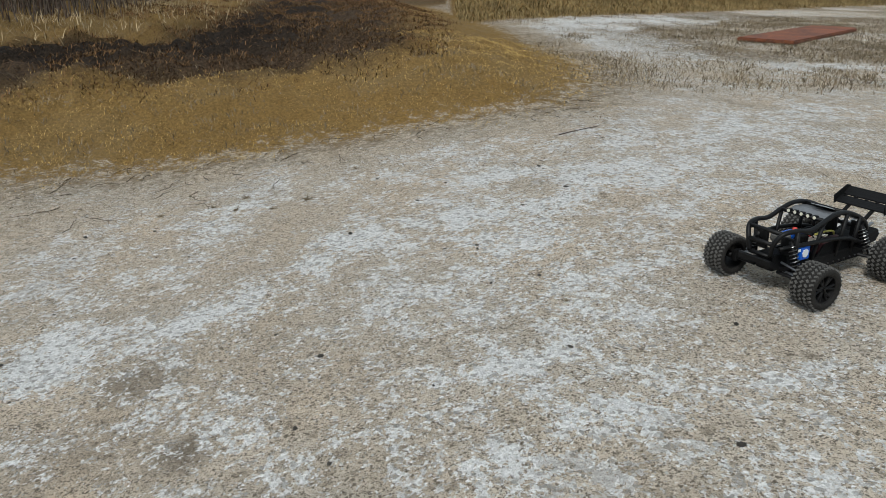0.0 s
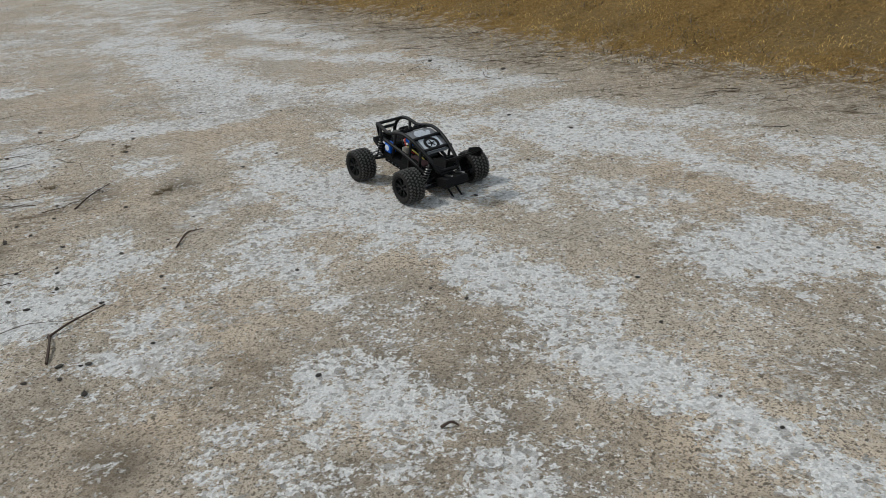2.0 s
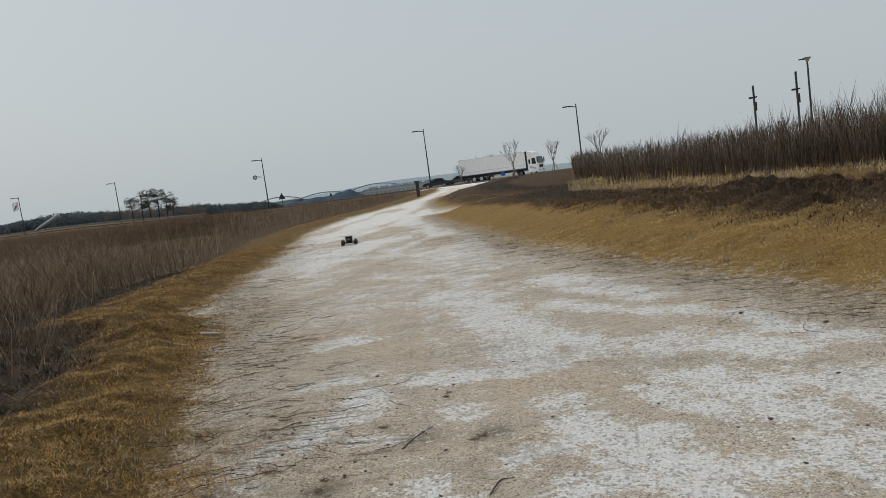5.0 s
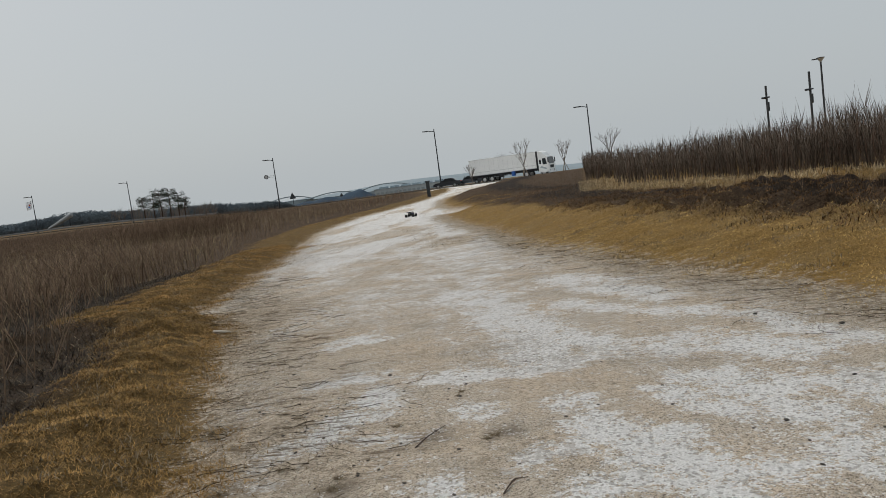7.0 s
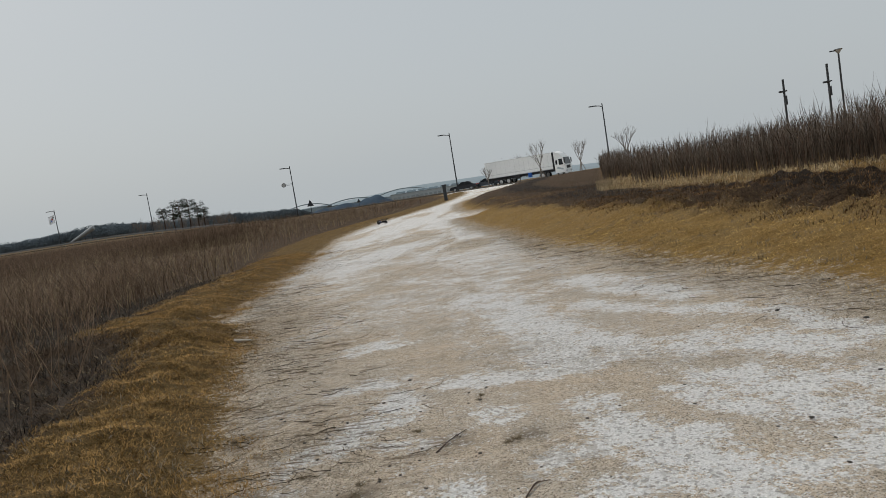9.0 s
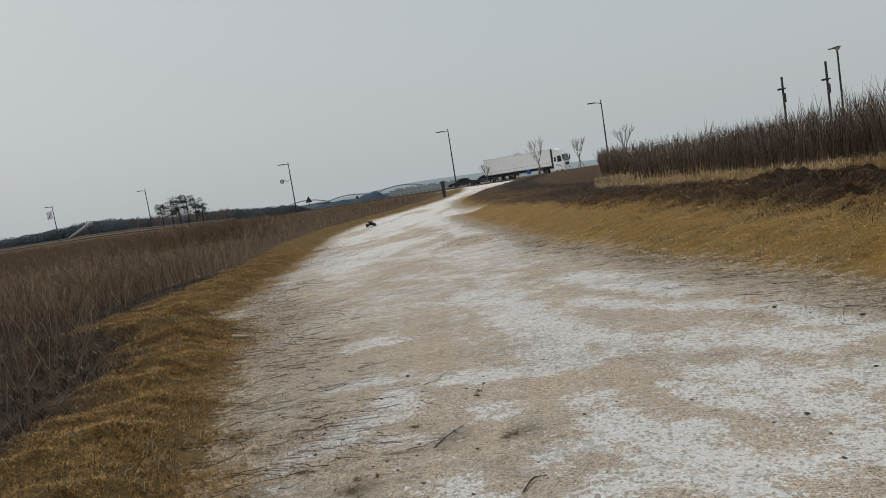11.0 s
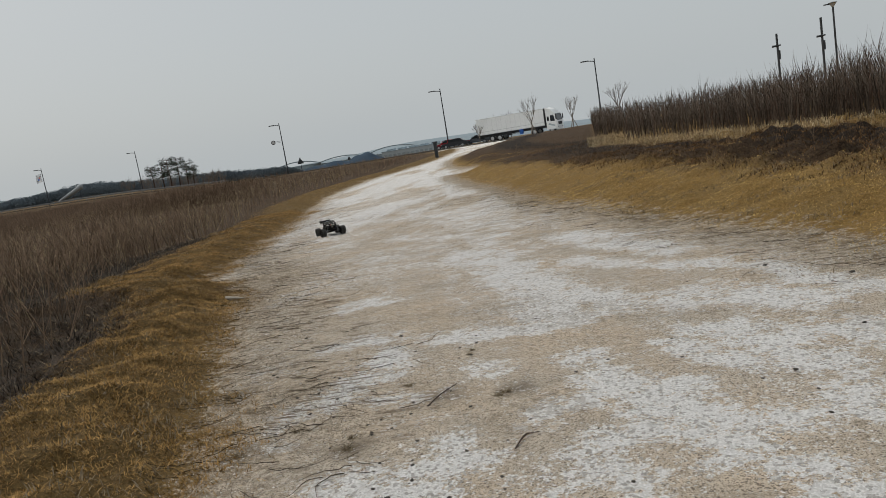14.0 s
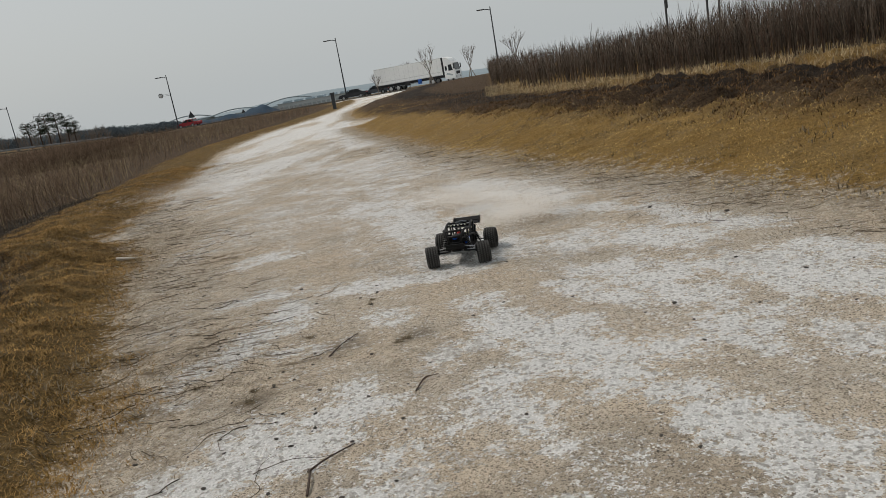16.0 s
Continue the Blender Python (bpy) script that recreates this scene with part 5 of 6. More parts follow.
def camera_mast(x, y, tall, low):
    mast = thing("equipment_mast", pose(x, y, drop(x, y)), "black square mast with a box and bracket near its top", "mast", "masts behind the thicket")
    bm = bmesh.new()
    box(bm, (0, 0, tall / 2), (0.15, 0.15, tall), None, 0.02)
    part("post", bm, M_POLE, mast)
    bm = bmesh.new()
    box(bm, (-0.16, 0, tall - low), (0.5, 0.26, 0.16), None, 0.04)
    part("floodlight", bm, M_POLE, mast)
    bm = bmesh.new()
    tube(bm, [(0, -0.1, tall - low), (0.22, -0.1, tall - low + 0.03)], 0.06, 8)
    part("bracket", bm, M_POLE, mast)
    bm = bmesh.new()
    box(bm, (0.05, -0.14, tall - low - 0.75), (0.2, 0.14, 0.75), None, 0.03)
    part("control_box", bm, M_POLE, mast)


def mast_top(x, y, top):
    return top - drop(x, y)


garden_lamp(23.83, 65.87, mast_top(23.83, 65.87, 6.75))
camera_mast(22.95, 66.17, mast_top(22.95, 66.17, 5.75), 1.45)
camera_mast(19.79, 67.2, mast_top(19.79, 67.2, 5.15), 1.0)


def vehicle_wheel(parent, x, y, r, w=0.25):
    bm = bmesh.new()
    lathe(bm, [(r * 0.62, -w / 2), (r * 0.95, -w / 2), (r, -w * 0.35), (r, w * 0.35), (r * 0.95, w / 2), (r * 0.62, w / 2)], 22)
    tyre = part("wheel", bm, M_DARK, parent, at=pose(x, y, r))
    bm = bmesh.new()
    lathe(bm, [(0.02, -w * 0.42), (r * 0.3, -w * 0.46), (r * 0.62, -w * 0.4), (r * 0.64, w * 0.4), (r * 0.3, w * 0.46), (0.02, w * 0.42)], 18)
    part("rim", bm, M_CHROME, tyre)


def lorry():
    """Forward is +x; origin under the middle of the box."""
    x0, y0 = -4.2, 120.0
    z0 = -0.93
    t = thing("lorry", pose(x0, y0, z0, 0, 0, -23.0), "long white box lorry parked at the roadside", "lorry")
    L = 11.6
    bm = bmesh.new()
    box(bm, (-0.6, 0, 2.55), (L, 2.45, 2.55), None, 0.05)
    cargo = part("cargo_box", bm, M_WHITE, t, "plain white cargo box")
    bm = bmesh.new()
    for k in range(14):
        box(bm, (-6.1 + k * 0.82, -1.226, 2.55), (0.02, 0.012, 2.4))
    for dz in (1.75, 3.78, 1.31):
        box(bm, (-0.6, -1.24, dz), (L, 0.03, 0.07))
    part("box_trim", bm, M_TRIM, cargo)
    bm = bmesh.new()
    box(bm, (-0.5, -0.85, 1.0), (L + 1.0, 0.12, 0.28))
    box(bm, (-0.5, 0.85, 1.0), (L + 1.0, 0.12, 0.28))
    box(bm, (-0.6, 0, 1.18), (L, 2.3, 0.1))
    part("chassis_frame", bm, M_DARK, t)
    bm = bmesh.new()
    prism(bm, [(5.55, 0.55), (7.2, 0.55), (7.28, 0.9), (7.24, 1.75), (7.02, 2.85), (6.75, 3.1), (5.55, 3.15)], -1.22, 1.22)
    cab = part("cab", bm, M_WHITE, t, "white cab with grey swoosh stripes")
    bm = bmesh.new()
    prism(bm, [(5.5, 3.12), (6.7, 3.12), (6.3, 3.55), (5.5, 3.85)], -1.15, 1.15)
    part("roof_deflector", bm, M_WHITE, t)
    bm = bmesh.new()
    prism(bm, [(7.255, 1.78), (7.045, 2.8), (7.06, 2.8), (7.275, 1.78)], -1.1, 1.1)
    part("windscreen", bm, M_GLASS, cab)
    for s in (-1, 1):
        bm = bmesh.new()
        prism(bm, [(6.25, 1.75), (6.95, 1.75), (6.8, 2.65), (6.25, 2.65)], s * 1.222, s * 1.235)
        part("side_window", bm, M_GLASS, cab)
        bm = bmesh.new()
        prism(bm, [(5.72, 1.85), (6.02, 1.85), (6.02, 2.5), (5.72, 2.5)], s * 1.222, s * 1.235)
        part("side_window", bm, M_GLASS, cab)
        bm = bmesh.new()
        box(bm, (7.25, s * 1.38, 2.3), (0.12, 0.22, 0.7), None, 0.03)
        part("mirror", bm, M_DARK, cab)
        bm = bmesh.new()
        prism(bm, [(5.8, 1.25), (6.9, 0.95), (6.9, 1.15), (6.0, 1.5)], s * 1.222, s * 1.232)
        part("stripe", bm, M_HALL, cab)
        bm = bmesh.new()
        box(bm, (7.25, s * 0.85, 0.8), (0.1, 0.4, 0.22), None, 0.03)
        part("headlight", bm, M_LENS, cab)
    bm = bmesh.new()
    box(bm, (7.24, 0, 1.3), (0.06, 1.5, 0.5), None, 0.02)
    part("grille", bm, M_DARK, cab)
    bm = bmesh.new()
    box(bm, (7.2, 0, 0.52), (0.25, 2.4, 0.3), None, 0.05)
    part("bumper", bm, M_WHITE, cab)
    bm = bmesh.new()
    box(bm, (5.35, 0, 2.45), (0.3, 2.3, 2.7), None, 0.03)
    part("gap_screen", bm, M_DARK, t)
    for x in (-3.9, -2.6, 3.4, 6.35):
        for s in (-1, 1):
            vehicle_wheel(t, x, s * 1.05, 0.5, 0.32)
    bm = bmesh.new()
    tube(bm, [(1.2, -1.05, 0.55), (1.2, -1.05, 1.25)], 0.33, 14)
    part("drum", bm, M_TARP, t, "blue drum under the box")
    bm = bmesh.new()
    box(bm, (-0.9, -1.05, 0.95), (0.8, 0.4, 0.7), None, 0.05)
    part("tool_box", bm, M_DARK, t)
    bm = bmesh.new()
    for k in range(3):
        box(bm, (-1.6 + k * 1.3, -1.15, 0.78), (1.1, 0.06, 0.1))
    part("side_rail", bm, M_RAIL, t)
    bm = bmesh.new()
    box(bm, (-6.35, 0, 0.75), (0.1, 2.2, 0.16))
    part("rear_bumper", bm, M_DARK, t)


lorry()


def saloon(name, m, paint, label):
    """Forward is +x."""
    c = thing(name, m, label, "car")
    bm = bmesh.new()
    prism(bm, [(-2.3, 0.35), (-2.36, 0.62), (-2.3, 0.92), (-1.5, 0.98), (1.0, 0.93), (2.05, 0.8), (2.32, 0.6), (2.32, 0.3)], -0.89, 0.89)
    bmesh.ops.bevel(bm, geom=bm.edges[:], offset=0.07, segments=2, affect="EDGES")
    body = part("body", bm, paint, c, smooth=False)
    bm = bmesh.new()
    n0 = [(-1.75, 0.93), (-1.05, 1.4), (0.15, 1.44), (1.1, 0.92)]
    prism(bm, n0, -0.72, 0.72)
    bmesh.ops.bevel(bm, geom=bm.edges[:], offset=0.06, segments=2, affect="EDGES")
    part("cabin_glass", bm, M_GLASS, body)
    bm = bmesh.new()
    prism(bm, [(-1.12, 1.405), (-0.95, 1.46), (0.1, 1.475), (0.25, 1.43), (0.1, 1.42), (-0.95, 1.41)], -0.68, 0.68)
    part("roof", bm, paint, body)
    for s in (-1, 1):
        for x0, x1 in ((-0.35, -0.3), (0.95, 0.55), (-1.55, -1.0)):
            bm = bmesh.new()
            tube(bm, [(x0, s * 0.74, 0.94), (x1, s * 0.70, 1.42)], 0.05, 6)
            part("pillar", bm, paint, body)
        bm = bmesh.new()
        box(bm, (2.22, s * 0.62, 0.68), (0.2, 0.36, 0.13), None, 0.03)
        part("headlight", bm, M_LENS, body)
        bm = bmesh.new()
        box(bm, (-2.32, s * 0.62, 0.8), (0.1, 0.4, 0.14), None, 0.03)
        part("tail_light", bm, M_RED, body)
        bm = bmesh.new()
        box(bm, (0.72, s * 0.95, 0.98), (0.16, 0.2, 0.12), None, 0.03)
        part("mirror", bm, paint, body)
        for x in (-1.38, 1.42):
            vehicle_wheel(c, x, s * 0.8, 0.33, 0.21)
    return c


saloon("saloon_car", pose(-14.75, 124.4, drop(-14.75, 124.4) + 0.03, 0, 0, 175), M_CARBLACK, "black saloon car parked behind the lorry")
saloon("saloon_car", pose(-11.2, 126.5, drop(-11.2, 126.5) + 0.03, 0, 0, 172), M_CARGREY, "dark grey car parked behind the lorry")
RED_CAR = saloon("passing_car", pose(20, 115, -0.5, 0, 0, 158), M_CARRED, "red saloon car driving along the road")


def bollard_post():
    p = thing("marker_post", pose(-10.8, 74.3, drop(-10.8, 74.3)), "dark square marker post by the end of the track", "post")
    bm = bmesh.new()
    box(bm, (0, 0, 0.75), (0.34, 0.2, 1.5), None, 0.03)
    part("post", bm, M_POLE, p)
    bm = bmesh.new()
    box(bm, (0, -0.02, 1.52), (0.46, 0.2, 0.16), None, 0.03)
    part("cap", bm, M_POLE, p)


bollard_post()


def warning_sign(x, y, tall):
    p = thing("warning_sign", pose(x, y, drop(x, y)), "dark triangular road sign on a pole, seen from behind", "road sign")
    bm = bmesh.new()
    tube(bm, [(0, 0, 0), (0, 0, tall)], 0.05, 8)
    part("pole", bm, M_POLE, p)
    bm = bmesh.new()
    prism(bm, [(-0.55, tall - 0.95), (0.55, tall - 0.95), (0, tall + 0.05)], -0.06, -0.03)
    part("plate", bm, M_POLE, p)


warning_sign(-37.9, 113.9, 2.6)
warning_sign(-127.8 * 0.42, 483.5 * 0.42, 2.2)


def guard_rail():
    g = thing("guard_rail", pose(0, 0, 0), "long galvanised guard rail beside the road", "guard rail")
    pts = [(x, road_y(x) - 5.2) for x in np.linspace(-62, -200, 47)]
    zs = [drop(a, b) for a, b in pts]
    bm = bmesh.new()
    rows = []
    for (a, b), z in zip(pts, zs):
        rows.append([bm.verts.new((a, b + o, z + h)) for o, h in ((0, 0.5), (-0.05, 0.58), (0.02, 0.66), (-0.05, 0.74), (0, 0.82), (0.06, 0.82), (0.06, 0.5))])
    for p, q in zip(rows, rows[1:]):
        for j in range(7):
            bm.faces.new((p[j], p[(j + 1) % 7], q[(j + 1) % 7], q[j]))
    part("beam", bm, M_RAIL, g)
    for (a, b), z in zip(pts, zs):
        bm = bmesh.new()
        box(bm, (a, b + 0.1, z + 0.4), (0.12, 0.12, 0.9))
        part("rail_post", bm, M_RAIL, g)


guard_rail()


def lamp_flag():
    """A small banner hung from the far lamp."""
    f = thing("banner", pose(-125.2, 174.8, drop(-125.2, 174.9), 0, 0, 30), "white banner with a dark emblem hung on a lamp post", "banner")
    bm = bmesh.new()
    rows = []
    for i in range(9):
        u = i / 8
        rows.append([bm.verts.new((-0.25 - 1.3 * u, 0.08 * math.sin(5 * u + 0.6 * v), 8.2 - 1.9 * v - 0.35 * u)) for v in (0, 0.33, 0.66, 1)])
    for a, b in zip(rows, rows[1:]):
        for j in range(3):
            bm.faces.new((a[j], a[j + 1], b[j + 1], b[j]))
    bmesh.ops.solidify(bm, geom=bm.faces[:], thickness=0.02)
    part("cloth", bm, M_LABEL, f)
    for dx, dz, m in ((-0.75, 7.3, M_RED), (-0.95, 6.85, M_BLUE), (-0.45, 7.75, M_BLACK2), (-1.25, 6.5, M_BLACK2)):
        bm = bmesh.new()
        tube(bm, [(dx, -0.12, dz), (dx, -0.09, dz)], 0.19 if m in (M_RED, M_BLUE) else 0.12, 10)
        part("emblem", bm, m, f)
    bm = bmesh.new()
    tube(bm, [(0.05, 0, 8.3), (-1.6, 0, 7.95)], 0.03, 6)
    part("flag_pole", bm, M_POLE, f)


lamp_flag()


# ---- trees ----
def branching(bm, p, d, length, r, depth, spread, rng, up=0.15):
    q = p + d * length
    mid = p.lerp(q, 0.5) + Vector((rng.uniform(-1, 1), rng.uniform(-1, 1), 0)) * length * 0.05
    tube(bm, [p, mid, q], r, 5 if depth > 1 else 4, r * 0.62, caps=False)
    if depth == 0:
        return
    for k in range(rng.choice((2, 3, 3))):
        a = rng.uniform(0, 2 * math.pi)
        n = (d + Vector((math.cos(a), math.sin(a), rng.uniform(-0.1, 0.3) + up)) * spread).normalized()
        start = p.lerp(q, rng.uniform(0.55, 1.0))
        branching(bm, start, n, length * rng.uniform(0.6, 0.8), r * 0.58, depth - 1, spread, rng, up)


def young_tree(x, y, tall, seed, props=True):
    rng = random.Random(seed)
    t = thing("young_tree", pose(x, y, drop(x, y)), "young bare street tree" + (" held by timber props" if props else ""), "tree", "young roadside trees")
    bm = bmesh.new()
    tube(bm, [(0, 0, -0.2), (0.03, 0, tall * 0.2), (0, 0.02, tall * 0.36)], 0.075, 7, 0.05)
    part("trunk", bm, M_BARETREE, t)
    bm = bmesh.new()
    for k in range(6):
        a = 2 * math.pi * k / 6 + rng.uniform(-0.3, 0.3)
        d = Vector((math.cos(a) * 0.42, math.sin(a) * 0.42, 1)).normalized()
        branching(bm, Vector((0, 0, tall * rng.uniform(0.24, 0.36))), d, tall * 0.27, 0.04, 3, 0.34, rng)
    part("crown", bm, M_BARETREE, t)
    if props:
        for k in range(3):
            a = 2 * math.pi * k / 3
            bm = bmesh.new()
            tube(bm, [(math.cos(a) * 0.75, math.sin(a) * 0.75, 0), (0, 0, 1.75)], 0.05, 6)
            part("prop", bm, M_STAKE, t)


for x, y, tall, seed, props in ((-1.7, 112.0, 6.6, 3, True), (4.27, 113.9, 5.6, 5, True), (9.7, 99.6, 6.0, 8, False), (-10.2, 119.5, 3.6, 9, False), (-5.5, 126.5, 4.8, 10, False), (-8.2, 128.0, 4.6, 12, False)):
    young_tree(x, y, tall, seed, props)


def clump(bm, c, r, rng, n=26, fine=1.0):
    """A loose tuft of small tilted leaf plates."""
    for _ in range(n):
        d = Vector((rng.gauss(0, 1), rng.gauss(0, 1), rng.gauss(0, 0.55))).normalized() * r * rng.random() ** 0.4
        s = r * rng.uniform(0.16, 0.34) * fine
        u = Vector((rng.gauss(0, 1), rng.gauss(0, 1), rng.gauss(0, 0.5))).normalized()
        w = u.orthogonal().normalized()
        v = [bm.verts.new(Vector(c) + d + a) for a in (u * s, w * s * 0.7, -u * s * 0.8, -w * s * 0.6)]
        bm.faces.new(v[:3])
        bm.faces.new((v[0], v[2], v[3]))


def pine(x, y, tall, seed, lean=0.0):
    rng = random.Random(seed)
    t = thing("pine_tree", pose(x, y, drop(x, y)), "old pine with a bare trunk and flat dark crown", "tree", "pine clump")
    bm = bmesh.new()
    top = Vector((lean * tall, 0, tall * 0.9))
    line = [Vector((0, 0, -0.3)), Vector((lean * tall * 0.25 + rng.uniform(-0.2, 0.2), 0, tall * 0.35)), Vector((lean * tall * 0.6, rng.uniform(-0.2, 0.2), tall * 0.65)), top]
    tube(bm, curve(line, 4), 0.2, 7, 0.07)
    part("trunk", bm, M_BARK, t)
    limb, crown = bmesh.new(), bmesh.new()
    for k in range(34):
        f = rng.uniform(0.42, 1.0)
        p = Vector((0, 0, 0)).lerp(top, f)
        a = rng.uniform(0, 2 * math.pi)
        reach = tall * (0.30 - 0.18 * abs(f - 0.75)) * rng.uniform(0.4, 0.8)
        q = p + Vector((math.cos(a) * reach, math.sin(a) * reach, tall * 0.05 * rng.uniform(-0.4, 1)))
        tube(limb, [p, p.lerp(q, 0.5) + Vector((0, 0, 0.1)), q], 0.06, 5, 0.025, caps=False)
        clump(crown, q, tall * 0.075, rng, 52, 0.6)
        clump(crown, p.lerp(q, 0.6) + Vector((0, 0, 0.15)), tall * 0.05, rng, 22, 0.6)
    part("limbs", limb, M_BARK, t)
    part("crown", crown, M_PINE, t)


for k, (x, y, tall, lean) in enumerate(((-106.5, 193.5, 5.9, -0.03), (-104.6, 195.5, 6.6, 0.02), (-102.3, 195.0, 7.4, 0.0), (-100.6, 196.5, 7.8, 0.03), (-98.4, 197.0, 6.6, 0.04), (-97.0, 198.0, 5.6, 0.02))):
    pine(x, y, tall * 1.22, 20 + k, lean)


# ---- the far distance ----
def far_woods():
    """A belt of crowns, each a cloud of small tilted leaf plates."""
    g = np.random.default_rng(4)
    n, each = 1500, 170
    a = np.radians(g.uniform(-47, -18.4, n))
    far = g.uniform(380, 470, n)
    deg = np.degrees(a)
    tall = 3.4 + 1.8 * value_noise(deg, 0 * deg, 1.3) + g.uniform(-0.8, 1.3, n) + 1.2 * smooth(-24, -19, deg) + 2.2 * np.exp(-((deg + 33.0) / 1.8) ** 2) + 2.4 * np.exp(-((deg + 24.5) / 2.2) ** 2)
    tall = tall * (1 - 0.25 * smooth(-28, -25, deg)) * smooth(-18.0, -20.0, deg)
    x, y = np.sin(a) * far, np.cos(a) * far
    z = height(x, y)
    d = g.normal(0, 1, (n, each, 3))
    d *= (g.random((n, each)) ** 0.4 / np.linalg.norm(d, axis=2))[:, :, None]
    c = np.stack([x, y, z + 0.52 * tall], 1)[:, None, :] + d * np.stack([0.55 * tall, 0.55 * tall, 0.5 * tall], 1)[:, None, :]
    c = c.reshape(-1, 3)
    u, w = g.normal(0, 1, (2, len(c), 3))
    u /= np.linalg.norm(u, axis=1)[:, None]
    w /= np.linalg.norm(w, axis=1)[:, None]
    r = g.uniform(0.25, 0.5, len(c))[:, None]
    v = np.stack([c + u * r, c + w * r, c - (u + w) * 0.6 * r], 1).reshape(-1, 3)
    me = bpy.data.meshes.new("far_woods")
    me.vertices.add(len(v))
    me.vertices.foreach_set("co", v.astype(np.float32).ravel())
    me.loops.add(len(v))
    me.loops.foreach_set("vertex_index", np.arange(len(v), dtype=np.int32))
    me.polygons.add(len(c))
    me.polygons.foreach_set("loop_start", (np.arange(len(c)) * 3).astype(np.int32))
    me.update(calc_edges=True)
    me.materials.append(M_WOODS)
    tagged(new("far_woods", me), "belt of distant woods, its blue-grey tinted for haze", "woods", kind="stuff")


far_woods()


def far_bare_trees():
    rng = random.Random(14)
    bm = bmesh.new()
    for k in range(60):
        a = math.radians(rng.uniform(-31, -24))
        D = rng.uniform(300, 340)
        x, y = math.sin(a) * D, math.cos(a) * D
        for q in range(3):
            d = Vector((rng.uniform(-0.5, 0.5), rng.uniform(-0.5, 0.5), 1)).normalized()
            branching(bm, Vector((x, y, drop(x, y))), d, rng.uniform(1.8, 3.2), 0.09, 2, 0.5, rng)
    me = bpy.data.meshes.new("far_bare_trees")
    bm.to_mesh(me)
    bm.free()
    me.materials.append(M_BARETREE)
    tagged(new("far_bare_trees", me), "far row of bare grey trees", "woods", kind="stuff")


far_bare_trees()


def mound(name, cx, cy, length, depth, tall, base, turn, material, label, seed):
    """A long rounded rise with an uneven back."""
    rng = random.Random(seed)
    vs, fs, n, m = [], [], 40, 8
    ph = [rng.uniform(0, 6) for _ in range(4)]
    c, s = math.cos(radians(turn)), math.sin(radians(turn))
    for i in range(n + 1):
        u = i / n * 2 - 1
        h = tall * max(0.0, 1 - abs(u) ** 2.2) * (1 + 0.10 * math.sin(5 * u + ph[0]) + 0.05 * math.sin(13 * u + ph[1]))
        for j in range(m + 1):
            v = j / m * 2 - 1
            x, y = u * length / 2, v * depth / 2
            vs.append((cx + x * c - y * s, cy + x * s + y * c, base + h * (1 - v * v)))
    for i in range(n):
        for j in range(m):
            a = i * (m + 1) + j
            fs.append((a, a + m + 1, a + m + 2, a + 1))
    return tagged(raw(name, vs, fs, material, True), label, "hill", kind="structure")


mound("hill", -133.6, 543.8, 44, 40, 10.0, -13.0, 14, M_HILL, "dark wooded knoll in the distance, tinted blue-grey for haze", 1)
mound("hill", -163.0, 550.0, 66, 40, 8.0, -13.0, 14, M_HILL, "low dark rise in the distance, tinted for haze", 2)
mound("backdrop_ridge", -330, 2300, 1500, 300, 34, -42, 8, M_RIDGE, "ridge on the horizon, painted in a pale haze tint", 3)


def terminal_hall():
    h = thing("airport_hall", pose(-97, 592, -11.6, 0, 0, -10.5), "long pale hall with roof vents far away", "building")
    bm = bmesh.new()
    box(bm, (0, 0, 3.4), (60, 20, 7.0))
    part("wall", bm, M_HALL, h)
    bm = bmesh.new()
    prism(bm, [(-30.5, 6.9), (30.5, 6.9), (30.5, 7.5), (-30.5, 7.5)], -10.6, 10.6)
    part("roof", bm, M_HALLROOF, h)
    for k in range(6):
        bm = bmesh.new()
        box(bm, (-24 + k * 9.4, -4, 8.1), (5.6, 6, 1.3), None, 0.1)
        part("roof_vent", bm, M_HALLROOF, h)
    for k in range(15):
        bm = bmesh.new()
        box(bm, (-27 + k * 3.8, -10.05, 3.0), (2.6, 0.1, 3.4))
        part("window", bm, M_HALLDARK, h)


terminal_hall()


def wave_roof(cx, cy, base, length, rise, turn):
    h = thing("wave_roof_terminal", pose(cx, cy, base, 0, 0, turn), "distant terminal under a pale wave-shaped roof", "building", "far terminal buildings")
    bm = bmesh.new()
    prof = [(length * (k / 30 - 0.5), 5 + rise * math.sin(math.pi * k / 30) ** 0.8) for k in range(31)]
    prism(bm, prof + [(x, z - 1.0) for x, z in prof[::-1]], -25, 25)
    # same haze-tinted colour as the ridge
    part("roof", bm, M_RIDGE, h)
    bm = bmesh.new()
    box(bm, (0, 0, 2.6), (length * 0.96, 44, 5.2))
    part("glass_wall", bm, M_HALLROOF, h)


wave_roof(-288, 853, -12.5, 56, 6, 18)
wave_roof(-238, 868, -14.0, 66, 6, 15)
wave_roof(-178, 883, -14.0, 74, 8, 11)


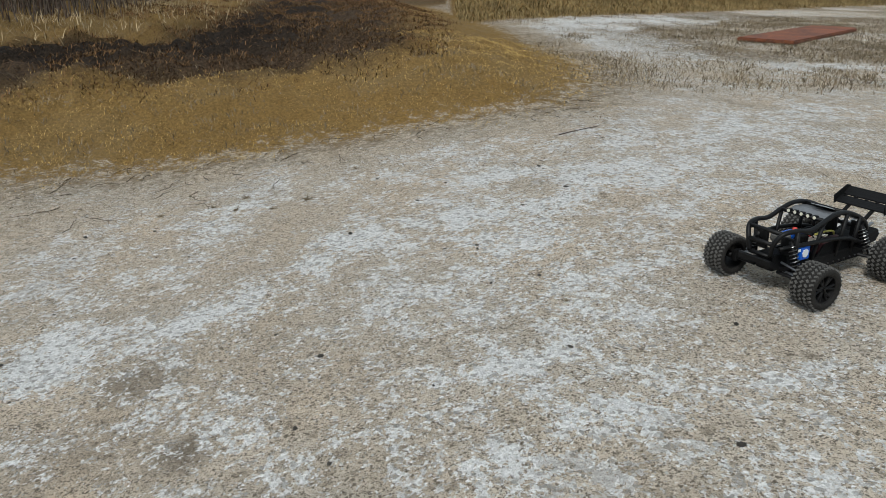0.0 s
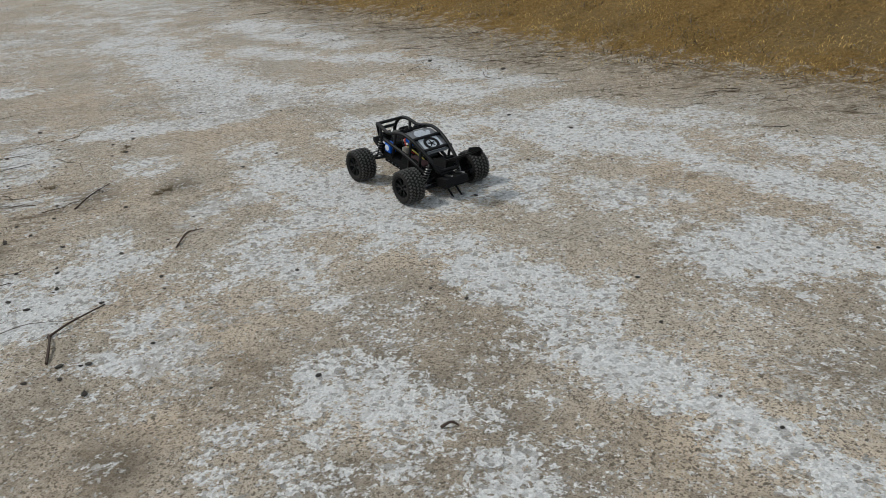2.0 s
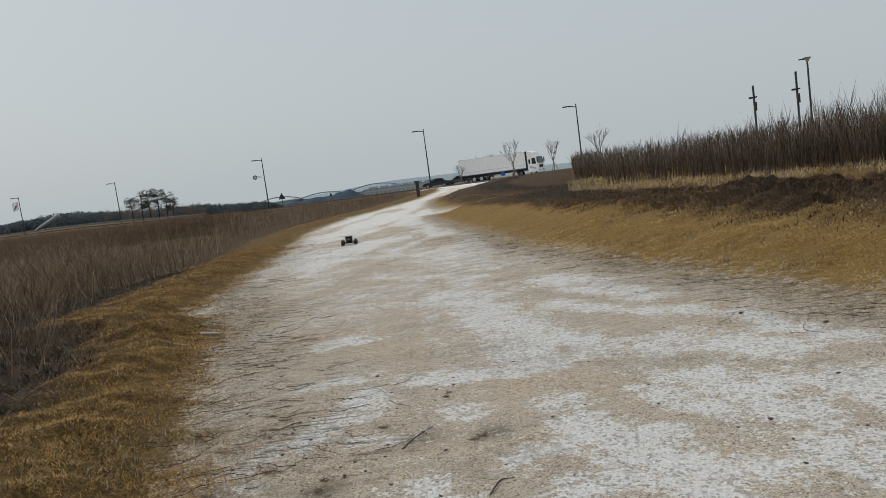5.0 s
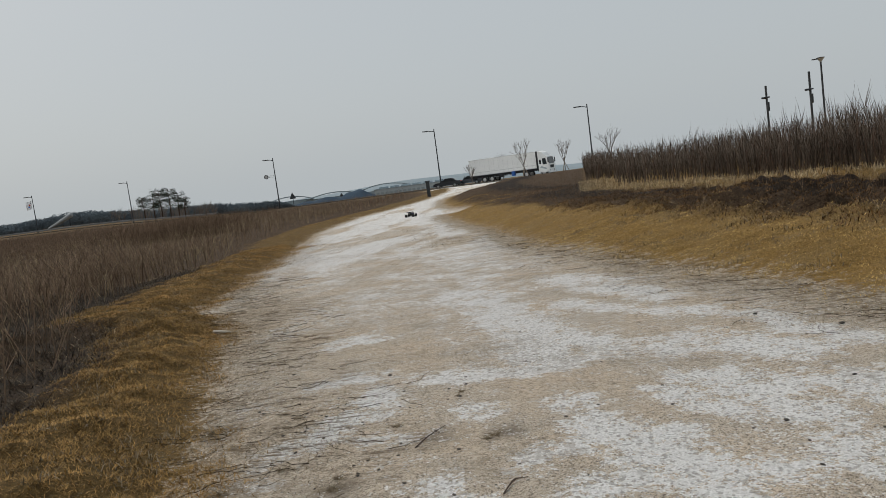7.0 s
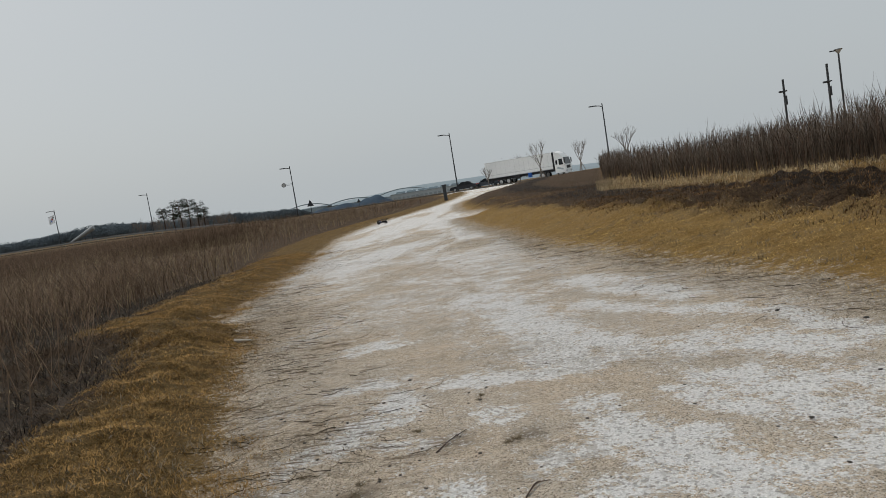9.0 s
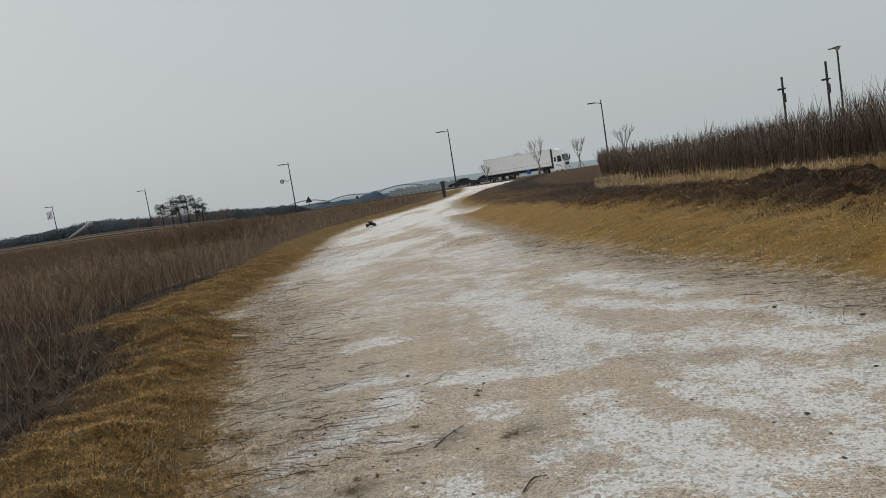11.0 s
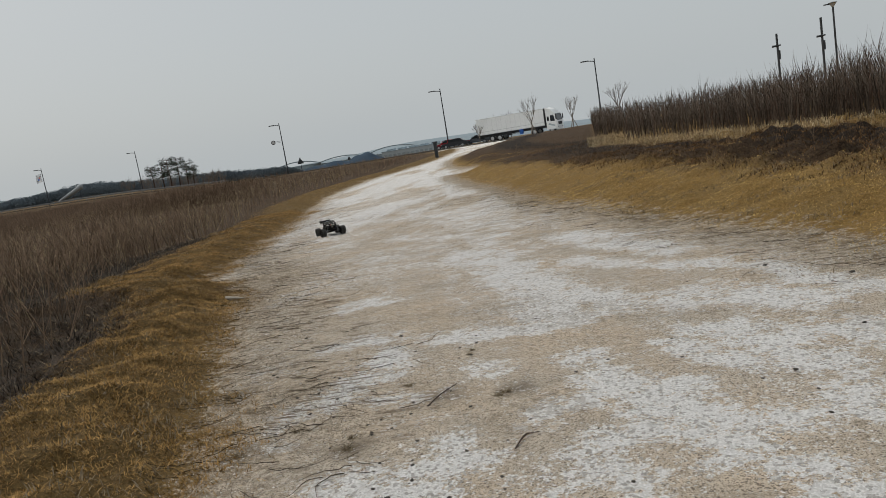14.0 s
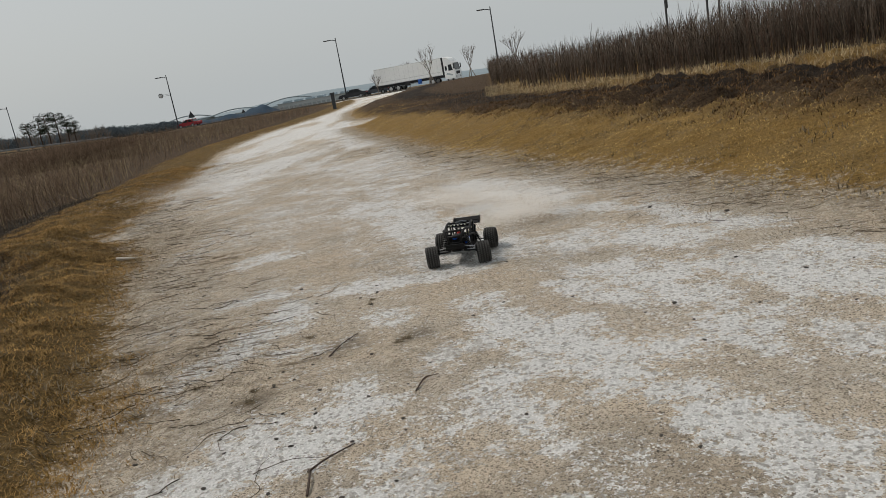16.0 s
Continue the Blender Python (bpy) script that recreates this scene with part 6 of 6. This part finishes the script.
def inflated_shell():
    s = thing("tilted_shell", pose(-168.5, 248.5, 0.3, 0, 0, 15), "grey tilted tapering structure in the far field", "structure")
    bm = bmesh.new()
    line = [Vector((-4.6, 0, 0.2)), Vector((-2, 0, 1.3)), Vector((1, 0, 2.7)), Vector((3.6, 0, 4.0)), Vector((4.2, 0, 4.3))]
    pts = curve(line, 4)
    rings = []
    for i, p in enumerate(pts):
        f = i / (len(pts) - 1)
        r = (0.3 + 0.5 * math.sin(min(f * 1.7, 1.45))) * math.sqrt(max(0.03, 1 - max(0.0, (f - 0.75) / 0.25) ** 2))
        rings.append([bm.verts.new(p + Vector((-0.42 * math.sin(a) * r, 1.4 * math.cos(a) * r, math.sin(a) * r))) for a in (2 * math.pi * j / 14 for j in range(14))])
    for a, b in zip(rings, rings[1:]):
        for j in range(14):
            bm.faces.new((a[j], a[(j + 1) % 14], b[(j + 1) % 14], b[j]))
    bm.faces.new(rings[-1])
    part("shell", bm, M_SLAB, s, smooth=True)
    bm = bmesh.new()
    for x, z in ((-3, 0.8), (0.5, 2.4), (3, 3.6)):
        tube(bm, [(x, 0, -0.6), (x, 0, z)], 0.12, 8)
    part("stand", bm, M_POLE, s)


inflated_shell()


# ---- small things on the ground ----
def steel_plate():
    p = thing("steel_plate", pose(15.0, -7.85, drop(15.0, -7.85), 0, 0, -40), "rusty orange-brown steel plate lying on the gravel", "metal plate")
    bm = bmesh.new()
    half = [(-2.6, -0.48), (2.0, -0.5), (2.42, -0.38), (2.6, -0.1), (2.55, 0.3), (2.2, 0.48), (-2.5, 0.5)]
    low = [bm.verts.new((x, y, 0.0)) for x, y in half]
    high = [bm.verts.new((x, y, 0.06 + 0.02 * math.sin(1.3 * x))) for x, y in half]
    bm.faces.new(high)
    bm.faces.new(low[::-1])
    for j in range(len(half)):
        i = (j + 1) % len(half)
        bm.faces.new((low[j], low[i], high[i], high[j]))
    bmesh.ops.bevel(bm, geom=bm.edges[:], offset=0.02, segments=2, affect="EDGES")
    part("sheet", bm, M_RUST, p)


steel_plate()


def pebble_mesh(seed):
    rng = random.Random(seed)
    bm = bmesh.new()
    bmesh.ops.create_icosphere(bm, subdivisions=1, radius=1)
    for v in bm.verts:
        v.co *= rng.uniform(0.7, 1.2)
        v.co.z *= 0.6
    me = bpy.data.meshes.new("pebble")
    bm.to_mesh(me)
    bm.free()
    me.materials.append(M_STONE)
    return me


PEBBLES = [pebble_mesh(k) for k in range(6)]


def pebble(x, y, r, k=0):
    ob = new("pebble", PEBBLES[k % 6])
    ob.matrix_basis = pose(x, y, drop(x, y, r * 0.25), 0, 0, k * 57) @ Matrix.Diagonal((r * 1.3, r, r * 0.8, 1))
    return tagged(ob, "small dark stone on the pale track", "stone", "stones on the track")


rng = random.Random(11)
pebble(3.77, -0.06, 0.013, 0)
pebble(4.17, -1.26, 0.014, 1)
pebble(2.42, -0.08, 0.011, 2)
pebble(1.97, -0.06, 0.010, 3)
pebble(2.30, -0.95, 0.010, 4)
pebble(1.67, -1.28, 0.011, 5)
pebble(2.35, -1.53, 0.010, 6)
pebble(4.70, -1.18, 0.014, 7)
pebble(4.82, -0.14, 0.010, 8)
pebble(2.93, -0.73, 0.008, 9)
pebble(4.13, 1.49, 0.013, 10)
pebble(-1.34, 5.58, 0.011, 11)
pebble(1.06, 3.95, 0.013, 12)
pebble(2.03, 5.79, 0.021, 13)
pebble(1.60, 6.44, 0.021, 14)
pebble(-1.60, 4.70, 0.011, 15)
pebble(-1.64, 4.73, 0.008, 16)
pebble(-1.67, 4.45, 0.010, 17)
pebble(-1.14, 3.67, 0.010, 18)
pebble(0.56, 4.35, 0.010, 19)
pebble(1.64, 4.57, 0.014, 20)
pebble(1.88, 4.15, 0.013, 21)
pebble(1.06, 3.94, 0.011, 22)
pebble(0.59, 2.56, 0.008, 23)
pebble(-0.42, 3.07, 0.010, 24)
pebble(1.20, 1.61, 0.006, 25)
pebble(1.26, 1.42, 0.007, 26)
pebble(-0.61, 2.31, 0.013, 27)
pebble(-0.62, 2.48, 0.011, 28)
pebble(-1.35, 5.60, 0.013, 29)
pebble(-1.02, 3.32, 0.009, 30)
pebble(-0.99, 3.05, 0.010, 31)
pebble(-2.23, 5.92, 0.014, 32)
pebble(1.38, 0.93, 0.011, 33)
k = 0
while k < 70:
    px, py = rng.gauss(-1.25, 0.55), rng.uniform(2.2, 5.2)
    if float(inside(FOOT_L, px, py)) < -0.1:
        pebble(px, py, rng.uniform(0.005, 0.012), k)
        k += 1
k = 0
while k < 110:
    px, py = rng.uniform(-3.5, 5), rng.uniform(-1.5, 11)
    if max(float(inside(FOOT_R, px, py)), float(inside(FOOT_L, px, py))) < -0.1 and fractal(np.array(px), np.array(py), 1.5, 1) > 0.42:
        pebble(px, py, rng.uniform(0.004, 0.010), k)
        k += 1


def crumbs(name, x, y, r, material, label, category):
    """Loose angular lumps on the track."""
    n = len(x)
    z = height(x, y)
    a = RNG.uniform(0, 6.3, n)
    v = np.empty((n, 5, 3))
    for j in range(4):
        v[:, j] = np.stack([x + np.cos(a + j * 1.57) * r * (1.3 if j % 2 else 0.9), y + np.sin(a + j * 1.57) * r, z - 0.001], 1)
    v[:, 4] = np.stack([x + 0.3 * r, y, z + r * 0.9], 1)
    k = np.arange(n)[:, None] * 5
    f = np.concatenate([k + np.array([[j, (j + 1) % 4, 4]]) for j in range(4)])
    me = bpy.data.meshes.new(name)
    me.vertices.add(n * 5)
    me.vertices.foreach_set("co", v.astype(np.float32).ravel())
    me.loops.add(f.size)
    me.loops.foreach_set("vertex_index", f.ravel().astype(np.int32))
    me.polygons.add(len(f))
    me.polygons.foreach_set("loop_start", (np.arange(len(f)) * 3).astype(np.int32))
    me.update(calc_edges=True)
    me.materials.append(material)
    tagged(new(name, me), label, category, kind="stuff")


def on_track(x, y):
    return (inside(FOOT_R, x, y) < 0.1) & (inside(FOOT_L, x, y) < 0.1)


x, y = scatter(40000, -3.2, 5.2, -2, 8.5, lambda u, v: on_track(u, v) * np.maximum(grit(u, v), 0.25))
crumbs("loose_grit", x, y, RNG.uniform(0.003, 0.0075, len(x)), M_PALE, "loose pale grit scattered over the track", "gravel")


def cloddy(x, y):
    d = np.maximum(inside(FOOT_R, x, y) + 0.2, inside(FOOT_L, x, y))
    k = smooth(0.44, 0.62, fractal(x * 0.7, y * 1.1, 0.8, 2)) * smooth(0.46, 0.6, fractal(x * 0.6, y * 1.5, 0.17, 6, 2))
    return on_track(x, y) * k * (0.22 + 0.78 * smooth(-2.2, -0.2, d)) * (1 - 0.6 * grit(x, y))


x, y = scatter(60000, -6.5, 6.5, -2, 14, cloddy)
x2, y2 = scatter(30000, -9, 2, 14, 30, cloddy)
near = 0.35 + 0.65 * smooth(2, 7, np.hypot(x, y))
r = np.r_[RNG.uniform(0.003, 0.009, len(x)) * near, RNG.uniform(0.009, 0.02, len(x2))]
crumbs("soil_clods", np.r_[x, x2], np.r_[y, y2], r, M_CLOD, "dark brown soil crumbs scattered over the track", "soil")


def twig(points, r, material=M_BARK, name="twig", label="thin dry twig lying on the track", category="twig"):
    pts = [Vector((a, b, drop(a, b, r * 0.8 + h))) for a, b, h in points]
    bm = bmesh.new()
    tube(bm, curve(pts, 4), r, 6, r * 0.5)
    return tagged(part(name, bm, material), label, category, "twigs on the track")


twig([(-0.89, 4.00, 0.000), (-0.83, 4.16, 0.012), (-0.76, 4.33, 0.000)], 0.004)
twig([(-0.37, 3.34, 0.000), (-0.33, 3.46, 0.012), (-0.29, 3.49, 0.000)], 0.004)
twig([(-0.76, 2.53, 0.000), (-0.77, 2.66, 0.012), (-0.79, 2.73, 0.000)], 0.006)
twig([(-0.79, 2.71, 0.000), (-0.72, 2.77, 0.012), (-0.62, 2.91, 0.000)], 0.005)
twig([(1.45, 0.43, 0.000), (1.41, 0.39, 0.012), (1.39, 0.34, 0.000)], 0.004)
twig([(1.45, 0.43, 0.000), (1.40, 0.37, 0.012), (1.35, 0.30, 0.000)], 0.004)
twig([(5.54, -1.45, 0.000), (5.59, -1.59, 0.012), (5.73, -1.79, 0.000)], 0.005)
twig([(-0.37, 3.36, 0.000), (-0.32, 3.46, 0.012), (-0.26, 3.49, 0.000)], 0.003)
twig([(0.41, 1.75, 0.000), (0.44, 1.75, 0.012), (0.46, 1.74, 0.000)], 0.005)
twig([(-3.97, 8.24, 0.0), (-3.76, 8.24, 0.0)], 0.02, M_WOODSTICK, "stick", "short bleached stick at the edge of the track", "stick")


def tuft(x, y, size, seed):
    rng = random.Random(seed)
    bm = bmesh.new()
    for _ in range(46):
        a, t = rng.uniform(0, 6.3), rng.uniform(0.5, 1.45)
        d = Vector((math.cos(a) * math.sin(t), math.sin(a) * math.sin(t), math.cos(t)))
        o = Vector((rng.gauss(0, size * 0.12), rng.gauss(0, size * 0.1), -0.003))
        L = size * rng.uniform(0.25, 0.75)
        tube(bm, [o, o + d * L * 0.5, o + d * L + Vector((0, 0, -L * 0.25))], 0.0014, 3, 0.0006, caps=False)
    ob = part("weed_tuft", bm, M_THATCH, at=pose(x, y, drop(x, y)))
    return tagged(ob, "small withered weed tuft on the track", "weed", "weed tufts")


tuft(4.70, 0.69, 0.07, 0)
tuft(4.37, 0.46, 0.06, 1)
tuft(4.50, 0.27, 0.10, 2)
tuft(4.44, 1.16, 0.06, 3)
tuft(4.42, 0.69, 0.05, 4)
tuft(-0.73, 4.98, 0.06, 5)
tuft(-1.24, 3.66, 0.08, 6)
tuft(-1.24, 3.52, 0.10, 7)
tuft(-0.74, 4.89, 0.05, 8)
tuft(2.67, -1.00, 0.03, 9)
tuft(4.53, 0.86, 0.05, 10)
tuft(5.16, 0.03, 0.05, 11)
tuft(-1.61, 3.84, 0.09, 12)
tuft(-1.86, 3.59, 0.10, 13)
tuft(-1.06, 4.38, 0.09, 14)
tuft(-0.45, 4.10, 0.09, 15)
tuft(-0.49, 4.05, 0.07, 16)
tuft(-2.33, 4.56, 0.10, 17)


def dust_puff(size, n, seed):
    """A cloud of fine grains, thrown up by the wheels."""
    g = np.random.default_rng(seed)
    c = g.normal(0, 1, (n, 3)) * np.array(size)
    c[:, 2] = np.abs(c[:, 2])
    r = g.uniform(0.0025, 0.0065, n)[:, None]
    a, b = g.normal(0, 1, (n, 3)), g.normal(0, 1, (n, 3))
    a /= np.linalg.norm(a, axis=1)[:, None]
    b /= np.linalg.norm(b, axis=1)[:, None]
    v = np.stack([c + a * r, c + b * r, c - (a + b) * r * 0.6], 1).reshape(-1, 3)
    ob = raw("dust_cloud", v.tolist(), np.arange(3 * n).reshape(-1, 3).tolist(), M_DUST)
    return tagged(ob, "pale drifting dust behind the buggy", "dust", "dust clouds")


# ---- what moves ----
BUGGY_ROWS = [
    (0.0, 2.72, -1.94, 117), (0.1, 2.61, -1.72, 115), (0.3, 2.49, -1.28, 115), (0.5, 2.42, -0.90, 116), (0.6, 2.33, -0.62, 116), (0.8, 2.13, -0.12, 114), (1.0, 1.91, 0.40, 111), (1.25, 1.71, 1.10, 109),
    (1.5, 1.49, 1.88, 110), (2.0, 0.82, 3.71, 112), (2.5, -0.12, 5.95, 115), (3.0, -1.33, 8.25, 112), (3.5, -2.27, 11.15, 103), (4.0, -3.2, 14.3, 103),
    (4.5, -4.55, 18.7, 105), (4.7, -5.05, 20.35, 104), (5.4, -6.4, 26.5, 100), (6.2, -7.0, 34.0, 92), (6.8, -6.98, 38.6, 86), (7.0, -6.91, 39.7, 80), (7.2, -6.88, 40.5, 86),
    (7.6, -7.4, 43.3, 112), (8.0, -8.3, 45.4, 150), (8.5, -9.45, 45.2, 186), (9.0, -10.65, 44.8, 202), (9.2, -11.0, 44.5, 208), (9.8, -11.1, 43.4, 250), (10.6, -10.5, 41.0, 288), (11.3, -9.4, 37.9, 290),
    (11.5, -9.0, 36.8, 290), (12.0, -8.3, 33.4, 292), (12.5, -7.05, 29.2, 294), (13.0, -5.8, 24.7, 287), (13.5, -4.85, 18.8, 278), (13.75, -4.75, 16.5, 280), (14.0, -4.58, 14.75, 300),
    (14.25, -4.05, 12.9, 322), (14.5, -3.37, 11.35, 346), (14.75, -2.5, 10.5, 336), (15.0, -1.55, 9.75, 310), (15.2, -0.85, 9.0, 274), (15.35, -0.42, 8.35, 256), (15.5, -0.13, 7.8, 242),
    (15.7, 0.06, 6.75, 230), (15.9, 0.0, 6.05, 248), (16.0, -0.06, 5.76, 259)]
SQUAT = [(0, -1), (0.6, -4), (1.0, -7), (1.5, -7), (2.0, -8), (3.0, -4), (4.5, -2), (7.0, 0), (13.0, 0), (14.5, 1), (15.5, -2), (16.0, -7)]


def motions():
    rows, unwrapped = [], []
    for t, x, y, a in BUGGY_ROWS:
        c, s = math.cos(radians(a)), math.sin(radians(a))
        zf, zb = drop(x + 0.2 * c, y + 0.2 * s), drop(x - 0.2 * c, y - 0.2 * s)
        zl, zr = drop(x - 0.2 * s, y + 0.2 * c), drop(x + 0.2 * s, y - 0.2 * c)
        ry, rx = -math.degrees(math.atan2(zf - zb, 0.4)), math.degrees(math.atan2(zl - zr, 0.4))
        rows.append((t, Matrix.Translation((x, y, (zf + zb + zl + zr) / 4 - 0.002)) @ Matrix.Rotation(radians(a), 4, "Z") @ pose(0, 0, 0, rx, ry, 0)))
    walk(BUGGY, rows)
    walk(BUGGY_BODY, [(t, pose(0, 0, 0.004, 0, a, 0)) for t, a in SQUAT])
    ts = [r[0] for r in BUGGY_ROWS]
    xs, ys, hs = ([r[k] for r in BUGGY_ROWS] for k in (1, 2, 3))
    times = [k / 30 for k in range(481)]
    px, py, ph = (np.interp(times, ts, q) for q in (xs, ys, hs))
    step = np.hypot(np.diff(px, prepend=px[0]), np.diff(py, prepend=py[0])) / R_WHEEL
    spin = np.degrees(np.cumsum(np.clip(step, 0, 1.3)))
    turn = np.clip(np.gradient(ph, 1 / 30) * 0.12, -18, 18)
    for w, fx, s in BUGGY_WHEELS:
        wr = []
        for t, sp, st in zip(times, spin, turn):
            steer = pose(0, 0, 0, 0, 0, st if fx > 0 else 0)
            face = pose(0, 0, 0, 0, 0, 0 if s > 0 else 180)
            roll = pose(0, 0, 0, 0, sp, 0)
            wr.append((t, Matrix.Translation((fx * BASE / 2, s * TRACK / 2, R_WHEEL)) @ steer @ roll @ face))
        walk(w, wr)
    red = []
    for t, x in ((0, 150), (6.0, 90), (12.5, 5.7), (14.0, -16.5), (14.5, -24.3), (15.1, -33.2), (16.0, -47.8)):
        y = road_y(x) + 1.9
        red.append((t, pose(x, y, drop(x, y) + 0.06, 0, 0, 158)))
    walk(RED_CAR, red)
    for size, n, seed, turn, born, x, y, z, dx, dy in (((0.26, 0.16, 0.13), 26000, 1, 25, 15.55, 0.42, 6.7, 0.02, 0.25, 0.1), ((0.42, 0.2, 0.10), 20000, 2, 130, 15.2, -0.35, 8.6, 0.02, 0.5, -0.9),
                                                        ((0.8, 0.3, 0.12), 14000, 3, 10, 14.45, -4.2, 13.6, 0.0, -0.3, 0.0), ((0.6, 0.9, 0.25), 16000, 4, 0, 13.35, -4.6, 20.5, -0.3, 0.1, 0.2)):
        puff = dust_puff(size, n, seed)
        walk(puff, [(0, pose(x, y, -2.5, 0, 0, turn)), (born - 0.1, pose(x, y, -2.5, 0, 0, turn)), (born, pose(x, y, z, 0, 0, turn)),
                    (16.0, pose(x + dx * (16 - born), y + dy * (16 - born), z + 0.04 * (16 - born), 0, 0, turn + 8))])


motions()
